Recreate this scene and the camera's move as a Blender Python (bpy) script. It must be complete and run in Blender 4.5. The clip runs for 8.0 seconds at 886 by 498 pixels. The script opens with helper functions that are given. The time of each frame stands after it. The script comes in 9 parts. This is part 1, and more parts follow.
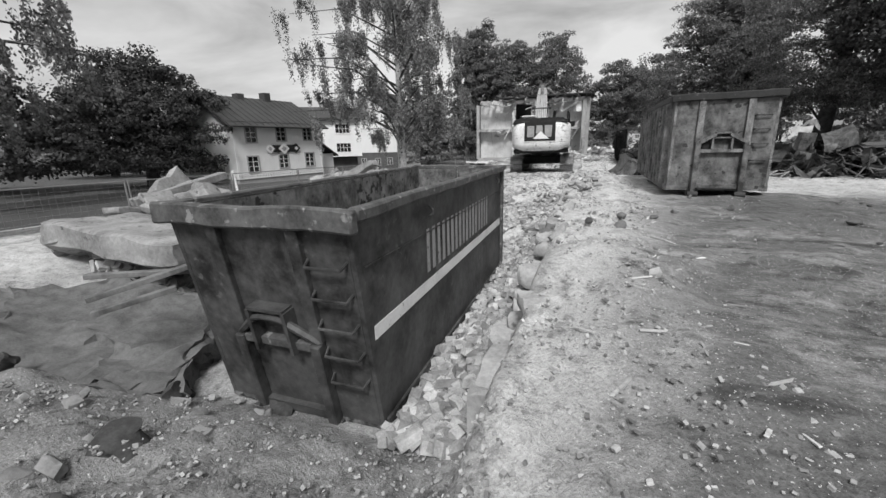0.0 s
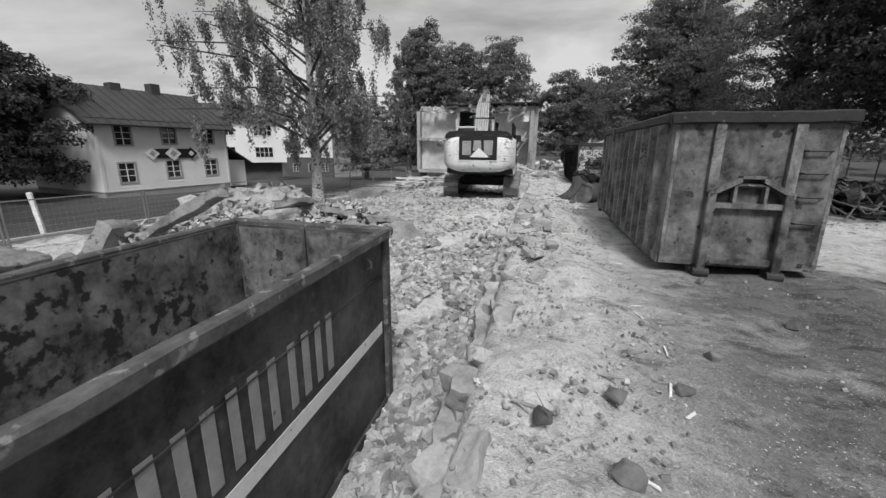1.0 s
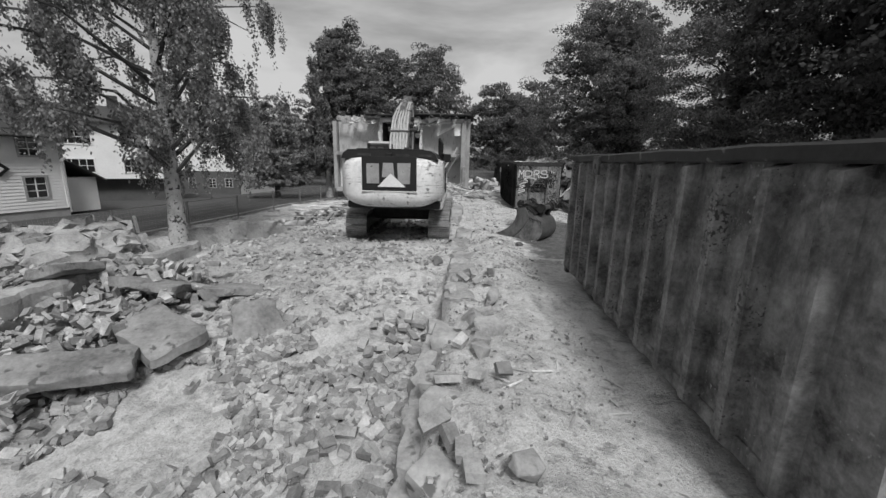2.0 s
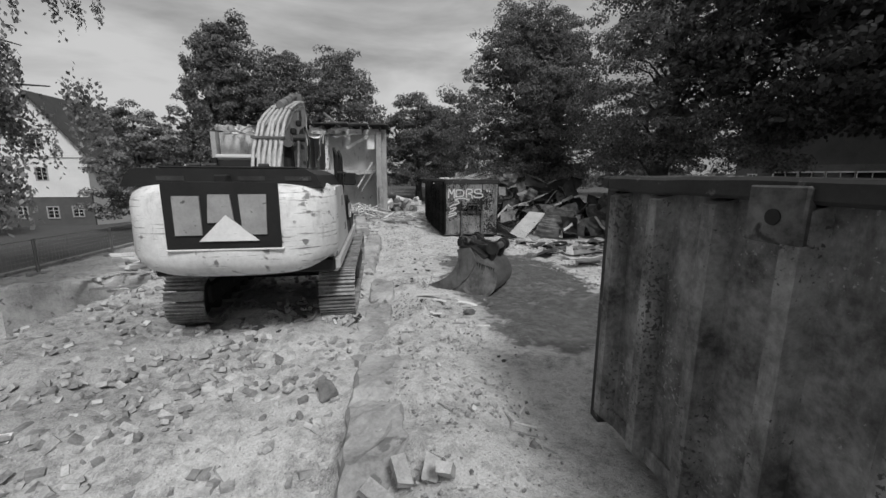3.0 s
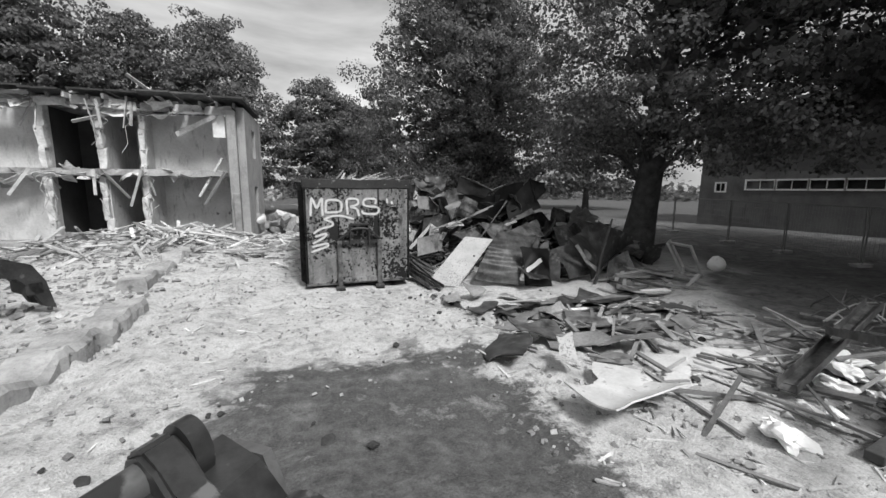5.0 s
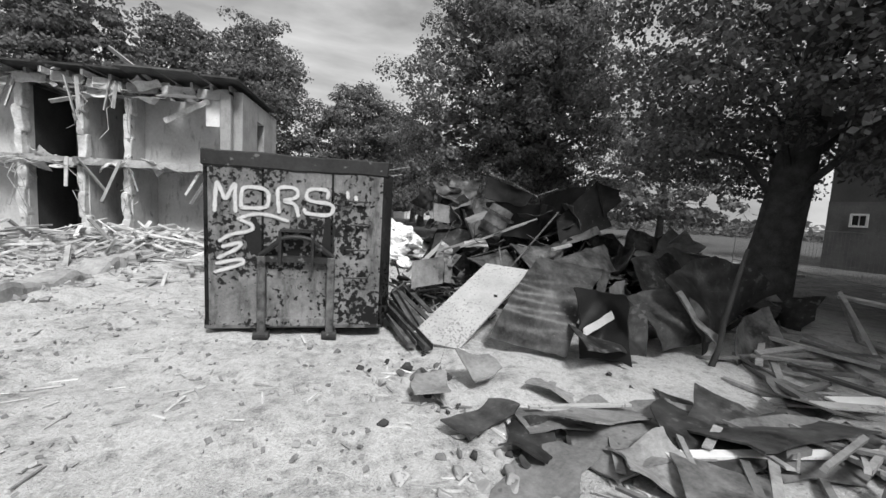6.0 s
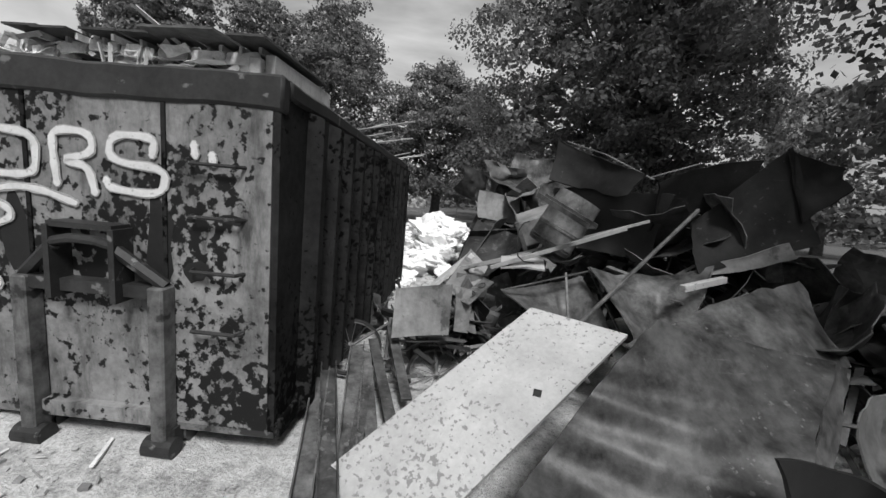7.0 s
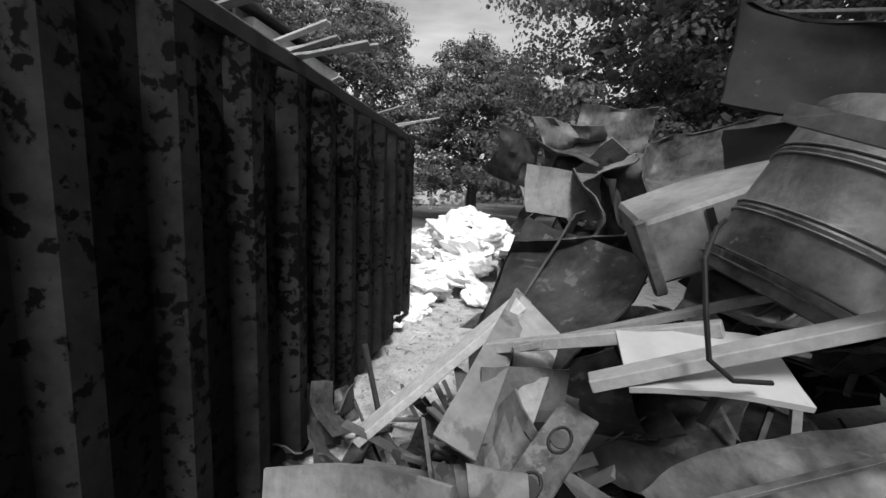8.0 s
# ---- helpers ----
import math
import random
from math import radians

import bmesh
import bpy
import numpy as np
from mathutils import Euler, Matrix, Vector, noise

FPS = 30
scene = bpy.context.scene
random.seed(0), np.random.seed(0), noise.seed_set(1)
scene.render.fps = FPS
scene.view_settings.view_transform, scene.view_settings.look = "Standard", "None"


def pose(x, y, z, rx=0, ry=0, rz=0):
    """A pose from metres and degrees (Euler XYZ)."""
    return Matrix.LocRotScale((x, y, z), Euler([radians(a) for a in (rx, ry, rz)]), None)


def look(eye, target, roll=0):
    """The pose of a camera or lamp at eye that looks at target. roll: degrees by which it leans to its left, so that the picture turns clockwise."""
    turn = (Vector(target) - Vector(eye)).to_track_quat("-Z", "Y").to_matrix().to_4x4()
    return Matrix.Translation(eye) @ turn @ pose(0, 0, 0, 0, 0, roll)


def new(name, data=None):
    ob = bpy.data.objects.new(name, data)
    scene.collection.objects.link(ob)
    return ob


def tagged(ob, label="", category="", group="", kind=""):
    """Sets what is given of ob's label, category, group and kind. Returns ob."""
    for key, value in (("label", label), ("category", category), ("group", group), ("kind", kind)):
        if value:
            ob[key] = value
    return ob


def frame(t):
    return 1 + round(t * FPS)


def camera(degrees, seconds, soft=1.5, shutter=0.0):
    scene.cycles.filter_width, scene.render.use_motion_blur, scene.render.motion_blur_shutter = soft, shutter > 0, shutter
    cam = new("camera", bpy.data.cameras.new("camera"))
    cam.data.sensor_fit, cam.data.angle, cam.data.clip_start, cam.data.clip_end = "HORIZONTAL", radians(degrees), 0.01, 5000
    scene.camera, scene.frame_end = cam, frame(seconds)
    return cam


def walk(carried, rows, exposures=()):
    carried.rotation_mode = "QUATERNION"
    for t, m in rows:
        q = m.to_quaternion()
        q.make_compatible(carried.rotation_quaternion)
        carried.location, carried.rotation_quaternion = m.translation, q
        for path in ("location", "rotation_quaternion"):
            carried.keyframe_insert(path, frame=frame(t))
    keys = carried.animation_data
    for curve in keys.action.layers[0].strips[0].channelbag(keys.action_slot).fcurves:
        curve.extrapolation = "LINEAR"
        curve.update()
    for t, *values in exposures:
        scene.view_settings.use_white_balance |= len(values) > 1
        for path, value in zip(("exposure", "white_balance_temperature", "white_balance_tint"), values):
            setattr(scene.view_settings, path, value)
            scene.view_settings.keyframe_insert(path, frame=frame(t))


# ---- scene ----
cam = camera(97.0, 8.0)
PATH = [
    (0, (0.07, -2.414, 1.839), (0.028, -0.482, 1.323), -1.4),
    (0.5, (0.756, -0.243, 2.069), (0.827, 1.689, 1.556), -0.6),
    (1, (1.497, 1.972, 2.308), (1.698, 3.898, 1.808), 0.5),
    (1.5, (2.218, 4.153, 2.519), (2.564, 6.064, 2.042), 1.2),
    (3, (4.533, 10.808, 2.817), (5.42, 12.563, 2.452), 0.2),
    (3.5, (5.525, 12.595, 2.837), (6.561, 14.269, 2.486), -0.4),
    (4, (6.658, 14.382, 2.805), (7.814, 15.977, 2.459), -0.6),
    (4.5, (8.235, 15.94, 2.695), (9.426, 17.513, 2.366), -0.2),
    (6, (13.012, 20.219, 2.016), (13.942, 21.979, 1.828), 3.2),
    (6.5, (14.392, 21.622, 1.961), (15.108, 23.479, 1.772), 4.2),
    (7, (15.412, 23.065, 2.006), (15.909, 24.987, 1.759), 5.2),
    (7.5, (16.026, 24.647, 1.887), (16.392, 26.6, 1.662), 3.7),
    (8, (16.329, 25.907, 1.903), (16.618, 27.866, 1.625), 2.5),
]
walk(cam, [(t, look(eye, target, roll)) for t, eye, target, roll in PATH],
     exposures=[(0, 0.27), (0.5, 0.2), (1.5, -0.05), (3.0, -0.15), (3.5, -0.2), (4.0, 0.02), (4.5, 0.34), (6.0, 0.45), (6.5, 0.42), (7.0, 0.3), (7.5, 0.34), (8.0, 0.46)])


# ---- world, sun ----
SUN_AZ, SUN_EL = 183.0, 50.0          # compass-like azimuth from +y clockwise, elevation
world = bpy.data.worlds.new("world")
scene.world = world
world.use_nodes = True
wt = world.node_tree
wt.nodes.clear()


def wnode(kind, **values):
    n = wt.nodes.new(kind)
    for k, v in values.items():
        n.inputs[k].default_value = v
    return n


sky = wt.nodes.new("ShaderNodeTexSky")
sky.sky_type, sky.sun_disc = "NISHITA", False
sky.sun_elevation, sky.sun_rotation = radians(SUN_EL), radians(SUN_AZ)
sky.air_density, sky.dust_density, sky.ozone_density = 1.0, 3.0, 1.0
bw = wt.nodes.new("ShaderNodeRGBToBW")
wt.links.new(sky.outputs[0], bw.inputs[0])
coord = wt.nodes.new("ShaderNodeTexCoord")
stretch = wt.nodes.new("ShaderNodeMapping")
stretch.inputs["Scale"].default_value = (1.0, 1.0, 3.4)
wt.links.new(coord.outputs["Generated"], stretch.inputs[0])
cloud = wnode("ShaderNodeTexNoise", Scale=1.7, Detail=7.0, Roughness=0.55, Distortion=0.35)
wt.links.new(stretch.outputs[0], cloud.inputs["Vector"])
ramp = wt.nodes.new("ShaderNodeValToRGB")
ramp.color_ramp.elements[0].position, ramp.color_ramp.elements[0].color = 0.34, (0.25, 0.25, 0.25, 1)
ramp.color_ramp.elements[1].position, ramp.color_ramp.elements[1].color = 0.66, (0.76, 0.76, 0.76, 1)
wt.links.new(cloud.outputs["Fac"], ramp.inputs[0])
soft = wnode("ShaderNodeMath")
soft.operation = "MULTIPLY"
soft.inputs[1].default_value = 0.06
wt.links.new(bw.outputs[0], soft.inputs[0])
veil = wt.nodes.new("ShaderNodeMix")
veil.data_type = "RGBA"
veil.inputs["Factor"].default_value = 0.82
wt.links.new(soft.outputs[0], veil.inputs["A"])
wt.links.new(ramp.outputs[0], veil.inputs["B"])
back = wnode("ShaderNodeBackground", Strength=1.0)
wt.links.new(veil.outputs["Result"], back.inputs["Color"])
wout = wt.nodes.new("ShaderNodeOutputWorld")
wt.links.new(back.outputs[0], wout.inputs[0])

sun = new("sun", bpy.data.lights.new("sun", "SUN"))
sun.data.energy, sun.data.angle = 3.0, radians(14)
sa, se = radians(SUN_AZ), radians(SUN_EL)
sun.matrix_world = look((0, 0, 30), (-math.sin(sa) * math.cos(se), -math.cos(sa) * math.cos(se), 30 - math.sin(se)))


# ---- materials ----
def material(name, tone, rough=0.8, vary=0.25, scale=3.0, fine=40.0, bump=0.3, metal=0.0, spots=None, streak=None, island=0.0, random_tone=0.0, distance=0.01, patchy=0.0, scratch=None):
    """A grey surface: tone with coarse and fine variation; spots (tone, amount 0..1, scale); streak (tone, amount) runs down."""
    m = bpy.data.materials.new(name)
    m.use_nodes = True
    t = m.node_tree
    b = t.nodes["Principled BSDF"]
    b.inputs["Roughness"].default_value, b.inputs["Metallic"].default_value = rough, metal
    b.inputs["Specular IOR Level"].default_value = 0.5 if metal else 0.3
    L = t.links.new
    geo = t.nodes.new("ShaderNodeNewGeometry")

    def noise_of(s, detail=6.0, roughness=0.6, vector=None):
        n = t.nodes.new("ShaderNodeTexNoise")
        n.inputs["Scale"].default_value, n.inputs["Detail"].default_value, n.inputs["Roughness"].default_value = s, detail, roughness
        L(vector or geo.outputs["Position"], n.inputs["Vector"])
        return n.outputs["Fac"]

    def math_of(op, a, c, clamp=False):
        n = t.nodes.new("ShaderNodeMath")
        n.operation, n.use_clamp = op, clamp
        for i, v in enumerate((a, c)):
            if isinstance(v, (int, float)):
                n.inputs[i].default_value = v
            else:
                L(v, n.inputs[i])
        return n.outputs[0]

    coarse, grain = noise_of(scale), noise_of(fine, 4.0, 0.7)
    both = math_of("ADD", math_of("MULTIPLY", coarse, 0.65), math_of("MULTIPLY", grain, 0.35))
    gain = math_of("MULTIPLY_ADD", math_of("SUBTRACT", both, 0.5), 6.5 * vary)
    gain.node.inputs[2].default_value = 1.0
    value = math_of("MULTIPLY", math_of("MAXIMUM", gain, 0.25), tone)
    if random_tone or island:
        src = t.nodes.new("ShaderNodeObjectInfo").outputs["Random"] if random_tone else geo.outputs["Random Per Island"]
        k = math_of("MULTIPLY_ADD", math_of("SUBTRACT", src, 0.5), 2.0 * (random_tone or island))
        k.node.inputs[2].default_value = 1.0
        value = math_of("MULTIPLY", value, k)

    def lay(value, mask, other):
        mix = t.nodes.new("ShaderNodeMix")
        L(mask, mix.inputs["Factor"])
        L(value, mix.inputs["A"])
        mix.inputs["B"].default_value = other
        return mix.outputs["Result"]

    if streak:
        mp = t.nodes.new("ShaderNodeMapping")
        mp.inputs["Scale"].default_value = (1.0, 1.0, 0.28)
        L(geo.outputs["Position"], mp.inputs[0])
        s = noise_of(4.5, 6.0, 0.7, mp.outputs[0])
        value = lay(value, math_of("MULTIPLY", math_of("SUBTRACT", s, 0.60 - 0.2 * streak[1], True), 5.0, True), streak[0])
    if spots:
        s = noise_of(spots[2], 5.0, 0.55)
        if patchy:
            s = math_of("ADD", s, math_of("MULTIPLY", math_of("SUBTRACT", noise_of(1.1, 2.0, 0.5), 0.5), patchy))
        value = lay(value, math_of("MULTIPLY", math_of("SUBTRACT", s, 0.675 - 0.22 * spots[1], True), 18.0, True), spots[0])
    if scratch:
        mp = t.nodes.new("ShaderNodeMapping")
        mp.inputs["Scale"].default_value = (1.3, 1.3, 22.0)
        L(geo.outputs["Position"], mp.inputs[0])
        s = math_of("ADD", noise_of(1.5, 5.0, 0.65, mp.outputs[0]), math_of("MULTIPLY", math_of("SUBTRACT", noise_of(2.0, 3.0), 0.5), 0.35))
        value = lay(value, math_of("MULTIPLY", math_of("SUBTRACT", s, 0.72 - 0.2 * scratch[1], True), 9.0, True), scratch[0])
    value = math_of("MAXIMUM", value, 0.003)
    comb = t.nodes.new("ShaderNodeCombineColor")
    for i in range(3):
        L(value, comb.inputs[i])
    L(comb.outputs[0], b.inputs["Base Color"])
    if bump:
        bn = t.nodes.new("ShaderNodeBump")
        bn.inputs["Strength"].default_value, bn.inputs["Distance"].default_value = bump, distance
        L(both, bn.inputs["Height"])
        L(bn.outputs[0], b.inputs["Normal"])
    return m


def leaf_material(name, tone, clear=0.35):
    m = material(name, tone, 0.55, 0.35, 0.9, 5.0, 0.0, island=0.45)
    t = m.node_tree
    b = t.nodes["Principled BSDF"]
    b.inputs["Roughness"].default_value = 0.85
    b.inputs["Specular IOR Level"].default_value = 0.15
    thin = t.nodes.new("ShaderNodeBsdfTranslucent")
    t.links.new(b.inputs["Base Color"].links[0].from_socket, thin.inputs["Color"])
    both = t.nodes.new("ShaderNodeMixShader")
    both.inputs[0].default_value = clear
    t.links.new(b.outputs[0], both.inputs[1])
    t.links.new(thin.outputs[0], both.inputs[2])
    t.links.new(both.outputs[0], t.nodes["Material Output"].inputs["Surface"])
    return m


def glass_material(name):
    m = bpy.data.materials.new(name)
    m.use_nodes = True
    b = m.node_tree.nodes["Principled BSDF"]
    b.inputs["Base Color"].default_value = (0.02, 0.02, 0.02, 1)
    b.inputs["Roughness"].default_value = 0.06
    b.inputs["IOR"].default_value = 1.5
    return m


M_DARK = material("dark_container_paint", 0.056, 0.5, 0.9, 1.8, 9, 0.4, spots=(0.10, 0.10, 9), streak=(0.075, 0.12), patchy=0.3, scratch=(0.10, 0.15))
M_DARKWORN = material("worn_container_edge", 0.085, 0.6, 0.6, 3.0, 22, 0.3, spots=(0.22, 0.35, 9))
M_INNER = material("rusty_container_inside", 0.13, 0.75, 0.9, 2.4, 10, 0.5, spots=(0.03, 0.4, 7), streak=(0.04, 0.4), patchy=0.5)
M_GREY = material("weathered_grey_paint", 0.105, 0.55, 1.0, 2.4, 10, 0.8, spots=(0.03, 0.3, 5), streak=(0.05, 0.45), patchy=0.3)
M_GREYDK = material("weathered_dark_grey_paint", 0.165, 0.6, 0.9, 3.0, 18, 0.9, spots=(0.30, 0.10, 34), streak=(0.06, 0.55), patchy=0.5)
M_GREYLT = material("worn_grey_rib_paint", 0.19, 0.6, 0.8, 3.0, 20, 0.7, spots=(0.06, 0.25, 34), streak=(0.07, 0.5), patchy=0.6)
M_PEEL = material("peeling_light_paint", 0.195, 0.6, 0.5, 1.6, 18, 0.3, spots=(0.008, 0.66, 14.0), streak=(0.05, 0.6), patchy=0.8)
# same peeling paint for the sides, darkened to carry their shade
M_PEELSHADE = material("peeling_paint_shaded_side", 0.020, 0.9, 0.6, 1.6, 14, 0.3, spots=(0.0015, 0.50, 18), streak=(0.012, 0.35), patchy=0.6)
M_PEELSHADE.node_tree.nodes["Principled BSDF"].inputs["Specular IOR Level"].default_value = 0.08
M_RIMDK = material("dark_steel_rim", 0.03, 0.5, 0.4, 2.5, 20, 0.25, spots=(0.14, 0.2, 8))
M_STEEL = material("dirty_steel", 0.11, 0.5, 0.5, 3, 25, 0.3, metal=0.3, spots=(0.03, 0.3, 6))
M_WHITE = material("white_paint", 0.74, 0.6, 0.15, 2, 20, 0.05, spots=(0.4, 0.12, 10))
M_GRAFF = material("spray_paint_white", 0.60, 0.6, 0.15, 7, 40, 0.0, spots=(0.40, 0.2, 30))
M_OVERSPRAY = material("spray_paint_mist", 0.34, 0.7, 0.2, 9, 60, 0.0, spots=(0.24, 0.5, 45))
M_LETTER = material("grey_sign_lettering", 0.30, 0.6, 0.2, 4, 25, 0.05, spots=(0.10, 0.12, 9))
M_CWWHITE = material("scuffed_white_counterweight", 0.72, 0.45, 0.2, 1.8, 16, 0.12, spots=(0.22, 0.2, 5), streak=(0.40, 0.25), scratch=(0.09, 0.72), patchy=0.2)
M_CWSIDE = material("dusty_white_side_panel", 0.62, 0.45, 0.15, 1.2, 12, 0.08, streak=(0.45, 0.2), spots=(0.3, 0.05, 4), scratch=(0.3, 0.15))
M_TRAY = material("worn_white_enamel", 0.40, 0.5, 0.15, 2, 14, 0.1, spots=(0.28, 0.1, 6))
M_PALE = material("pale_fibre_board", 0.58, 0.8, 0.2, 2, 18, 0.2, spots=(0.35, 0.15, 8), streak=(0.4, 0.2))
M_BLACK = material("matt_black_paint", 0.018, 0.5, 0.3, 3, 25, 0.1)
M_YELLOW = material("machine_body_paint", 0.50, 0.4, 0.15, 1.5, 16, 0.08, streak=(0.3, 0.15), spots=(0.25, 0.06, 5))
M_TRACK = material("muddy_track_steel", 0.24, 0.7, 0.6, 4, 30, 0.4, spots=(0.3, 0.2, 8), random_tone=0.25)
M_UNDER = material("greasy_undercarriage", 0.035, 0.6, 0.5, 3, 25, 0.3, spots=(0.1, 0.2, 5))
M_BUCKET = material("worn_bucket_steel", 0.115, 0.42, 0.5, 1.6, 10, 0.2, metal=0.2, spots=(0.03, 0.15, 4), streak=(0.03, 0.25), patchy=0.5, scratch=(0.2, 0.2))
M_BUCKETMD = material("lightened_bucket_steel", 0.17, 0.38, 0.6, 2.0, 12, 0.2, metal=0.3, spots=(0.05, 0.2, 5), streak=(0.06, 0.3), patchy=0.4, scratch=(0.25, 0.2))
M_BUCKETDK = material("greasy_bucket_steel", 0.030, 0.35, 0.7, 2.2, 10, 0.3, metal=0.2, spots=(0.15, 0.2, 5), streak=(0.012, 0.4), patchy=0.4)
M_BUCKETLT = material("scraped_bucket_steel", 0.24, 0.35, 0.6, 2.2, 14, 0.2, metal=0.4, spots=(0.05, 0.25, 5), patchy=0.3)
M_RUBBER = material("black_rubber", 0.015, 0.6, 0.2, 5, 30, 0.0)
M_ARM = material("grimy_machine_arm", 0.17, 0.45, 0.5, 1.2, 9, 0.15, streak=(0.10, 0.12), spots=(0.04, 0.35, 2.2), patchy=0.5)
M_ARMLT = material("grimy_boom_paint", 0.40, 0.45, 0.35, 1.2, 9, 0.12, streak=(0.2, 0.1), spots=(0.10, 0.2, 2.5), patchy=0.4)
# pale render with the trees' shade put into its tone
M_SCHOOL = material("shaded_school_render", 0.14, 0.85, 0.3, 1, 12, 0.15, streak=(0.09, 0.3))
M_HOSE = material("pale_hydraulic_hose", 0.45, 0.5, 0.25, 8, 40, 0.0)
M_CONC = material("raw_concrete", 0.34, 0.9, 0.4, 1.8, 18, 0.8, spots=(0.14, 0.25, 5), patchy=0.2, distance=0.025)
M_SLAB = material("weathered_slab_concrete", 0.24, 0.9, 0.5, 1.6, 14, 0.9, spots=(0.10, 0.3, 4), patchy=0.2, distance=0.03)
M_BRICK = material("dusty_broken_brick", 0.32, 0.92, 0.4, 6, 45, 0.6, random_tone=0.4)
M_BRICKS = material("dusty_rubble", 0.33, 0.92, 0.45, 5, 45, 0.6, island=0.42)
M_GRAVEL = material("dusty_gravel", 0.30, 0.92, 0.4, 5, 45, 0.5, island=0.5)
M_STONE = material("dark_stone_lump", 0.13, 0.9, 0.4, 6, 40, 0.5, random_tone=0.4)
M_DIRT = material("clod_of_soil", 0.05, 0.95, 0.5, 8, 50, 0.6)
M_WOOD = material("splintered_timber", 0.38, 0.8, 0.35, 3, 30, 0.3, random_tone=0.45)
M_WOODS = material("splintered_lumber", 0.46, 0.8, 0.35, 3, 30, 0.3, island=0.55)
M_WOODG = material("weathered_lumber", 0.24, 0.8, 0.4, 3, 30, 0.3, island=0.6)
M_OLDWOOD = material("weathered_grey_plank", 0.15, 0.8, 0.5, 3, 20, 0.4, streak=(0.06, 0.4))
M_FELTL = material("dusty_roofing_felt", 0.25, 0.85, 0.4, 2.5, 20, 0.5, random_tone=0.3, spots=(0.12, 0.2, 5), patchy=0.3)
M_WOODDK = material("dark_timber", 0.07, 0.8, 0.4, 3, 30, 0.3, random_tone=0.4)
M_SHEET = material("dark_sheet_metal", 0.042, 0.55, 0.9, 2.2, 9, 0.5, spots=(0.10, 0.25, 9), random_tone=0.5, streak=(0.08, 0.3), patchy=0.5, scratch=(0.10, 0.2))
M_SHEETDK = material("smooth_black_sheet", 0.015, 0.6, 0.5, 1.6, 12, 0.25, spots=(0.05, 0.03, 22), streak=(0.025, 0.12), patchy=0.4, scratch=(0.05, 0.08))
M_SHEETDK.node_tree.nodes["Principled BSDF"].inputs["Specular IOR Level"].default_value = 0.12
M_SHEETM = material("grey_sheet_metal", 0.09, 0.45, 0.9, 3.2, 14, 0.5, spots=(0.14, 0.02, 18), random_tone=0.35, streak=(0.03, 0.4), patchy=0.5, scratch=(0.16, 0.3))
M_SHEETL = material("pale_sheet_metal", 0.20, 0.5, 0.5, 2.0, 12, 0.4, random_tone=0.25, spots=(0.10, 0.22, 5), streak=(0.11, 0.3), patchy=0.4)
M_SCRAPS = material("mixed_metal_scrap", 0.10, 0.5, 0.4, 2.5, 20, 0.2, island=0.85)
M_BOARD = material("flaking_white_board", 0.42, 0.75, 0.2, 2, 22, 0.3, spots=(0.22, 0.42, 26), patchy=0.35)
M_FELT = material("torn_roofing_felt", 0.13, 0.85, 0.5, 2, 25, 0.4, random_tone=0.6, spots=(0.3, 0.12, 5))
M_WOOL = material("white_insulation_wool", 0.85, 0.95, 0.12, 2.2, 14, 0.6, spots=(0.45, 0.1, 4))
M_PLASTER = material("bare_room_plaster", 0.52, 0.9, 0.22, 0.9, 12, 0.2, streak=(0.28, 0.3), spots=(0.25, 0.12, 2.2))
M_PLASTERDK = material("dark_room_walls", 0.055, 0.9, 0.3, 1.2, 14, 0.2)
M_ROOMGREY = material("faded_grey_room_paint", 0.56, 0.9, 0.2, 0.8, 12, 0.15, streak=(0.2, 0.3), spots=(0.14, 0.06, 2.0))
M_TORN = material("torn_pale_plaster", 0.60, 0.9, 0.35, 3.0, 16, 0.6, spots=(0.22, 0.25, 5), patchy=0.3, distance=0.03)
M_EXTWALL = material("rendered_outer_wall", 0.33, 0.9, 0.25, 1.2, 16, 0.3, streak=(0.2, 0.3))
M_HOUSE = material("white_weatherboard", 0.74, 0.7, 0.07, 0.7, 12, 0.1, streak=(0.6, 0.05))
M_HOUSE2 = material("white_render", 0.80, 0.8, 0.08, 0.6, 10, 0.1)
M_PLINTH = material("dark_plinth_render", 0.10, 0.85, 0.2, 1, 12, 0.15)
M_PLINTHL = material("grey_plinth_render", 0.32, 0.85, 0.2, 1, 12, 0.15)
M_ROOF = material("dark_seam_roof", 0.055, 0.6, 0.25, 1.0, 12, 0.1)
M_FRAME = material("grey_window_frame", 0.35, 0.6, 0.1, 3, 20, 0.0)
M_GLASS = glass_material("window_glass")
M_BARK = material("tree_bark", 0.07, 0.9, 0.5, 4, 30, 0.6)
M_BIRCH = material("birch_bark", 0.45, 0.8, 0.3, 3, 20, 0.3, spots=(0.05, 0.5, 7))
M_LEAF = leaf_material("dark_leaves", 0.078)
M_LEAFB = leaf_material("birch_leaves", 0.24)
M_LEAFC = leaf_material("mid_leaves", 0.172, 0.45)
M_FENCE = material("galvanised_fence", 0.22, 0.5, 0.2, 3, 20, 0.0, metal=0.3)
M_ROAD = material("road_asphalt", 0.060, 0.85, 0.3, 0.8, 60, 0.3)


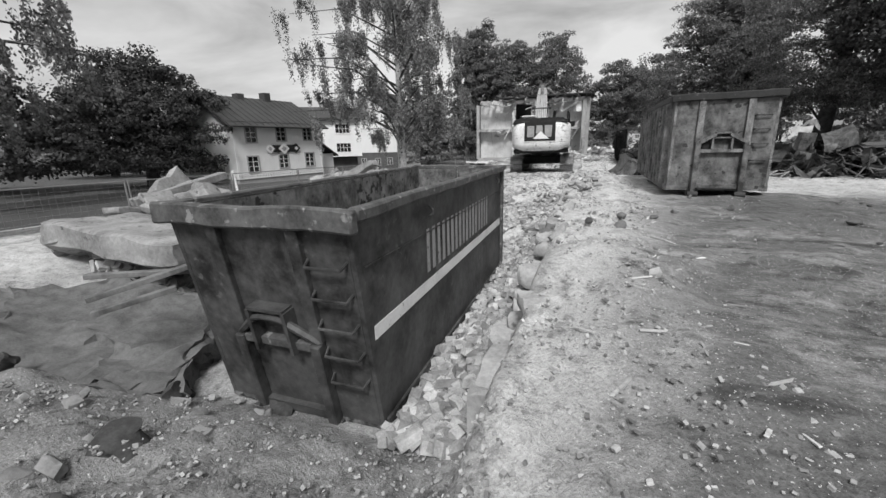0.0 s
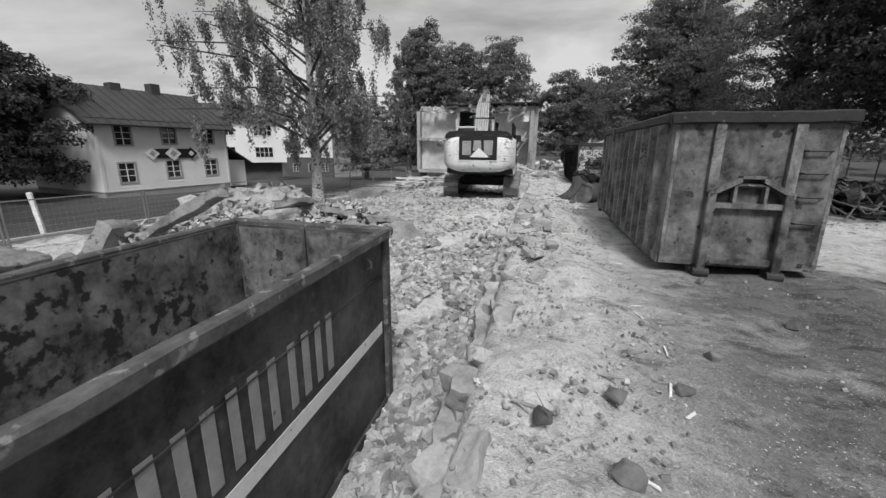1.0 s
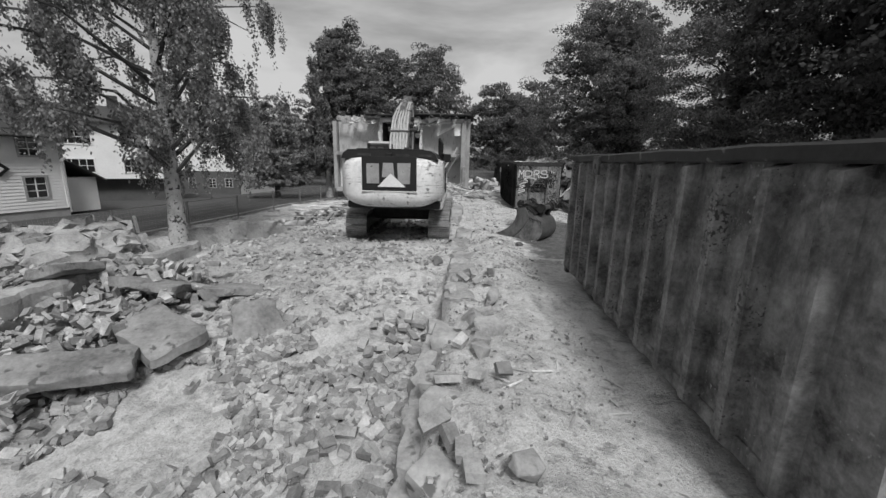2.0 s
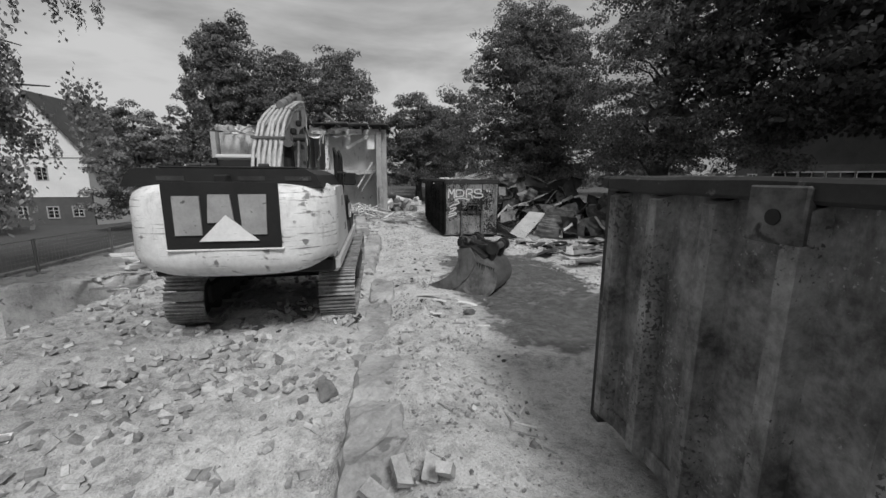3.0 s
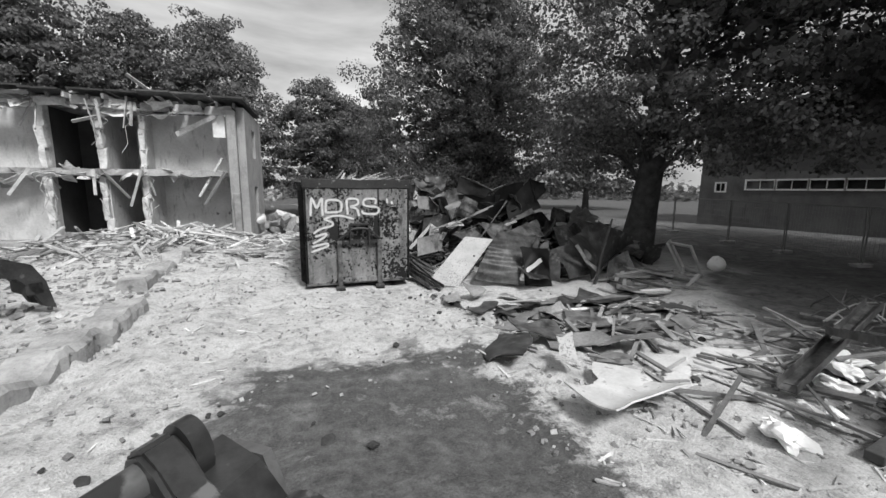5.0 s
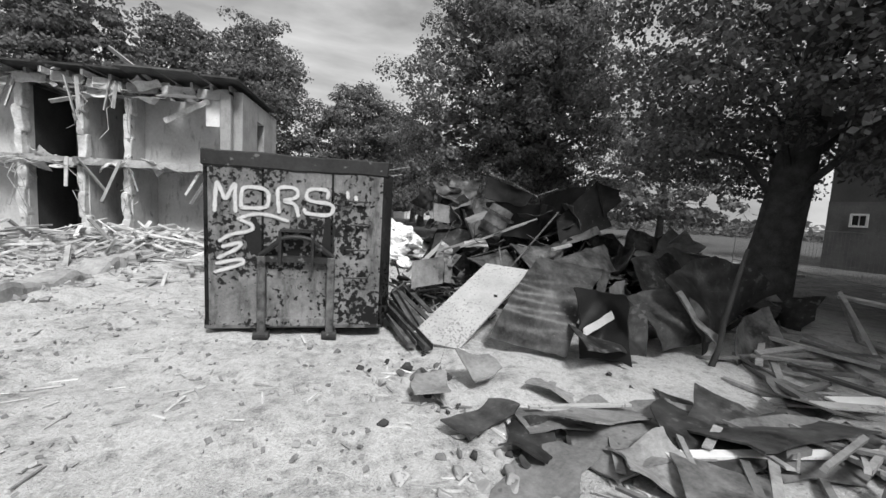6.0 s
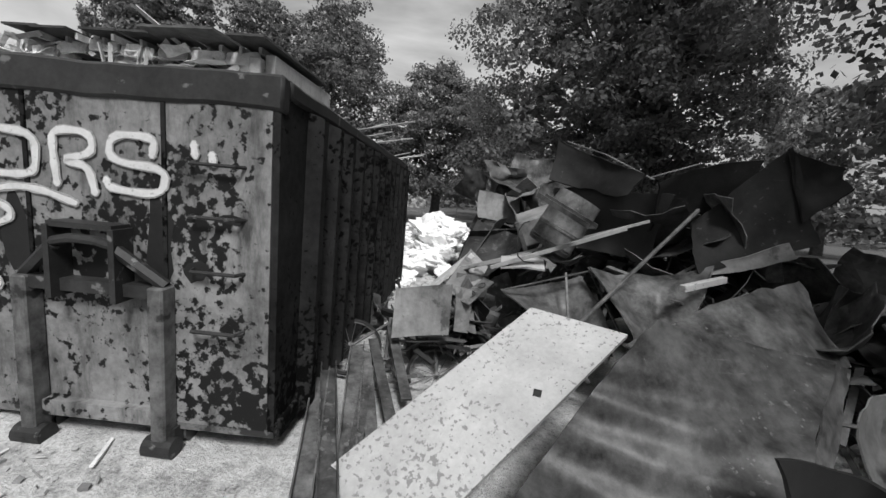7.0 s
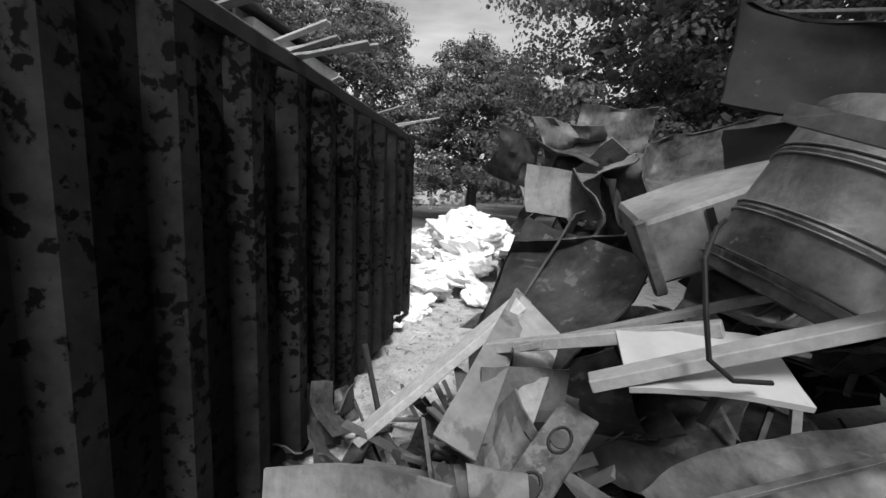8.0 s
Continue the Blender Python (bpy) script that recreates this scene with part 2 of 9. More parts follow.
def ground_material():
    """Dusty sand over dark asphalt; further out grass. Masks follow the site's own long axis."""
    m = bpy.data.materials.new("dusty_site_ground")
    m.use_nodes = True
    t = m.node_tree
    b = t.nodes["Principled BSDF"]
    b.inputs["Roughness"].default_value = 0.92
    L = t.links.new
    geo = t.nodes.new("ShaderNodeNewGeometry")
    mp = t.nodes.new("ShaderNodeMapping")
    mp.vector_type = "TEXTURE"
    mp.inputs["Location"].default_value = (0.5, 0, 0)
    mp.inputs["Rotation"].default_value = (0, 0, radians(-19.3))
    L(geo.outputs["Position"], mp.inputs[0])
    sep = t.nodes.new("ShaderNodeSeparateXYZ")
    L(mp.outputs[0], sep.inputs[0])
    V, U = sep.outputs[0], sep.outputs[1]

    def nz(s, d=6.0, r=0.6):
        n = t.nodes.new("ShaderNodeTexNoise")
        n.inputs["Scale"].default_value, n.inputs["Detail"].default_value, n.inputs["Roughness"].default_value = s, d, r
        L(mp.outputs[0], n.inputs["Vector"])
        return n.outputs["Fac"]

    def mt(op, *args, clamp=False):
        n = t.nodes.new("ShaderNodeMath")
        n.operation, n.use_clamp = op, clamp
        for i, v in enumerate(args):
            if isinstance(v, (int, float)):
                n.inputs[i].default_value = v
            else:
                L(v, n.inputs[i])
        return n.outputs[0]

    def band(x, a, c, w):
        """1 between a and c with edges w wide."""
        up = mt("DIVIDE", mt("SUBTRACT", x, a), w, clamp=True)
        down = mt("DIVIDE", mt("SUBTRACT", c, x), w, clamp=True)
        return mt("MINIMUM", up, down)

    def mix(f, a, c):
        n = t.nodes.new("ShaderNodeMix")
        L(f, n.inputs["Factor"])
        for k, v in (("A", a), ("B", c)):
            if isinstance(v, (int, float)):
                n.inputs[k].default_value = v
            else:
                L(v, n.inputs[k])
        return n.outputs["Result"]

    mid, small, grit = nz(1.3, 8.0, 0.62), nz(6.0, 6.0, 0.68), nz(45.0, 4.0, 0.7)
    mp2 = t.nodes.new("ShaderNodeMapping")
    mp2.inputs["Scale"].default_value = (1.2, 2.3, 1.0)
    L(mp.outputs[0], mp2.inputs[0])
    rut = t.nodes.new("ShaderNodeTexNoise")
    rut.inputs["Scale"].default_value, rut.inputs["Detail"].default_value, rut.inputs["Roughness"].default_value = 1.1, 6.0, 0.62
    L(mp2.outputs[0], rut.inputs["Vector"])
    rut = rut.outputs["Fac"]
    tone = mt("ADD", mt("MULTIPLY", mid, 0.55), mt("ADD", mt("MULTIPLY", small, 0.75), mt("MULTIPLY", grit, 0.5)))
    sand = mt("MULTIPLY_ADD", mt("SUBTRACT", tone, 0.90), 1.35, 0.50)
    soil = mt("MULTIPLY_ADD", mt("SUBTRACT", tone, 0.90), 0.80, 0.185)
    asph = mt("MULTIPLY_ADD", mt("SUBTRACT", tone, 0.90), 0.34, 0.092)
    grass = mt("MULTIPLY", mt("ADD", small, grit), 0.075)
    wob = mt("MULTIPLY", mt("SUBTRACT", mid, 0.5), 2.6)
    v2 = mt("ADD", V, mt("ADD", wob, mt("MULTIPLY", mt("SUBTRACT", small, 0.5), 1.3)))
    u2 = mt("ADD", U, mt("MULTIPLY", wob, 1.5))
    lane = mt("MULTIPLY", band(v2, 1.75, 5.6, 0.35), band(u2, 16.4, 25.3, 0.5))
    wear = mt("MULTIPLY", mt("SUBTRACT", mt("ADD", mt("MULTIPLY", mid, 0.6), mt("MULTIPLY", small, 0.4)), 0.34, clamp=True), 9.0, clamp=True)
    lane = mt("MULTIPLY", lane, wear)
    yard = mt("MULTIPLY", band(mt("SUBTRACT", v2, mt("MULTIPLY", u2, 0.13)), 0.1, 13.0, 1.5), band(u2, -16.0, 10.2, 2.4))
    yard_dark = mt("MULTIPLY", mt("SUBTRACT", mt("ADD", mt("MULTIPLY", rut, 0.6), mt("MULTIPLY", mid, 0.4)), 0.42, clamp=True), 11.0, clamp=True)
    near_soil = mt("MULTIPLY", band(u2, -14.0, 2.2, 1.5), band(v2, -9.0, 0.2, 0.8))
    far = mt("DIVIDE", mt("SUBTRACT", v2, 14.5), 2.0, clamp=True)
    damp = mt("MULTIPLY", mt("MULTIPLY", mt("SUBTRACT", mt("ADD", mt("MULTIPLY", small, 0.6), mt("MULTIPLY", mid, 0.4)), 0.545, clamp=True), 14.0, clamp=True), 0.75)
    value = mix(mt("MULTIPLY", near_soil, 0.84), sand, soil)
    value = mix(mt("MULTIPLY", mt("MULTIPLY", band(u2, 13.0, 20.5, 1.2), band(v2, -9.5, -2.0, 1.0)), 0.45), value, soil)
    value = mix(mt("MULTIPLY", yard, 0.85), value, soil)
    value = mix(mt("MULTIPLY", mt("MULTIPLY", yard, yard_dark), 0.80), value, asph)
    apron = mt("MULTIPLY", mt("MULTIPLY", band(v2, 2.7, 5.2, 0.3), band(u2, 5.8, 9.5, 0.4)), 0.75)
    value = mix(apron, value, mt("MULTIPLY", asph, 1.1))
    value = mix(damp, value, mt("MULTIPLY", value, 0.40))
    mp3 = t.nodes.new("ShaderNodeMapping")
    mp3.inputs["Scale"].default_value = (0.75, 1.9, 1.0)
    L(mp.outputs[0], mp3.inputs[0])
    blot = t.nodes.new("ShaderNodeTexNoise")
    blot.inputs["Scale"].default_value, blot.inputs["Detail"].default_value, blot.inputs["Roughness"].default_value = 1.9, 7.0, 0.66
    L(mp3.outputs[0], blot.inputs["Vector"])
    where = mt("MULTIPLY", band(v2, 0.5, 6.5, 0.6), band(u2, -6.0, 12.5, 1.5))
    blots = mt("MULTIPLY", mt("MULTIPLY", mt("SUBTRACT", blot.outputs["Fac"], 0.555, clamp=True), 12.0, clamp=True), mt("MULTIPLY", where, 0.85))
    value = mix(blots, value, mt("MULTIPLY", value, 0.32))
    crumb, chip = nz(30.0, 4.0, 0.55), nz(55.0, 2.0, 0.5)
    value = mix(mt("MULTIPLY", mt("SUBTRACT", crumb, 0.615, clamp=True), 16.0, clamp=True), value, mt("MULTIPLY", value, 0.55))
    value = mix(mt("MULTIPLY", mt("SUBTRACT", chip, 0.66, clamp=True), 18.0, clamp=True), value, 0.62)
    edge = mt("SUBTRACT", mt("SUBTRACT", v2, 7.5), mt("MULTIPLY", mt("MAXIMUM", mt("SUBTRACT", u2, 21.5), 0.0), 0.9))
    east = mt("MULTIPLY", mt("MULTIPLY", mt("DIVIDE", edge, 0.7, clamp=True), band(u2, 16.0, 29.0, 1.0)), 0.9)
    value = mix(mt("MAXIMUM", mt("MAXIMUM", lane, far), east), value, mix(mt("MULTIPLY", mt("SUBTRACT", rut, 0.52, clamp=True), 4.0, clamp=True), asph, mt("MULTIPLY", asph, 1.9)))
    value = mt("MAXIMUM", value, 0.02)
    side = mt("MAXIMUM", mt("DIVIDE", mt("SUBTRACT", -12.5, v2), 1.0, clamp=True), mt("DIVIDE", mt("SUBTRACT", u2, 46.0), 3.0, clamp=True))
    value = mix(side, value, grass)
    comb = t.nodes.new("ShaderNodeCombineColor")
    for i in range(3):
        L(value, comb.inputs[i])
    L(comb.outputs[0], b.inputs["Base Color"])
    bn = t.nodes.new("ShaderNodeBump")
    bn.inputs["Strength"].default_value, bn.inputs["Distance"].default_value = 0.85, 0.05
    L(mt("ADD", small, mt("MULTIPLY", grit, 0.5)), bn.inputs["Height"])
    L(bn.outputs[0], b.inputs["Normal"])
    return m


M_GROUND = ground_material()


# ---- building helpers ----
SITE = pose(0.5, 0, 0, 0, 0, -19.3)


def site(u, v, z=0.0):
    """A place from u metres along the site's axis, v to its right."""
    return SITE @ Vector((v, u, z))


def smooth(a, b, x):
    k = np.clip((x - a) / (b - a), 0, 1)
    return k * k * (3 - 2 * k)


def height(x, y):
    """The ground's height, for numbers or arrays."""
    x, y = np.asarray(x, float) - 0.5, np.asarray(y, float)
    c, s = math.cos(radians(19.3)), math.sin(radians(19.3))
    v, u = x * c - y * s, x * s + y * c
    yard = np.interp(u, [-30, -3, 3, 8, 14, 20, 28, 36, 60], [0.1, 0.22, 0.36, 0.50, 0.40, 0.06, 0.0, 0.15, 0.3])
    pit = np.interp(u, [-30, -2.6, -0.9, 0.6, 8, 12, 15.5, 18, 22, 30, 36, 60], [0.1, 0.2, -0.35, -1.08, -1.08, -0.5, 0.2, 0.3, 0.2, 0.15, 0.3, 0.3])
    left = np.interp(u, [-30, 0, 20, 35, 60, 120], [0.0, -0.1, -0.35, -0.5, -1.75, -2.5])
    pit = pit + 0.42 * smooth(-1.5, -0.35, v) * smooth(-1, 2, u) * (1 - smooth(8, 13, u))
    z = pit + (yard - pit) * smooth(-0.42, -0.08, v)
    z = np.where(v < -6.0, left + (z - left) * smooth(-9.5, -6.0, v), z)
    z = z - 1.35 * smooth(-5.6, -7.4, v) * smooth(-11.6, -10.4, v) * smooth(17.2, 20.5, u) * (1 - smooth(23.45, 23.7, u))
    z = z - 0.35 * smooth(-10, -14, v) * smooth(0, 30, u)
    z = z + 0.15 * np.exp(-(((v - 0.75) / 0.6) ** 2)) * smooth(-2, 2, u) * (1 - smooth(30, 36, u))
    lump = 0.05 * np.sin(1.7 * u + 0.6 * v) * np.sin(1.1 * v - 0.7 * u) + 0.03 * np.sin(4.1 * u - 2.0 * v) * np.sin(3.3 * v + 1.2 * u)
    return z + lump * (1 - smooth(12, 16, v)) * (1 - smooth(38, 44, u)) * smooth(-12, -9, v)


def gz(x, y):
    return float(height(x, y))


def part(name, bm, mat, parent=None, label="", shade=False):
    """Links a bmesh as one mesh object under a thing or part."""
    me = bpy.data.meshes.new(name)
    bm.to_mesh(me)
    bm.free()
    if mat:
        me.materials.append(mat)
    if shade:
        me.shade_smooth()
        me.set_sharp_from_angle(angle=radians(38))
    ob = new(name, me)
    ob.parent = parent
    if label:
        ob["label"] = label
    return ob


def share(name, mesh, parent, m, label=""):
    """One more object on a mesh that others use too."""
    ob = new(name, mesh)
    ob.parent = parent
    ob.matrix_basis = m
    if label:
        ob["label"] = label
    return ob


def thing(name, m, label, category, group="", kind=""):
    ob = new(name)
    ob.empty_display_size = 0.2
    ob.matrix_basis = m
    return tagged(ob, label, category, group, kind)


def box(bm, x0, y0, z0, x1, y1, z1, bevel=0.0, m=None):
    r = bmesh.ops.create_cube(bm, size=1)
    vs = r["verts"]
    for v in vs:
        v.co = Vector((x0 + (v.co.x + 0.5) * (x1 - x0), y0 + (v.co.y + 0.5) * (y1 - y0), z0 + (v.co.z + 0.5) * (z1 - z0)))
    if bevel:
        es = list({e for v in vs for e in v.link_edges})
        out = bmesh.ops.bevel(bm, geom=es, offset=bevel, segments=1, affect="EDGES")
        vs = list({v for fc in out["faces"] for v in fc.verts} | {v for v in vs if v.is_valid})
    if m is not None:
        bmesh.ops.transform(bm, matrix=m, verts=vs)
    return vs


def bx(*a, **k):
    bm = bmesh.new()
    box(bm, *a, **k)
    return bm


def tube(bm, pts, radius, sides=8, cap=True):
    """A round tube through points; radius a number or one per point."""
    pts = [Vector(p) for p in pts]
    rad = [float(r) for r in radius] if isinstance(radius, (list, tuple)) else [float(radius)] * len(pts)
    rings, up = [], None
    for i, p in enumerate(pts):
        d = (pts[min(i + 1, len(pts) - 1)] - pts[max(i - 1, 0)]).normalized()
        ref = up if up is not None else (Vector((0, 0, 1)) if abs(d.z) < 0.9 else Vector((1, 0, 0)))
        s = d.cross(ref)
        if s.length < 1e-4:
            s = d.orthogonal()
        s.normalize()
        up = s.cross(d).normalized()
        rings.append([bm.verts.new(p + rad[i] * (math.cos(a) * s + math.sin(a) * up)) for a in (2 * math.pi * k / sides for k in range(sides))])
    for a, c in zip(rings, rings[1:]):
        for k in range(sides):
            bm.faces.new((a[k], a[(k + 1) % sides], c[(k + 1) % sides], c[k]))
    if cap:
        bm.faces.new(rings[0][::-1])
        bm.faces.new(rings[-1])
    return rings


def tb(pts, radius, sides=8):
    bm = bmesh.new()
    tube(bm, pts, radius, sides)
    return bm


def prism(bm, outline, x0, x1, m=None):
    """An outline of (y, z) pushed from x0 to x1."""
    a = [bm.verts.new((x0, y, z)) for y, z in outline]
    c = [bm.verts.new((x1, y, z)) for y, z in outline]
    n = len(outline)
    bm.faces.new(a[::-1])
    bm.faces.new(c)
    for i in range(n):
        bm.faces.new((a[i], a[(i + 1) % n], c[(i + 1) % n], c[i]))
    bmesh.ops.recalc_face_normals(bm, faces=bm.faces)
    if m is not None:
        bmesh.ops.transform(bm, matrix=m, verts=a + c)
    return a + c


def pr(outline, x0, x1, m=None):
    bm = bmesh.new()
    prism(bm, outline, x0, x1, m)
    return bm


def creases(rng, w, h, n=5):
    """Random fold lines over a sheet w by h: (nx, ny, offset, slope)."""
    out = []
    for _ in range(n):
        a = rng.uniform(0, math.pi)
        out.append((math.cos(a), math.sin(a), rng.uniform(-0.42, 0.42) * max(w, h) * 0.8, rng.choice((-1, 1)) * rng.uniform(0.5, 1.0)))
    return out


def folded(lines, x, y):
    return sum(s * abs(a * x + b * y - c) for a, b, c, s in lines)


def thicken(bm, thick):
    """Gives a sheet a back and edges, each point pushed along its own normal."""
    bm.normal_update()
    front = bm.faces[:]
    rim = [e for e in bm.edges if len(e.link_faces) == 1]
    twin = {v: bm.verts.new(v.co - v.normal * thick) for v in bm.verts[:]}
    for f in front:
        bm.faces.new([twin[v] for v in reversed(f.verts)])
    for e in rim:
        a, b = e.verts
        bm.faces.new((a, b, twin[b], twin[a]))
    bmesh.ops.recalc_face_normals(bm, faces=bm.faces)


def crumpled(rng, w, h, nx=8, ny=8, amp=0.15, curl=0.0, thick=0.012, ragged=0.0, seed=0):
    """A bent, dented sheet w by h, centred, with thickness."""
    amp = min(amp, 0.35 * min(w, h))
    bm = bmesh.new()
    off = Vector((rng.uniform(0, 90), rng.uniform(0, 90), seed))
    lines = creases(rng, w, h)
    top = []
    for j in range(ny + 1):
        row = []
        for i in range(nx + 1):
            x, y = (i / nx - 0.5) * w, (j / ny - 0.5) * h
            edge = i in (0, nx) or j in (0, ny)
            if edge and ragged:
                q = noise.noise_vector(Vector((x, y, 0)) * 2.6 + off) * ragged * 2
                x += q.x
                y += q.y
            z = amp * noise.noise(Vector((x, y, 0)) * 1.1 + off) * 0.9 + 0.25 * amp * noise.noise(Vector((x, y, 0)) * 3.7 + off)
            z += 1.5 * amp * folded(lines, x, y) / max(w, h)
            if curl:
                a = y * curl
                y, z = math.sin(a) / curl - math.sin(a) * z, (1 - math.cos(a)) / curl + math.cos(a) * z
            row.append(bm.verts.new((x, y, z)))
        top.append(row)
    for j in range(ny):
        for i in range(nx):
            bm.faces.new((top[j][i], top[j][i + 1], top[j + 1][i + 1], top[j + 1][i]))
    bmesh.ops.recalc_face_normals(bm, faces=bm.faces)
    thicken(bm, thick)
    return bm


def lump(rng, size, squash=0.7, cuts=1, rough=0.25):
    """A broken stone: a rough faceted ball of that size."""
    bm = bmesh.new()
    bmesh.ops.create_icosphere(bm, subdivisions=cuts, radius=size / 2)
    off = Vector((rng.uniform(0, 99), rng.uniform(0, 99), rng.uniform(0, 99)))
    for v in bm.verts:
        k = 1 + rough * 2.2 * noise.noise(v.co / size * 2.3 + off)
        v.co = Vector((v.co.x * k, v.co.y * k * 0.85, v.co.z * k * squash))
    return bm


def chunk(rng, size, squash=0.7, n=13):
    """An angular broken lump: the hull of scattered points."""
    bm = bmesh.new()
    for _ in range(n):
        v = Vector((rng.gauss(0, 1), rng.gauss(0, 1), rng.gauss(0, 1))).normalized() * rng.uniform(0.75, 1.0)
        bm.verts.new((v.x * size / 2, v.y * size * 0.42, v.z * size * squash / 2))
    bmesh.ops.convex_hull(bm, input=bm.verts)
    bmesh.ops.delete(bm, geom=[v for v in bm.verts if not v.link_faces], context="VERTS")
    es = [e for e in bm.edges if e.calc_length() > size * 0.12]
    bmesh.ops.bevel(bm, geom=es, offset=size * 0.025, segments=1, affect="EDGES")
    return bm


def rough_block(rng, w, l, t, amp=0.06, cuts=7):
    """A broken block, top at z = 0, its faces and edges worn uneven."""
    bm = bmesh.new()
    bmesh.ops.create_cube(bm, size=1)
    bmesh.ops.subdivide_edges(bm, edges=bm.edges[:], cuts=cuts, use_grid_fill=True)
    off = Vector((rng.uniform(0, 99), rng.uniform(0, 99), rng.uniform(0, 99)))
    for v in bm.verts:
        c = v.co.copy()
        k = sum(1 for a in c if abs(a) > 0.49)
        if k > 1:
            c *= 1 - 0.035 * k
        p = Vector((c.x * w, c.y * l, (c.z - 0.5) * t))
        d = noise.noise_vector(p * 1.3 + off) * amp * 1.6 + noise.noise_vector(p * 4.5 + off) * amp * 0.7 + noise.noise_vector(p * 11 + off) * amp * 0.3
        v.co = p + Vector((d.x, d.y, d.z * 0.8))
    return bm


def wad(rng, size, squash=0.5):
    """A torn crumpled tuft with folds."""
    bm = bmesh.new()
    bmesh.ops.create_icosphere(bm, subdivisions=3, radius=size / 2)
    off = Vector((rng.uniform(0, 99), rng.uniform(0, 99), rng.uniform(0, 99)))
    for v in bm.verts:
        d = v.co / size
        k = 1 + 0.9 * noise.noise(d * 2.2 + off) + 0.5 * abs(noise.noise(d * 5.5 + off)) - 0.25
        v.co = Vector((v.co.x * k * 1.2, v.co.y * k, v.co.z * k * squash))
    return bm


def stuff_mesh(name, verts, faces, mat, label, category, shade=False):
    me = bpy.data.meshes.new(name)
    me.from_pydata(verts, [], faces)
    me.materials.append(mat)
    if shade:
        me.shade_smooth()
    ob = new(name, me)
    return tagged(ob, label, category, kind="stuff")


CUBE = np.array([(-1, -1, -1), (1, -1, -1), (1, 1, -1), (-1, 1, -1), (-1, -1, 1), (1, -1, 1), (1, 1, 1), (-1, 1, 1)], float) / 2
CUBE_F = np.array([(0, 3, 2, 1), (4, 5, 6, 7), (0, 1, 5, 4), (1, 2, 6, 5), (2, 3, 7, 6), (3, 0, 4, 7)])


def scatter_boxes(rng, places, sizes, tilt=0.5, skew=0.18):
    """Many broken blocks as verts and faces; places (n,3), sizes (n,3)."""
    n = len(places)
    a, b, c = rng.uniform(-math.pi, math.pi, n), rng.normal(0, tilt, n), rng.normal(0, tilt, n)
    ca, sa_, cb, sb, cc, sc = np.cos(a), np.sin(a), np.cos(b), np.sin(b), np.cos(c), np.sin(c)
    rot = np.empty((n, 3, 3))
    rot[:, 0] = np.stack([ca * cb, ca * sb * sc - sa_ * cc, ca * sb * cc + sa_ * sc], -1)
    rot[:, 1] = np.stack([sa_ * cb, sa_ * sb * sc + ca * cc, sa_ * sb * cc - ca * sc], -1)
    rot[:, 2] = np.stack([-sb, cb * sc, cb * cc], -1)
    pts = (CUBE[None] + rng.uniform(-skew, skew, (n, 8, 3)) * 0.6) * sizes[:, None]
    pts = np.einsum("nij,nkj->nki", rot, pts) + places[:, None]
    faces = CUBE_F[None] + 8 * np.arange(n)[:, None, None]
    return pts.reshape(-1, 3).tolist(), faces.reshape(-1, 4).tolist()


# ---- ground, road, foundation ----
def axis(lo, hi, step, far, grow=1.35):
    mid = list(np.arange(lo, hi + step / 2, step))
    out, s, x = [], step, hi
    while x < far:
        s *= grow
        x += s
        out.append(x)
    pre, s, x = [], step, lo
    while x > -far:
        s *= grow
        x -= s
        pre.append(x)
    return np.array(pre[::-1] + mid + out)


def build_ground():
    gx, gy = axis(-9.0, 22.0, 0.11, 900), axis(-4.0, 38.0, 0.11, 900)
    X, Y = np.meshgrid(gx, gy)
    Z = height(X, Y)
    near = (X > -9) & (X < 22) & (Y > -4) & (Y < 38)
    U, V = 0.3305 * (X - 0.5) + 0.9438 * Y, 0.9438 * (X - 0.5) - 0.3305 * Y
    amp = 0.030 + 0.055 * smooth(1.6, 0.6, V) * smooth(34, 24, U) + 0.05 * smooth(1.5, -0.5, U) * smooth(0.5, -1.0, V)
    rough = np.zeros(Z.shape)
    for i, k in zip(*np.nonzero(near)):
        p = Vector((X[i, k], Y[i, k], 0.0))
        rough[i, k] = noise.noise(p * 1.1) + 0.6 * noise.noise(p * 2.7) + 0.42 * abs(noise.noise(p * 5.5)) - 0.1
    Z = Z + amp * rough + np.where(near, np.random.default_rng(3).normal(0, 0.010, Z.shape) * amp / 0.05, 0)
    ny, nx = Z.shape
    verts = np.stack([X, Y, Z], -1).reshape(-1, 3)
    i = np.arange((ny - 1) * nx).reshape(ny - 1, nx)[:, :-1].ravel()
    faces = np.stack([i, i + 1, i + nx + 1, i + nx], -1)
    me = bpy.data.meshes.new("ground")
    me.from_pydata(verts.tolist(), [], faces.tolist())
    me.materials.append(M_GROUND)
    me.shade_smooth()
    tagged(new("ground", me), "pale dusty sand and dark asphalt of a demolition site", "ground", kind="structure")


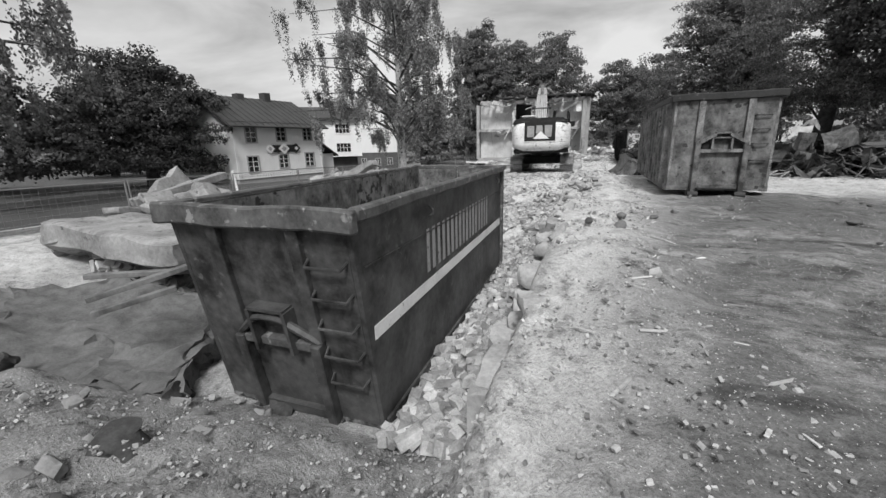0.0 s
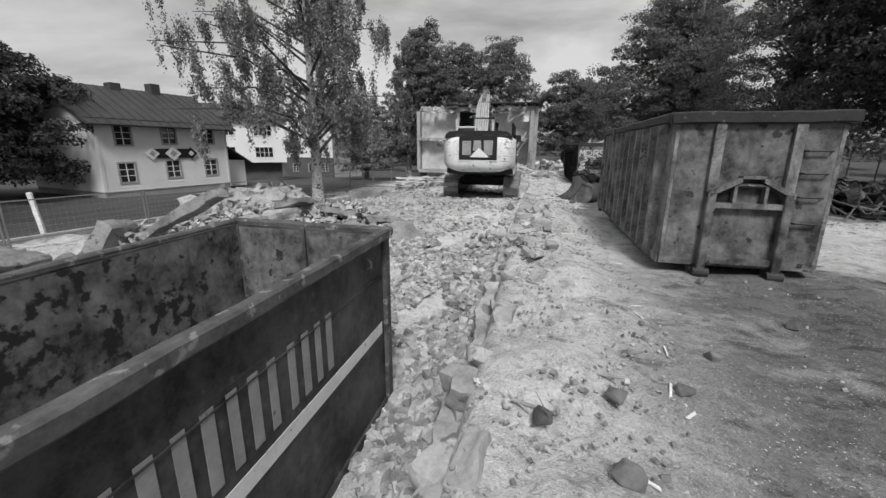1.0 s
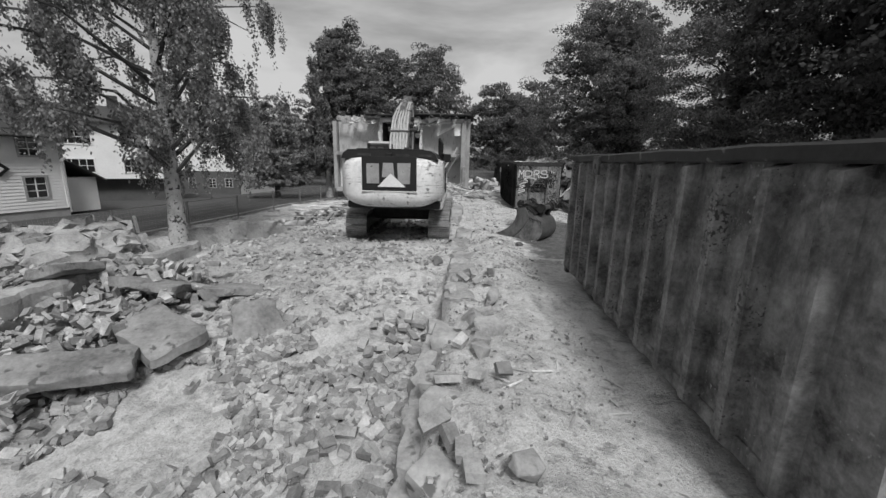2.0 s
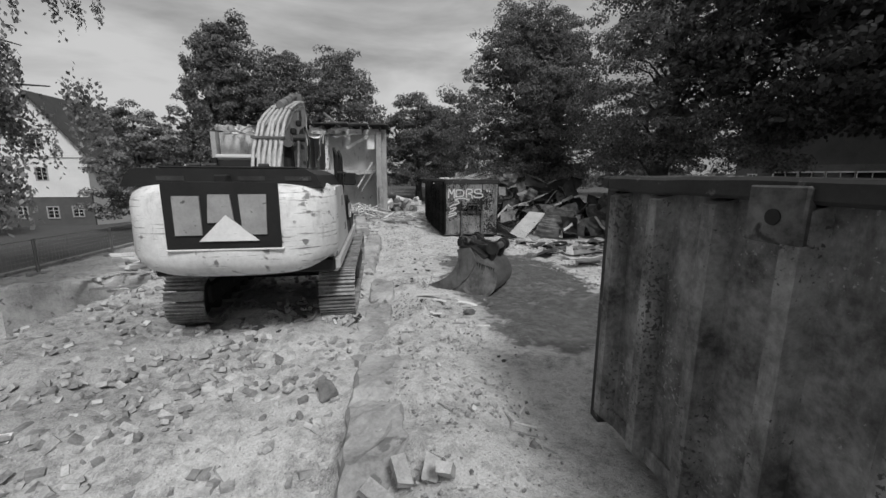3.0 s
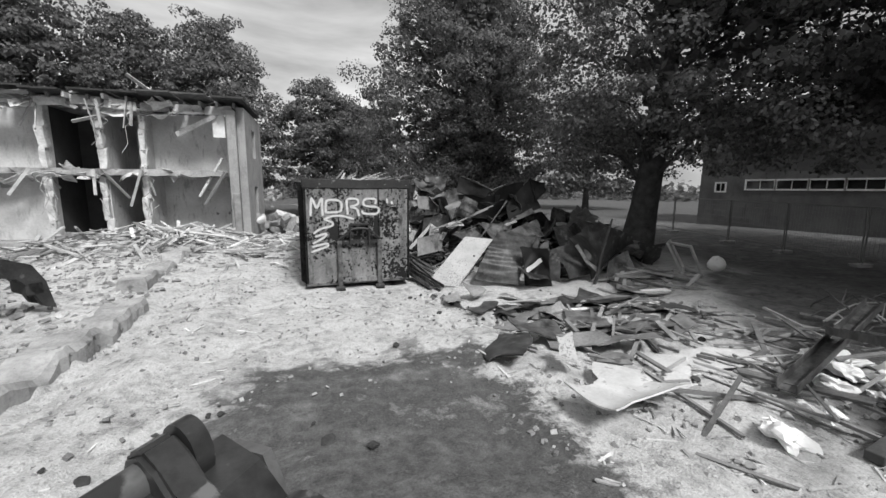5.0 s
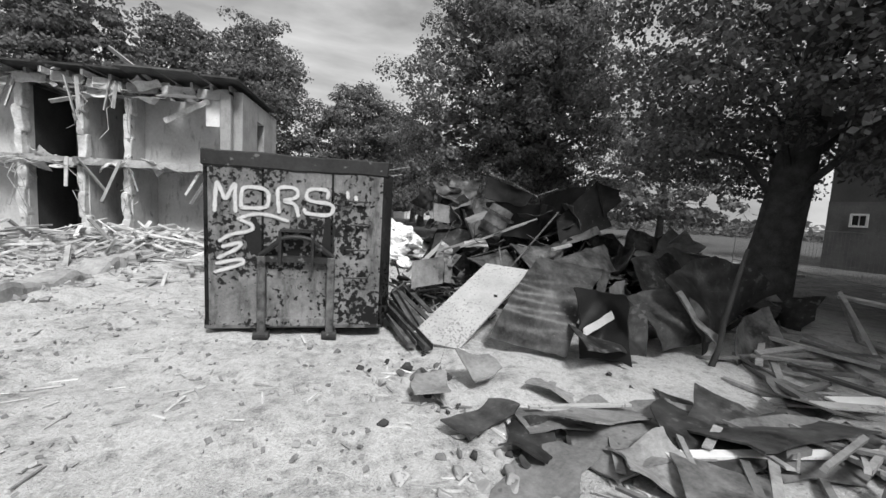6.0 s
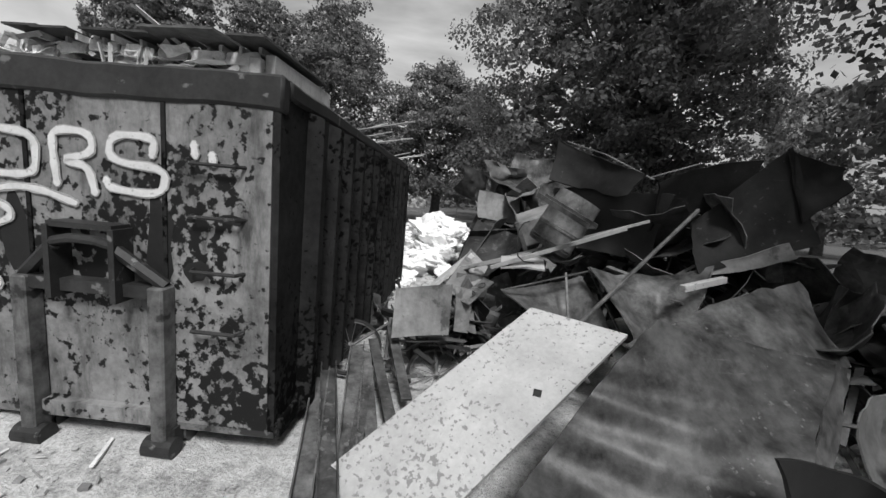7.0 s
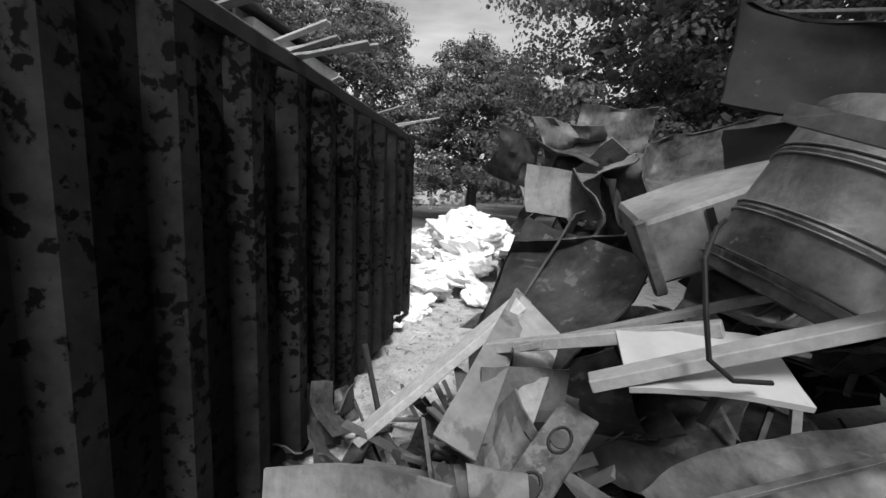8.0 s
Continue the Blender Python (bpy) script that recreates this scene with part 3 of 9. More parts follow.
def build_road():
    """The street behind the fence, along the white houses, with a raised kerb."""
    bm = bmesh.new()
    rows = []
    for k in range(60):
        u = -30 + 2.2 * k
        row = []
        for v in (-19.0, -17.0, -15.0, -13.6):
            p = site(u, v)
            row.append(bm.verts.new((p.x, p.y, gz(p.x, p.y) + 0.03)))
        rows.append(row)
    for a, c in zip(rows, rows[1:]):
        for i in range(3):
            bm.faces.new((a[i], a[i + 1], c[i + 1], c[i]))
    tagged(part("road", bm, M_ROAD), "dark asphalt street behind the site fence", "road", kind="structure")
    bm = bmesh.new()
    pts = []
    for k in range(45):
        u = -20 + 2.0 * k
        p, q = site(u, -13.5), site(u, -13.3)
        z = gz(p.x, p.y)
        pts.append([bm.verts.new((p.x, p.y, z - 0.05)), bm.verts.new((p.x, p.y, z + 0.13)), bm.verts.new((q.x, q.y, z + 0.13)), bm.verts.new((q.x, q.y, z - 0.05))])
    for a, c in zip(pts, pts[1:]):
        for i in range(3):
            bm.faces.new((a[i], a[i + 1], c[i + 1], c[i]))
    tagged(part("kerb", bm, M_CONC), "grey concrete kerb along the street", "kerb", kind="structure")


def foundation(name, a, b, width, top, depth, seed, label):
    """A broken concrete footing from a to b (u, v), its upper edges chipped."""
    rng = random.Random(seed)
    A, B = site(*a), site(*b)
    d = (B - A)
    n = max(6, int(d.length / 0.13))
    side = Vector((d.y, -d.x, 0)).normalized() * width
    off = Vector((rng.uniform(0, 99), rng.uniform(0, 99), 0))
    across = (-0.5, -0.49, -0.40, -0.22, -0.05, 0.14, 0.30, 0.42, 0.5, 0.5)
    bm = bmesh.new()
    prev = None
    for i in range(n + 1):
        p = A + d * (i / n)
        z = top(i / n) if callable(top) else top
        gap = noise.noise(p * 0.9 + off)
        z -= 0.22 * max(0.0, gap - 0.12) * 3
        vs = []
        for k, c in enumerate(across):
            q = p + side * c
            w = noise.noise_vector(q * 2.6 + off) * 0.09 + noise.noise_vector(q * 8.0 + off) * 0.04
            zz = z - depth if k in (0, 9) else z - (0.09 if k in (1, 8) else 0.0)
            vs.append(bm.verts.new(q + Vector((w.x, w.y, zz + (0 if k in (0, 9) else w.z * 0.8)))))
        if prev:
            for k in range(9):
                bm.faces.new((prev[k], prev[k + 1], vs[k + 1], vs[k]))
        else:
            bm.faces.new(vs)
        prev = vs
    bm.faces.new(prev[::-1])
    bmesh.ops.recalc_face_normals(bm, faces=bm.faces)
    return tagged(part(name, bm, M_CONC), label, "foundation", kind="structure")


build_ground()
build_road()
foundation("foundation_wall_1", (0.2, -0.30), (12.6, -0.30), 0.24, lambda k: -0.02 + 0.30 * k, 1.5, 1, "broken concrete footing edge half buried in sand")
foundation("foundation_wall_2", (12.9, 0.05), (16.6, 0.05), 0.62, lambda k: 0.52 - 0.1 * k, 1.0, 2, "broken concrete footing with flat pale top")
foundation("foundation_wall_3", (18.5, -0.05), (21.2, 0.0), 0.55, 0.27, 0.6, 3, "broken concrete footing with flat pale top")
foundation("foundation_wall_4", (22.2, -0.56), (28.2, -0.50), 0.6, 0.36, 0.7, 4, "broken concrete footing with flat pale top")
foundation("foundation_wall_5", (29.6, -1.08), (36.4, -1.75), 0.6, 0.46, 0.8, 5, "broken concrete footing with flat pale top")
foundation("foundation_wall_6", (10.0, -7.4), (16.6, -7.1), 0.4, 0.42, 1.7, 6, "bare concrete basement wall of the demolished house")
foundation("foundation_wall_7", (23.40, -10.4), (23.80, -6.2), 0.42, lambda k: -0.16 + 0.18 * k, 1.9, 7, "bare concrete basement wall of the demolished house")


# ---- roll-off containers ----
def rim_bm(x0, y0, z0, x1, y1, z1, amp, seed):
    """A rim bar with rounded edges, dented along its length."""
    bm = bx(x0, y0, z0, x1, y1, z1, bevel=0.02)
    axis_ = 0 if x1 - x0 > y1 - y0 else 1
    long = [e for e in bm.edges if abs((e.verts[0].co - e.verts[1].co)[axis_]) > 0.5]
    bmesh.ops.subdivide_edges(bm, edges=long, cuts=26, use_grid_fill=True)
    for v in bm.verts:
        d = noise.noise_vector(v.co * Vector((1.4, 1.4, 0.6)) + Vector((seed, 0, 0))) * amp + noise.noise_vector(v.co * 4.0) * amp * 0.5
        v.co += Vector((d.x, d.y, d.z * 1.4))
    return bm


def container(name, origin, yaw, W, L, H, paint, side_paint, rim_paint, inner, label, ribs=0, slope=0.0, lip=0.16, rungs=False, hem=0.10, z0=0.16, stiff=0.07, dent=0.02, gable=False):
    """A hook-lift container: x across, y along from its hook end, z up."""
    c = thing(name, pose(*origin, 0, 0, yaw), label, "container", "roll-off containers")
    t = 0.05
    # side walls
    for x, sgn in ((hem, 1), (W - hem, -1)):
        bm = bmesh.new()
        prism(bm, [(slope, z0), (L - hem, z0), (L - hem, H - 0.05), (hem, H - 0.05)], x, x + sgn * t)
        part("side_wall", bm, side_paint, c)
        bm = bmesh.new()
        prism(bm, [(slope + t, z0 + 0.1), (L - hem - t, z0 + 0.1), (L - hem - t, H - 0.07), (hem + t, H - 0.07)], x + sgn * t, x + sgn * (t + 0.004))
        part("inner_lining", bm, inner, c)
    # hook end, leaning with the slope
    lean = math.atan2(slope - hem, H - z0)
    bm = bmesh.new()
    prism(bm, [(slope, z0), (hem, H - 0.05), (hem + t, H - 0.05), (slope + t, z0)], hem + t + 0.004, W - hem - t - 0.004)
    part("front_wall", bm, paint, c)
    bm = bmesh.new()
    prism(bm, [(slope + t + 0.002, z0 + 0.1), (hem + t + 0.002, H - 0.07), (hem + t + 0.006, H - 0.07), (slope + t + 0.006, z0 + 0.1)], hem + 2 * t, W - hem - 2 * t)
    part("inner_lining", bm, inner, c)
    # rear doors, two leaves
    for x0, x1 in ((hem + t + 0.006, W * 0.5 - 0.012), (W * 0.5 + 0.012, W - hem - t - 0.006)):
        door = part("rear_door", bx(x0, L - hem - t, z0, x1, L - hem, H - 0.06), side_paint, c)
        part("inner_lining", bx(x0 + 0.02, L - hem - t - 0.006, z0 + 0.1, x1 - 0.02, L - hem - t - 0.002, H - 0.08), inner, door)
    part("floor", bx(hem, slope, z0 - 0.05, W - hem, L - hem, z0 + 0.06), inner, c)
    # corner posts at the rear
    for x in (hem - 0.05, W - hem - 0.07):
        part("corner_post", bx(x, L - 0.17, 0.05, x + 0.12, L - 0.02, H - 0.05, bevel=0.012), rim_paint, c)
    # top rim: tube on the long sides, a deeper folded hood on the ends
    for x0, x1 in ((0.0, 0.12), (W - 0.12, W)):
        part("rim", rim_bm(x0, 0.12, H - 0.12, x1, L - 0.10, H, dent, x0 + L), rim_paint, c, shade=True)
    part("rim", rim_bm(0.0, 0.0, H - lip, W, 0.12, H + 0.004, dent * 1.5, L), rim_paint, c, shade=True)
    part("rim", rim_bm(0.0, L - 0.12, H - 0.10, W, L, H + 0.004, dent, L + 3), rim_paint, c, shade=True)
    # side ribs
    if ribs:
        hh = H - 0.12
        rib = pr([(-0.075, 0.12), (0.075, 0.12), (0.075, hh), (-0.075, hh)], 0.0, 0.12)
        for v in rib.verts:
            if v.co.x > 0.05:
                v.co.y *= 0.62
                v.co.z = v.co.z + (0.10 if v.co.z < 1 else -0.04)
        # the grey container's ribs: worn paint, lightened further to carry their highlights
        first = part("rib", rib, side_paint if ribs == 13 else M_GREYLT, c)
        first.matrix_basis = pose(W - hem, slope + 0.45, 0)
        step = (L - slope - 0.75) / (ribs - 1)
        for i in range(ribs):
            y = max(slope, 0.12) + 0.42 + i * step
            if i:
                share("rib", first.data, c, pose(W - hem, y, 0))
            share("rib", first.data, c, pose(hem, y, 0, 0, 0, 180))
    # lower side rail
    for x0, x1 in ((hem - 0.03, hem + t + 0.02), (W - hem - t - 0.02, W - hem + 0.03)):
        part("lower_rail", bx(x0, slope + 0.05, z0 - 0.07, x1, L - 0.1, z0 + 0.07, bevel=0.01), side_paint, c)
    # long skids with rollers
    for x in (W / 2 - 0.55, W / 2 + 0.45):
        skid = part("skid_rail", bx(x, slope - 0.06, 0.05, x + 0.10, L - 0.3, z0 - 0.02), rim_paint, c)
        for y in (slope + 0.12, L - 0.45):
            bm = bmesh.new()
            bmesh.ops.create_cone(bm, cap_ends=True, segments=16, radius1=0.085, radius2=0.085, depth=0.13, matrix=pose(x + 0.05, y, 0.085, 0, 90, 0))
            part("roller", bm, M_STEEL, skid)
    fitting = paint if rungs else rim_paint
    # front stiffeners, hook frame and hook bar in the leaning plane
    tilt = pose(0, slope, z0, math.degrees(lean), 0, 0)
    run = (H - z0) / math.cos(lean)
    post = 0.49 if gable else 0.42
    for x in (W / 2 - 0.53, W / 2 + 0.42):
        part("frame_post", bx(x, -0.13, -0.20, x + 0.11, 0.0, run * post, bevel=0.012, m=tilt), paint if ribs != 13 else M_GREY, c)
        if ribs == 13:
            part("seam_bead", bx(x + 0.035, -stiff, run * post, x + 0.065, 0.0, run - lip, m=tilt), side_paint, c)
        else:
            part("stiffener", bx(x - 0.01, -stiff, run * post, x + 0.12, 0.0, run - lip, bevel=0.006, m=tilt), M_GREYLT if gable else side_paint, c)
        part("foot_roller", tb([tilt @ Vector((x - 0.05, -0.09, -0.14)), tilt @ Vector((x + 0.16, -0.09, -0.14))], 0.075, 12), fitting, c)
    part("cross_bar", bx(W / 2 - 0.42, -0.07, run * 0.0, W / 2 + 0.42, 0.0, run * 0.045, m=tilt), paint, c)
    part("cross_bar", bx(W / 2 - 0.42, -0.10, run * 0.385, W / 2 + 0.42, 0.0, run * 0.42, m=tilt), M_GREYLT if gable else rim_paint, c)
    if gable:
        # hook pocket under a gabled frame
        for sd in (-1, 1):
            o = [(W / 2 + sd * 0.53, run * 0.49), (W / 2 + sd * 0.53, run * 0.455), (W / 2 + sd * 0.14, run * 0.555), (W / 2 + sd * 0.12, run * 0.592)]
            part("brace", pr(o, -0.13, -0.02, tilt @ pose(0, 0, 0, 0, 0, -90) @ Matrix.Scale(-1, 4, (1, 0, 0))), M_GREYLT, c)
            part("hook_cheek", bx(W / 2 + sd * 0.19 - 0.02, -0.11, run * 0.42, W / 2 + sd * 0.19 + 0.02, 0.0, run * 0.55, m=tilt), M_GREYDK, c)
            # black plate painted as the shadow in the pocket's corner
            part("pocket_shadow_plate", pr([(W / 2 + sd * 0.21, run * 0.425), (W / 2 + sd * 0.42, run * 0.425), (W / 2 + sd * 0.40, run * 0.475), (W / 2 + sd * 0.21, run * 0.525)], -0.012, -0.003, tilt @ pose(0, 0, 0, 0, 0, -90) @ Matrix.Scale(-1, 4, (1, 0, 0))), M_BLACK, c)
        part("hook_bar", tb([tilt @ Vector((W / 2 + a * 0.19, -0.08, run * 0.535)) for a in (-1, 1)], 0.032, 8), rim_paint, c)
        part("hook_roof", bx(W / 2 - 0.14, -0.14, run * 0.580, W / 2 + 0.14, 0.0, run * 0.598, m=tilt), M_GREYDK, c)
    else:
        for sd in (-1, 1):
            part("brace", tb([tilt @ Vector((W / 2 + sd * 0.50, -0.05, run * 0.42)), tilt @ Vector((W / 2 + sd * 0.20, -0.12, run * 0.52))], 0.042, 6), fitting, c)
            part("hook_cheek", bx(W / 2 + sd * 0.22 - 0.02, -0.16, run * 0.37, W / 2 + sd * 0.22 + 0.02, 0.0, run * 0.57, m=tilt), fitting, c)
        part("hook_bar", tb([tilt @ Vector((W / 2 + a * 0.21, -0.13, run * (0.525 + 0.02 * (1 - abs(a))))) for a in (-1, -0.4, 0.4, 1)], 0.032, 8), fitting, c)
        part("hook_roof", bx(W / 2 - 0.22, -0.15, run * 0.565, W / 2 + 0.22, 0.0, run * 0.58, m=tilt), fitting, c)
    if rungs:
        for i in range(5):
            z = run * (0.24 + 0.135 * i)
            x0, x1 = W * 0.74, W * 0.92
            bm = tb([tilt @ Vector(p) for p in ((x0, 0, z + 0.04), (x0 + 0.02, -0.10, z), (x1 - 0.02, -0.10, z), (x1, 0, z + 0.04))], 0.016, 6)
            part("rung", bm, fitting, c)
    else:
        for i, z in enumerate((0.30, 0.47, 0.62, 0.76)):
            z *= run
            part("rung", tb([tilt @ Vector(p) for p in ((W * 0.76, 0, z), (W * 0.77, -0.07, z), (W * 0.89, -0.07, z), (W * 0.90, 0, z))], 0.014, 6), fitting, c)
    return c, tilt, run


C1, t1, run1 = container("roll_off_container", (-2.90, 1.36, -1.20), -18.7, 2.30, 6.55, 2.55, M_DARK, M_DARK, M_DARKWORN, M_INNER,
                         "dark steel roll-off container, open and empty, in a rubble pit", ribs=0, slope=0.48, lip=0.2, rungs=True, dent=0.012)
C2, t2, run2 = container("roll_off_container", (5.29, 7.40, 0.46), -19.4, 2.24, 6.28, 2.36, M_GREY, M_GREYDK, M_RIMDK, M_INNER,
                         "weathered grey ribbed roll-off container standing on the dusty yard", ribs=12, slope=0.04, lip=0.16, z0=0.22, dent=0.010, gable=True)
C3, t3, run3 = container("roll_off_container", (12.56, 26.52, 0.02), -16.2, 2.54, 5.95, 2.67, M_PEEL, M_PEELSHADE, M_RIMDK, M_INNER,
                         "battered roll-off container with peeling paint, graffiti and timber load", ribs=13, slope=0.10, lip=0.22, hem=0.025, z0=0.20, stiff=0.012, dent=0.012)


eye = part("lifting_plate", bx(-0.025, 4.48, 2.04, 0.03, 4.78, 2.32, bevel=0.01), M_GREY, C2, "steel plate with a round hole")
part("plate_hole", tb([(-0.031, 4.63, 2.17), (-0.022, 4.63, 2.17)], 0.04, 14), M_BLACK, eye)


def stripe_and_letters():
    """White stripe and block-like company lettering on the dark container's flank."""
    x = 2.30 - 0.10 + 0.004
    for y0, y1 in ((0.40, 6.30),):
        bm = bx(x, y0, 1.21, x + 0.004, y1, 1.36)
        part("stripe", bm, M_WHITE, C1, "white painted stripe")
    # nine plain upright shapes in the size of the company lettering
    n, y, w = 9, 1.80, 0.29
    for i in range(n):
        wi = 0.14 if i == 6 else w
        bm = bmesh.new()
        box(bm, x, y, 1.46, x + 0.004, y + 0.09, 2.02)
        if i != 6:
            box(bm, x, y + wi - 0.10, 1.46, x + 0.004, y + wi, 2.02)
        part("lettering_bar", bm, M_LETTER, C1, "pale grey lettering shape")
        y += wi + 0.10
    # pressed seam along the flank
    part("seam", bx(x, 0.3, 1.98, x + 0.012, 6.3, 1.992), M_DARK, C1)
    for y in (1.9, 5.9):
        part("lashing_hook", tb([(x, y, 2.3), (x + 0.06, y, 2.26), (x + 0.06, y, 2.2), (x, y, 2.18)], 0.016, 6), M_DARKWORN, C1)


stripe_and_letters()


def rounded(pts, times=2):
    """A hand-drawn line with its corners cut round."""
    P = [Vector((p[0], 0.0, p[1])) for p in pts]
    for _ in range(times):
        Q = [P[0]]
        for a, c in zip(P, P[1:]):
            Q += [a.lerp(c, 0.22), a.lerp(c, 0.78)]
        P = Q + [P[-1]]
    return P


def strokes(parent, m, lines, radius, mat, name, label="", lift=0.020):
    """Sprayed strokes as thin flat ribbons lying on a plane given by m (x right, z up, -y out), with round ends."""
    for k, pts in enumerate(lines):
        P = rounded(pts)
        d0, d1 = (P[1] - P[0]).normalized(), (P[-1] - P[-2]).normalized()
        P = [P[0] - d0 * radius * 0.8] + P + [P[-1] + d1 * radius * 0.8]
        bm = bmesh.new()
        L, R = [], []
        for i, p in enumerate(P):
            d = (P[min(i + 1, len(P) - 1)] - P[max(i - 1, 0)]).normalized()
            w = radius * (0.35 if i in (0, len(P) - 1) else 1.0 + 0.16 * math.sin(1.9 * i + 2.3 * k))
            s = Vector((d.z, 0, -d.x)) * w
            q = p + Vector((0, -lift, 0))
            L.append((bm.verts.new(m @ (q + s)), bm.verts.new(m @ (q + s + Vector((0, 0.006, 0))))))
            R.append((bm.verts.new(m @ (q - s)), bm.verts.new(m @ (q - s + Vector((0, 0.006, 0))))))
        for i in range(len(P) - 1):
            bm.faces.new((L[i][0], L[i + 1][0], R[i + 1][0], R[i][0]))
            bm.faces.new((L[i][0], L[i][1], L[i + 1][1], L[i + 1][0]))
            bm.faces.new((R[i][0], R[i + 1][0], R[i + 1][1], R[i][1]))
        bmesh.ops.recalc_face_normals(bm, faces=bm.faces)
        part(name, bm, mat, parent, label)


def graffiti():
    """The sprayed word MORS with dots and a scribble below."""
    z = run3 * 0.665
    m = t3 @ pose(0.17, 0, z)
    h = 0.42
    lines = [
        [(0.0, 0), (0.01, 0.20), (0.03, h), (0.08, 0.30), (0.14, 0.14), (0.20, 0.28), (0.27, h), (0.26, 0.2), (0.27, 0.0)],
        [(0.34, 0.06), (0.34, 0.24), (0.37, 0.36), (0.70, 0.34), (0.70, 0.10), (0.60, 0.06), (0.34, 0.06)],
        [(0.84, 0.02), (0.82, 0.22), (0.82, 0.38), (1.08, 0.38), (1.10, 0.24), (0.86, 0.18), (1.06, 0.16), (1.10, -0.02)],
        [(1.50, 0.26), (1.52, 0.38), (1.22, 0.38), (1.20, 0.20), (1.60, 0.18), (1.56, 0.0), (1.20, 0.02), (1.18, 0.08)],
        [(1.78, 0.36), (1.79, 0.28)],
        [(1.90, 0.30), (1.91, 0.24)],
        [(0.30, -0.10), (0.48, -0.02), (0.70, -0.02), (0.96, -0.10)],
        [(0.30, -0.10), (0.50, -0.18), (0.48, -0.26), (0.20, -0.32), (0.06, -0.42)],
        [(0.10, -0.50), (0.36, -0.42), (0.30, -0.52), (0.04, -0.66)],
        [(0.02, -0.74), (0.36, -0.66), (0.38, -0.74), (0.0, -0.86)],
    ]
    strokes(C3, m, lines, 0.030, M_OVERSPRAY, "overspray", "thin grey overspray", 0.016)
    strokes(C3, m, lines[:6], 0.022, M_GRAFF, "graffiti_stroke", "white sprayed letter")
    strokes(C3, m, lines[6:], 0.019, M_GRAFF, "graffiti_stroke", "white sprayed scribble")


graffiti()


def black_patches():
    """Tar-black worn patches on the graffiti container's front."""
    r = random.Random(6)
    spots = [(0.68, 1.28, 0.12, 0.34), (1.70, 1.30, 0.12, 0.46), (1.95, 1.15, 0.10, 0.10), (2.2, 1.52, 0.13, 0.04)]
    for x, z, w, hh in spots:
        bm = bmesh.new()
        n = 12
        ring = [(x + w * math.cos(2 * math.pi * i / n) * r.uniform(0.55, 1.1), z + hh * math.sin(2 * math.pi * i / n) * r.uniform(0.55, 1.1)) for i in range(n)]
        f = [bm.verts.new(t3 @ Vector((a, -0.003, b))) for a, b in ring]
        bm.faces.new(f)
        part("worn_patch", bm, M_BLACK, C3)


black_patches()


# ---- excavator ----
def shapes_plate(parent, m, w, h):
    """The maker's plate: black panel, three plain grey block shapes, a pale triangle."""
    p = part("badge_panel", bx(-w / 2, -0.02, 0, w / 2, 0.0, h, bevel=0.006, m=m), M_BLACK, parent, "black badge panel")
    k = w / 1.32
    blocks = ([(-0.54, 0.18), (-0.24, 0.18), (-0.24, 0.68), (-0.54, 0.68)], [(-0.17, 0.34), (0.13, 0.34), (0.10, 0.70), (-0.14, 0.70)], [(0.22, 0.18), (0.50, 0.18), (0.52, 0.70), (0.20, 0.70)])
    for pts in blocks:
        part("badge_block", pr([(y * k, z * h / 0.86) for y, z in pts], 0, 0.025, m @ pose(0, -0.022, 0, 0, 0, -90)), M_LETTER, p, "raised grey badge shape")
    part("badge_triangle", pr([(-0.28 * k, 0.10 * h / 0.86), (0.40 * k, 0.10 * h / 0.86), (0.04 * k, 0.44 * h / 0.86)], 0, 0.03, m @ pose(0, -0.022, 0, 0, 0, -90)), M_WHITE, p, "white triangle")
    return p


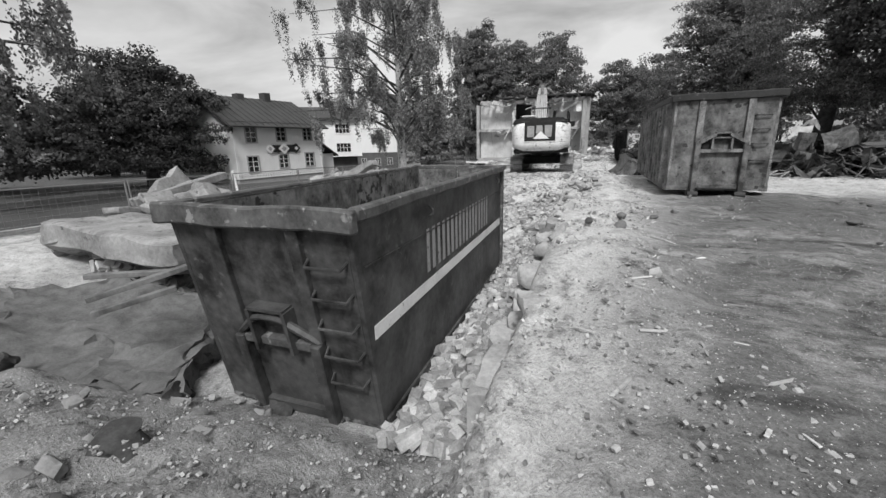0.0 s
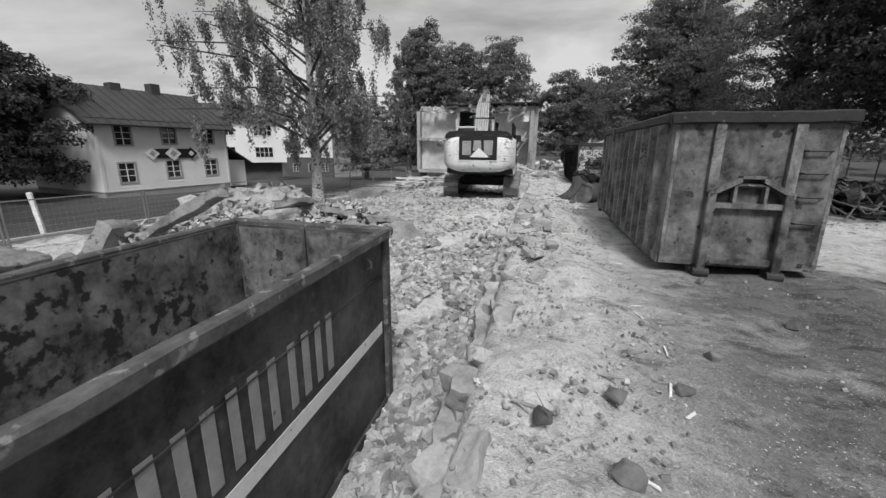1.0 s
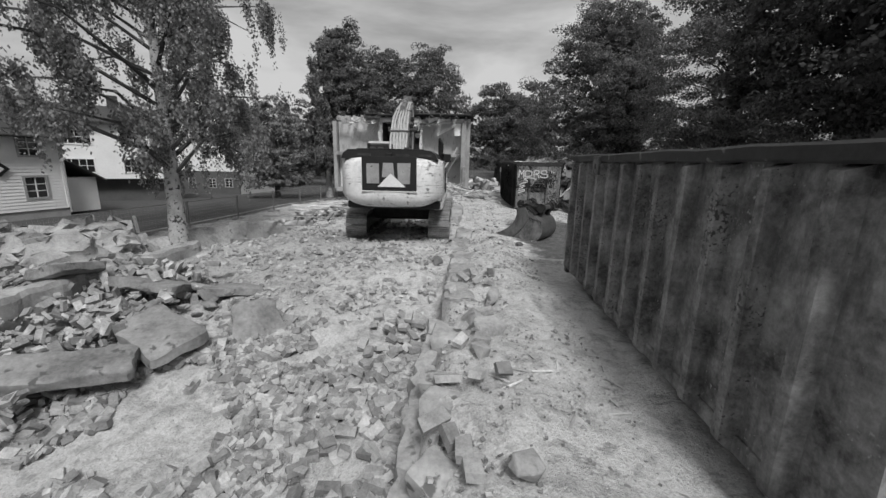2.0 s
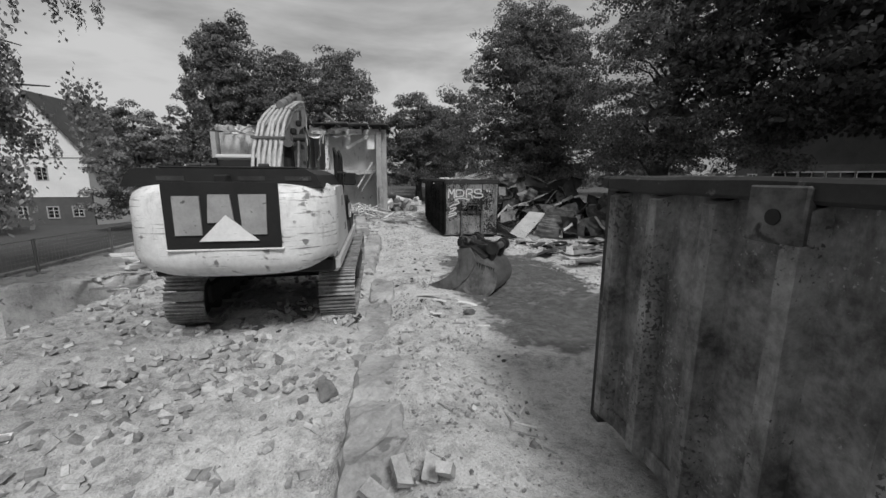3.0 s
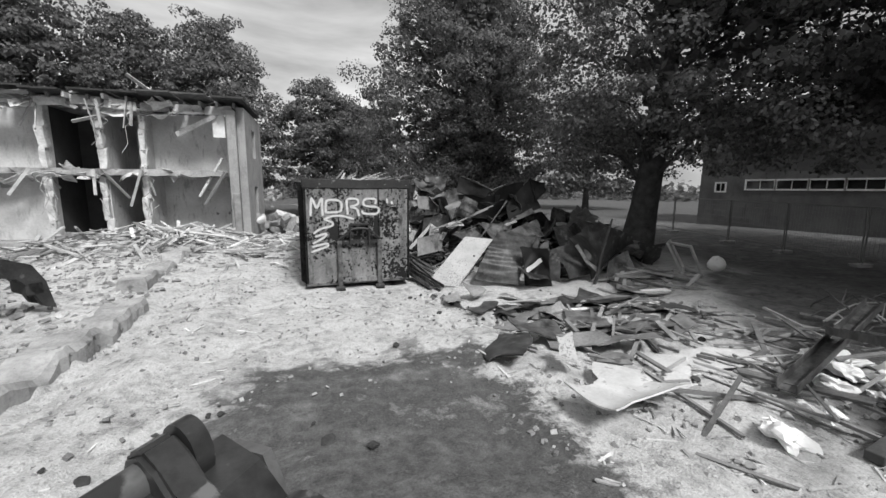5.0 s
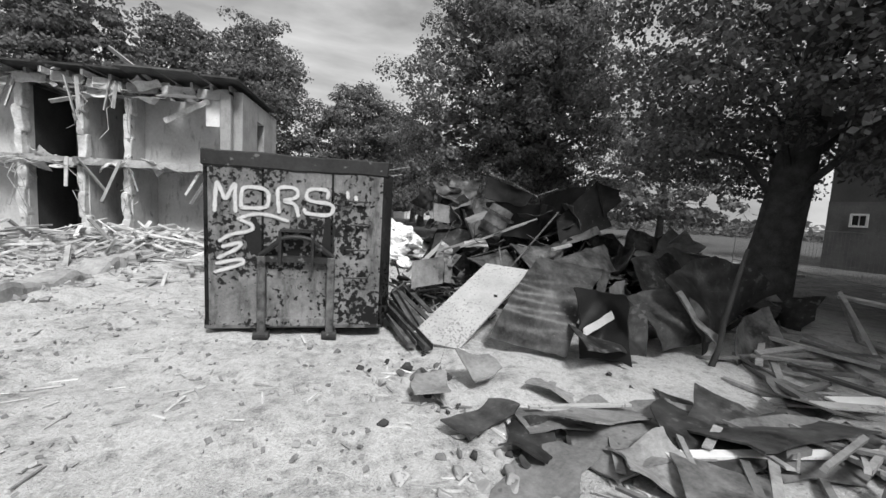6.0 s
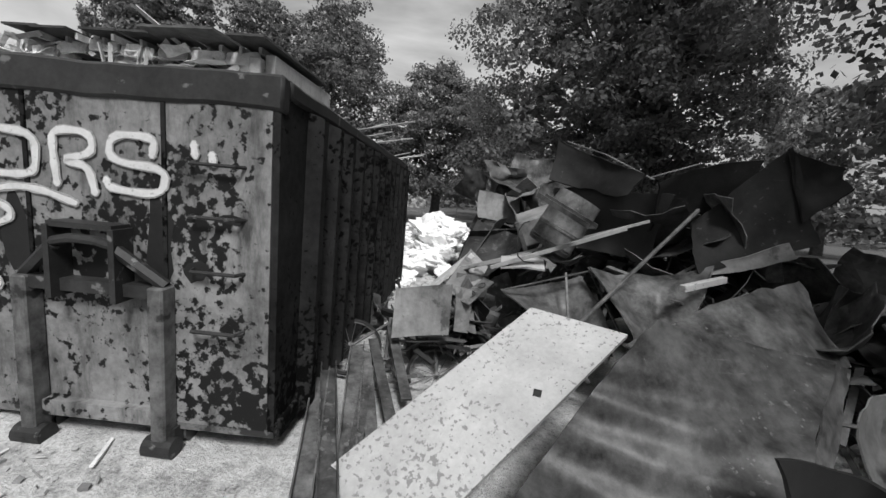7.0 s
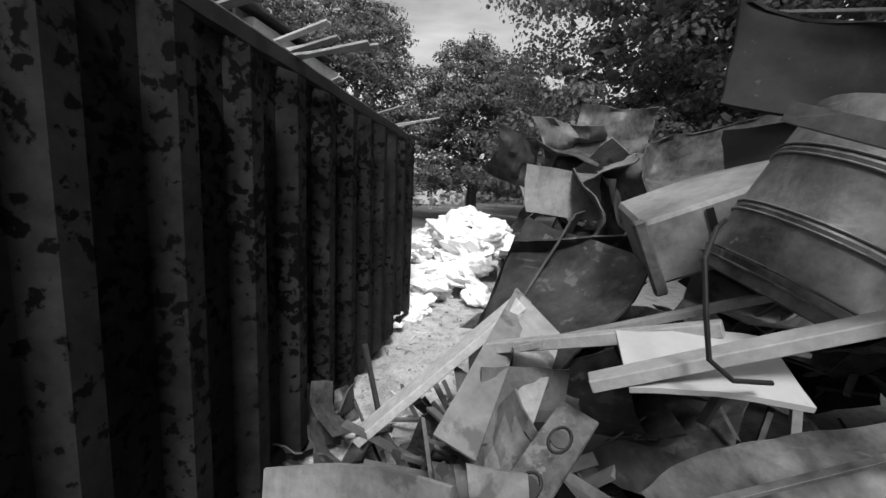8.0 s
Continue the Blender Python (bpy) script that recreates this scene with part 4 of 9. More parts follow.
def excavator():
    x0, y0 = 5.17, 19.5
    e = thing("excavator", pose(x0, y0, 0.27, 0, 0, -17.5), "large tracked excavator with pale body and scuffed white counterweight", "excavator")
    # crawler tracks
    for s in (-1, 1):
        cx = s * 1.24
        tr = part("track_frame", bx(cx - 0.20, -1.05, 0.22, cx + 0.20, 2.75, 0.62, bevel=0.05), M_UNDER, e)
        yb, yf, r = -1.20, 2.95, 0.42
        path = []
        n = 56
        half = (yf - yb)
        total = 2 * half + 2 * math.pi * r
        for i in range(n):
            d = total * i / n
            if d < half:
                path.append((yb + d, 0.02, 0.0))
            elif d < half + math.pi * r:
                a = (d - half) / r
                path.append((yf + r * math.sin(a), 0.02 + r - r * math.cos(a), math.degrees(a)))
            elif d < 2 * half + math.pi * r:
                path.append((yf - (d - half - math.pi * r), 0.02 + 2 * r, 180.0))
            else:
                a = (d - 2 * half - math.pi * r) / r
                path.append((yb - r * math.sin(a), 0.02 + r + r * math.cos(a), 180 + math.degrees(a)))
        bm = bmesh.new()
        box(bm, -0.31, -0.085, 0.0, 0.31, 0.085, 0.03)
        for y in (-0.072, 0.0, 0.072):
            box(bm, -0.31, y - 0.012, -0.045, 0.31, y + 0.012, 0.0)
        shoe = part("track_shoe", bm, M_TRACK, tr)
        shoe.matrix_basis = pose(cx, path[0][0], path[0][1], path[0][2], 0, 0)
        for y, z, a in path[1:]:
            share("track_shoe", shoe.data, tr, pose(cx, y, z, a, 0, 0))
        for y, rr in ((yb, 0.36), (yf, 0.36)):
            bm = bmesh.new()
            bmesh.ops.create_cone(bm, cap_ends=True, segments=20, radius1=rr, radius2=rr, depth=0.30, matrix=pose(cx, y, 0.44, 0, 90, 0))
            part("idler_wheel", bm, M_UNDER, tr)
        for i in range(7):
            bm = bmesh.new()
            bmesh.ops.create_cone(bm, cap_ends=True, segments=14, radius1=0.13, radius2=0.13, depth=0.36, matrix=pose(cx, yb + 0.55 + i * 0.52, 0.18, 0, 90, 0))
            part("track_roller", bm, M_UNDER, tr)
        part("track_guard", bx(cx + s * 0.20, 0.2, 0.30, cx + s * 0.29, 2.2, 0.58, bevel=0.03), M_YELLOW if s < 0 else M_UNDER, tr)
    part("car_body", bx(-1.1, 0.05, 0.42, 1.1, 1.75, 0.86, bevel=0.08), M_UNDER, e)
    bm = bmesh.new()
    bmesh.ops.create_cone(bm, cap_ends=True, segments=28, radius1=0.72, radius2=0.72, depth=0.26, matrix=pose(0, 0.55, 0.96))
    part("slew_ring", bm, M_UNDER, e)
    part("deck", bx(-1.30, -2.2, 1.05, 1.30, 2.1, 1.26, bevel=0.03), M_BLACK, e)
    # counterweight: curved in plan, chamfered
    bm = bmesh.new()
    zs = ((1.15, 0.34), (1.19, 0.22), (1.26, 0.11), (1.36, 0.04), (1.50, 0.0), (2.20, 0.01), (2.32, 0.05), (2.40, 0.12), (2.44, 0.22))
    rings = []
    for z, inn in zs:
        ring = []
        for k in range(33):
            a = math.sin(math.pi / 2 * (-1 + 2 * k / 32))
            x = a * (1.37 - inn * 0.7)
            y = -3.03 + inn + 0.16 * a * a + 0.46 * abs(a) ** 9
            lift = 0.16 * abs(a) ** 6 * max(0.0, (1.5 - z) / 0.35)
            ring.append(bm.verts.new((x, y, z + lift)))
        ring.append(bm.verts.new((1.37 - inn * 0.7, -2.05, z)))
        ring.append(bm.verts.new((-1.37 + inn * 0.7, -2.05, z)))
        rings.append(ring)
    n = len(rings[0])
    for a, c in zip(rings, rings[1:]):
        for k in range(n):
            bm.faces.new((a[k], a[(k + 1) % n], c[(k + 1) % n], c[k]))
    bm.faces.new(rings[0][::-1])
    bm.faces.new(rings[-1])
    bmesh.ops.recalc_face_normals(bm, faces=bm.faces)
    cw = part("counterweight", bm, M_CWWHITE, e, "scuffed white counterweight", shade=True)
    part("lifting_eye", bx(-0.08, -2.98, 2.42, 0.08, -2.80, 2.56, bevel=0.02), M_BLACK, cw)
    part("badge_lip", bx(-0.70, -3.045, 1.575, 0.74, -2.95, 1.605, bevel=0.01), M_WHITE, cw, "pale lip under the badge")
    shapes_plate(e, pose(0.02, -3.03, 1.61), 1.40, 0.86)
    # machine house behind the cab
    part("engine_hood", pr([(-1.30, 2.40), (-1.22, 2.56), (-1.10, 2.64), (1.02, 2.64), (1.16, 2.56), (1.24, 2.40)], 0.4, 2.75, pose(0, 0, 0, 0, 0, -90)), M_BLACK, e)
    part("hood_lid", bx(-0.95, -2.5, 2.64, 0.85, -0.6, 2.675, bevel=0.02), M_BLACK, e)
    for x in (-0.62, -0.40, 0.30):
        part("hood_hinge", tb([(x, -2.3, 2.69), (x + 0.14, -2.3, 2.69)], 0.03, 8), M_UNDER, e)
    for x in (-0.85, 0.15, 0.75):
        part("hood_grille", bx(x, -2.762, 2.48, x + 0.34, -2.751, 2.54), M_UNDER, e)
    door = part("side_door", pr([(-2.1, 1.30), (-2.1, 2.30), (-2.02, 2.38), (-0.80, 2.38), (-0.66, 2.30), (0.16, 1.30)], 1.02, 1.34), M_CWSIDE, e, "pale side panel")
    part("vent_panel", bx(1.34, -1.25, 2.02, 1.347, -0.85, 2.20), M_FRAME, door)
    part("door_latch", bx(1.34, -0.62, 1.52, 1.352, -0.54, 1.66, bevel=0.003), M_STEEL, door)
    part("side_door", pr([(0.18, 1.30), (-0.50, 2.13), (0.62, 2.13), (0.78, 2.0), (0.85, 1.30)], 1.02, 1.33), M_BLACK, e, "black side panel")
    part("step_box", bx(0.95, 0.88, 1.28, 1.34, 2.0, 1.62, bevel=0.04), M_BLACK, e)
    part("side_door", bx(-1.34, -2.1, 1.30, -1.02, 0.2, 2.36, bevel=0.07), M_YELLOW, e, "pale side panel")
    part("house_core", bx(-1.0, -2.1, 1.26, 1.0, 0.9, 2.30, bevel=0.05), M_BLACK, e)
    shapes_plate(e, pose(1.345, 0.36, 1.62, 0, 0, 90), 0.56, 0.42)
    part("side_sill", bx(1.10, -2.1, 1.02, 1.37, 2.0, 1.28, bevel=0.06), M_YELLOW, e)
    part("exhaust_pipe", tb([(0.55, -1.5, 2.55), (0.55, -1.5, 2.85), (0.57, -1.55, 2.98), (0.60, -1.68, 3.06)], 0.075, 10), M_BLACK, e)
    # cab on the far side
    cab = part("cab", bx(-1.30, 0.30, 1.26, -0.42, 1.95, 1.75, bevel=0.05), M_BLACK, e)
    part("cab_roof", bx(-1.30, 0.35, 2.86, -0.42, 1.95, 2.98, bevel=0.05), M_YELLOW, cab)
    for x in (-1.27, -0.47):
        for y in (0.36, 1.10, 1.88):
            part("cab_pillar", bx(x - 0.03, y - 0.04, 1.72, x + 0.04, y + 0.04, 2.9), M_BLACK, cab)
    part("cab_glass", bx(-1.26, 0.40, 1.75, -0.47, 1.86, 2.86), M_GLASS, cab)
    # handrails and mirrors
    for x, y in ((1.22, -0.35), (1.22, 0.60)):
        part("handrail", tb([(x, y, 2.0), (x, y, 2.95), (x - 0.06, y + 0.1, 3.08), (x - 0.1, y + 0.5, 3.08), (x - 0.1, y + 0.6, 2.95), (x - 0.1, y + 0.6, 2.0)], 0.028, 8), M_BLACK, e)
    part("handrail", tb([(1.25, -0.9, 2.62), (1.25, 1.4, 2.62)], 0.022, 6), M_BLACK, e)
    part("mirror", bx(1.22, 0.98, 2.34, 1.50, 1.03, 2.62, bevel=0.02), M_BLACK, e)
    # boom: a bent box section between two plates
    outline = [(0.35, 1.55), (0.0, 2.05), (0.45, 2.95), (1.2, 3.55), (2.9, 4.18), (5.0, 4.65), (6.35, 4.92), (6.75, 4.80), (6.7, 4.40), (6.2, 4.22), (4.6, 3.95), (2.6, 3.35), (1.7, 2.85), (1.05, 2.25), (0.75, 1.75)]
    swing = pose(-0.22, 0, 0, 0, 0, 4.5)
    boom = part("boom", pr(outline, -0.27, 0.27), M_ARMLT, e, "pale welded boom")
    boom.matrix_basis = swing
    for s in (-1, 1):
        part("boom_badge", pr([(4.35, 4.10), (5.15, 4.26), (5.0, 4.58), (4.45, 4.46)], s * 0.274 - 0.004, s * 0.274 + 0.004), M_BLACK, boom)
        cyl = part("boom_cylinder", tb([(s * 0.40, 1.35, 1.35), (s * 0.40, 2.15, 2.65)], 0.095, 12), M_ARM, boom)
        part("cylinder_rod", tb([(s * 0.40, 2.15, 2.65), (s * 0.40, 2.65, 3.48)], 0.05, 10), M_STEEL, cyl)
        part("boom_pin", tb([(s * 0.26, 2.65, 3.52), (s * 0.56, 2.65, 3.52)], 0.10, 12), M_UNDER, boom)
        part("edge_weld", tb([(s * 0.272, y, z + 0.01) for y, z in outline[2:7]], 0.018, 5), M_ARM, boom)
    cyl = part("stick_cylinder", tb([(0, 2.6, 4.32), (0, 5.1, 4.95)], 0.10, 12), M_ARM, boom)
    part("cylinder_rod", tb([(0, 5.1, 4.95), (0, 6.75, 5.28)], 0.055, 10), M_STEEL, cyl)
    for i in range(6):
        x = -0.25 + i * 0.10
        w = 0.02 * math.sin(2.3 * i)
        pts = [(x, -0.02, 2.10), (x + w, 0.03, 2.58), (x * 1.05, 0.36, 3.06 + w), (x - w, 1.10, 3.68), (x, 1.8, 3.96), (x * 0.9, 2.9, 4.32 + w), (x * 0.8, 5.0, 4.80), (x * 0.8, 6.2, 5.02)]
        part("hydraulic_hose", tb(pts, 0.035, 8), M_HOSE, boom, "pale hydraulic hose")
        part("hose_fitting", tb([(x, -0.05, 2.02), (x, -0.02, 2.18)], 0.05, 8), M_STEEL, boom)
    for y, z in ((0.02, 2.55), (0.62, 3.34), (2.6, 4.22)):
        part("hose_clamp", bx(-0.34, y - 0.06, z - 0.03, 0.34, y + 0.03, z + 0.03, bevel=0.01), M_STEEL, boom)
    for y, z in ((2.0, 3.55), (3.3, 3.9)):
        part("work_lamp", bx(0.28, y, z, 0.42, y + 0.22, z + 0.16, bevel=0.03), M_BLACK, boom)
    # stick, hanging nearly straight down, with rotator and claw
    stick = part("stick", pr([(6.25, 5.30), (6.85, 5.22), (7.15, 4.6), (7.46, 1.75), (6.98, 1.75), (6.38, 4.2)], -0.19, 0.19), M_ARM, e, "pale stick with dirty lower end")
    stick.matrix_basis = swing
    part("stick_hose", tb([(0.22, 6.5, 4.3), (0.36, 6.25, 3.8), (0.33, 6.4, 3.3), (0.22, 6.9, 2.8)], 0.03, 8), M_RUBBER, stick)
    part("stick_hose", tb([(0.1, 6.3, 4.98), (0.2, 6.75, 5.10), (0.25, 6.95, 4.6), (0.22, 7.0, 3.9)], 0.035, 8), M_HOSE, stick)
    for k in range(2):
        part("stick_hose", tb([(0.2, 7.25, 2.6), (0.30, 7.65, 2.5), (0.28, 7.75, 2.2 - 0.1 * k), (0.18, 7.35, 1.95)], 0.022, 6), M_RUBBER, stick)
    part("bucket_cylinder", tb([(0, 7.38, 4.3), (0, 7.62, 2.5)], 0.085, 12), M_ARM, stick)
    for y, z in ((6.55, 4.75), (7.2, 1.85)):
        part("pivot_pin", tb([(-0.26, y, z), (0.26, y, z)], 0.11, 12), M_UNDER, stick)
    gr = part("grapple_rotator", bx(-0.32, 6.86, 1.10, 0.32, 7.60, 1.72, bevel=0.08), M_UNDER, e, "black rotator head")
    gr.matrix_basis = swing @ pose(0, 7.23, 0, 0, 0, -48) @ pose(0, -7.23, 0)
    for z, r1, r2 in ((1.30, 0.42, 0.42), (1.02, 0.44, 0.36)):
        bm = bmesh.new()
        bmesh.ops.create_cone(bm, cap_ends=True, segments=20, radius1=r1, radius2=r2, depth=0.20, matrix=pose(0, 7.23, z))
        part("rotator_ring", bm, M_UNDER, gr)
    part("work_lamp", bx(0.34, 7.10, 1.36, 0.44, 7.24, 1.50, bevel=0.01), M_WHITE, gr, "small white lamp")
    part("grapple_body", bx(-0.36, 6.60, 0.66, 0.36, 7.88, 0.98, bevel=0.08), M_UNDER, gr)
    for s, yy in ((1, 7.83), (-1, 6.68)):
        o = [(yy, 0.95), (yy + s * 0.55, 1.0), (yy + s * 0.86, 0.86), (yy + s * 1.02, 0.55), (yy + s * 1.12, 0.02), (yy + s * 0.96, 0.08), (yy + s * 0.80, 0.46), (yy + s * 0.66, 0.64), (yy + s * 0.40, 0.70), (yy, 0.66)]
        for x in (-0.34, 0.16):
            part("grapple_tine", pr(o, x, x + 0.18), M_UNDER, gr)
        part("tine_plate", bx(-0.34, min(yy + s * 0.76, yy + s * 1.0), 0.30, 0.34, max(yy + s * 0.76, yy + s * 1.0), 0.56, bevel=0.03), M_UNDER, gr)
    return e


excavator()


def big_bucket():
    """The spare bucket lying on its back curve, lip on the ground."""
    b = thing("excavator_bucket", pose(9.86, 18.97, -0.02, 0, 0, -144), "large worn steel digging bucket lying on the dusty ground", "bucket", "attachments")
    w, cy, R = 0.76, 0.12, 0.46
    back = [(cy + R * math.sin(a), R + 0.02 - R * math.cos(a)) for a in np.linspace(0.0, 2.5, 14).tolist()] + [(0.23, 0.95), (0.02, 1.10), (-0.38, 1.15)]
    shell = [(-0.35, 0.03)] + back
    bm = bmesh.new()
    A = [bm.verts.new((-w, y, z)) for y, z in shell]
    B = [bm.verts.new((w, y, z)) for y, z in shell]
    for i in range(len(shell) - 1):
        bm.faces.new((A[i], A[i + 1], B[i + 1], B[i]))
    bmesh.ops.recalc_face_normals(bm, faces=bm.faces)
    bmesh.ops.solidify(bm, geom=bm.faces[:], thickness=0.03)
    part("shell", bm, M_BUCKET, b, shade=True)
    part("floor_plate", pr([(-1.50, 0.03), (-0.34, 0.02), (-0.34, 0.06), (-1.50, 0.06)], -w, w), M_BUCKETLT, b, "scraped bare floor plate")
    front = [(-1.48, 0.06), (-1.26, 0.14), (-1.04, 0.23), (-0.84, 0.33), (-0.67, 0.44), (-0.56, 0.54), (-0.48, 0.64), (-0.41, 0.78), (-0.37, 0.90), (-0.36, 1.00), (-0.40, 1.13)]
    cheek = back + front[::-1]
    # side plates lighter than the edge band, shading put into the colour
    for x in (-w - 0.035, w):
        part("cheek_plate", pr(cheek, x, x + 0.035), M_BUCKETMD, b, "scraped side plate, lightened for shading")
    # thick wear plate along the cheek's open edge
    band = front + [(-0.08, 1.20), (0.0, 1.08), (0.07, 0.93), (0.05, 0.80), (0.0, 0.69), (-0.11, 0.50), (-0.20, 0.39), (-0.30, 0.29), (-0.48, 0.17), (-0.62, 0.05), (-0.66, 0.0), (-1.50, 0.0)]
    for x in (-w - 0.11, w + 0.035):
        part("wear_band", pr(band, x, x + 0.075), M_BUCKET, b, "thick worn edge plate")
    arc = [(cy + (R + 0.015) * math.sin(a), R + 0.02 - (R + 0.015) * math.cos(a)) for a in np.linspace(-0.9, 1.35, 16).tolist()]
    arc += [(cy + (R - 0.05) * math.sin(a), R + 0.02 - (R - 0.05) * math.cos(a)) for a in np.linspace(1.35, -0.9, 16).tolist()]
    part("heel_band", pr(arc, w + 0.036, w + 0.055), M_BUCKETLT, b, "scraped wear strip round the heel")
    part("cutting_edge", bx(-w - 0.07, -1.56, 0.0, w + 0.07, -1.36, 0.045, bevel=0.012), M_BUCKETLT, b)
    part("top_beam", pr([(-0.40, 1.10), (-0.38, 1.22), (-0.06, 1.21), (0.30, 1.00), (0.24, 0.93), (0.0, 1.06)], -w, w), M_BUCKETDK, b)
    for x in (-0.46, 0.26):
        ear = [(-0.48, 1.14), (-0.52, 1.26), (-0.47, 1.36), (-0.36, 1.41), (-0.24, 1.37), (-0.12, 1.28), (0.10, 1.22), (0.28, 1.26), (0.38, 1.33), (0.48, 1.28), (0.50, 1.16), (0.46, 1.02), (0.38, 0.88), (0.12, 1.00), (-0.30, 1.10)]
        bm = pr(ear, x, x + 0.20)
        bmesh.ops.bevel(bm, geom=bm.edges[:], offset=0.025, segments=2, affect="EDGES")
        part("ear", bm, M_BUCKETDK, b, shade=True)
    for y, z in ((-0.36, 1.27), (0.40, 1.19)):
        pin = part("pin_boss", tb([(-0.56, y, z), (0.56, y, z)], 0.085, 16), M_BUCKET, b, shade=True)
        for x in (-0.58, 0.47):
            part("boss_collar", tb([(x, y, z), (x + 0.11, y, z)], 0.15, 18), M_BUCKETDK, pin, shade=True)
    part("ear_web", pr([(-0.34, 1.20), (0.34, 1.02), (0.35, 1.09), (-0.32, 1.27)], -0.27, 0.27), M_BUCKETDK, b)
    for k in range(8):
        y = 0.08 + 0.058 * k
        part("grease_drip", pr([(y, 0.86 - 0.012 * k), (y + 0.05, 0.86 - 0.014 * k), (y + 0.034, 0.78 - 0.035 * (k % 3)), (y + 0.018, 0.76 - 0.03 * (k % 4))], w + 0.035, w + 0.040), M_BLACK, b)
    # the heel is narrower than the lip
    for ob in b.children_recursive:
        if ob.type == "MESH":
            for v in ob.data.vertices:
                k = min(1.0, max(0.0, (v.co.y + 1.3) / 1.6))
                v.co.x = w - (w - v.co.x) * (1 - 0.26 * k)
    return b


big_bucket()
for i, (x, y, a) in enumerate(((9.15, 19.75, 40), (8.95, 19.45, 62), (9.0, 20.0, 10))):
    ob = part("wood_chip", bx(-0.16, -0.03, 0, 0.16, 0.03, 0.02), M_WHITE)
    ob.matrix_basis = pose(x, y, gz(x, y) + 0.11, 0, 4, a)
    tagged(ob, "pale wood chip lying inside the bucket", "wood chip", "wood chips")


# ---- half-demolished building ----
def open_wall(name, parent, mat, x0, x1, z0, z1, y, thick, holes, m=None):
    """A wall in the x-z plane with rectangular openings (x0, x1, z0, z1) cut through."""
    bm = bmesh.new()
    xs = sorted({x0, x1, *[h[0] for h in holes], *[h[1] for h in holes]})
    zs = sorted({z0, z1, *[h[2] for h in holes], *[h[3] for h in holes]})
    for a, b in zip(xs, xs[1:]):
        for c, d in zip(zs, zs[1:]):
            mx, mz = (a + b) / 2, (c + d) / 2
            if not any(h[0] < mx < h[1] and h[2] < mz < h[3] for h in holes):
                box(bm, a, y, c, b, y + thick, d)
    bmesh.ops.remove_doubles(bm, verts=bm.verts, dist=1e-4)
    if m is not None:
        bmesh.ops.transform(bm, matrix=m, verts=bm.verts)
    return part(name, bm, mat, parent)


def ragged_slab(rng, x0, x1, y0, y1, z0, z1, amp=0.25, n=14):
    """A floor slab whose front edge is torn."""
    bm = bmesh.new()
    prev = None
    for i in range(n + 1):
        x = x0 + (x1 - x0) * i / n
        yf = y0 - rng.uniform(0, amp)
        vs = [bm.verts.new((x, yf, z0 + rng.uniform(-0.05, 0.02))), bm.verts.new((x, yf + rng.uniform(-0.08, 0.1), z1)), bm.verts.new((x, y1, z1)), bm.verts.new((x, y1, z0))]
        if prev:
            for k in range(4):
                bm.faces.new((prev[k], prev[(k + 1) % 4], vs[(k + 1) % 4], vs[k]))
        else:
            bm.faces.new(vs)
        prev = vs
    bm.faces.new(prev[::-1])
    bmesh.ops.recalc_face_normals(bm, faces=bm.faces)
    return bm


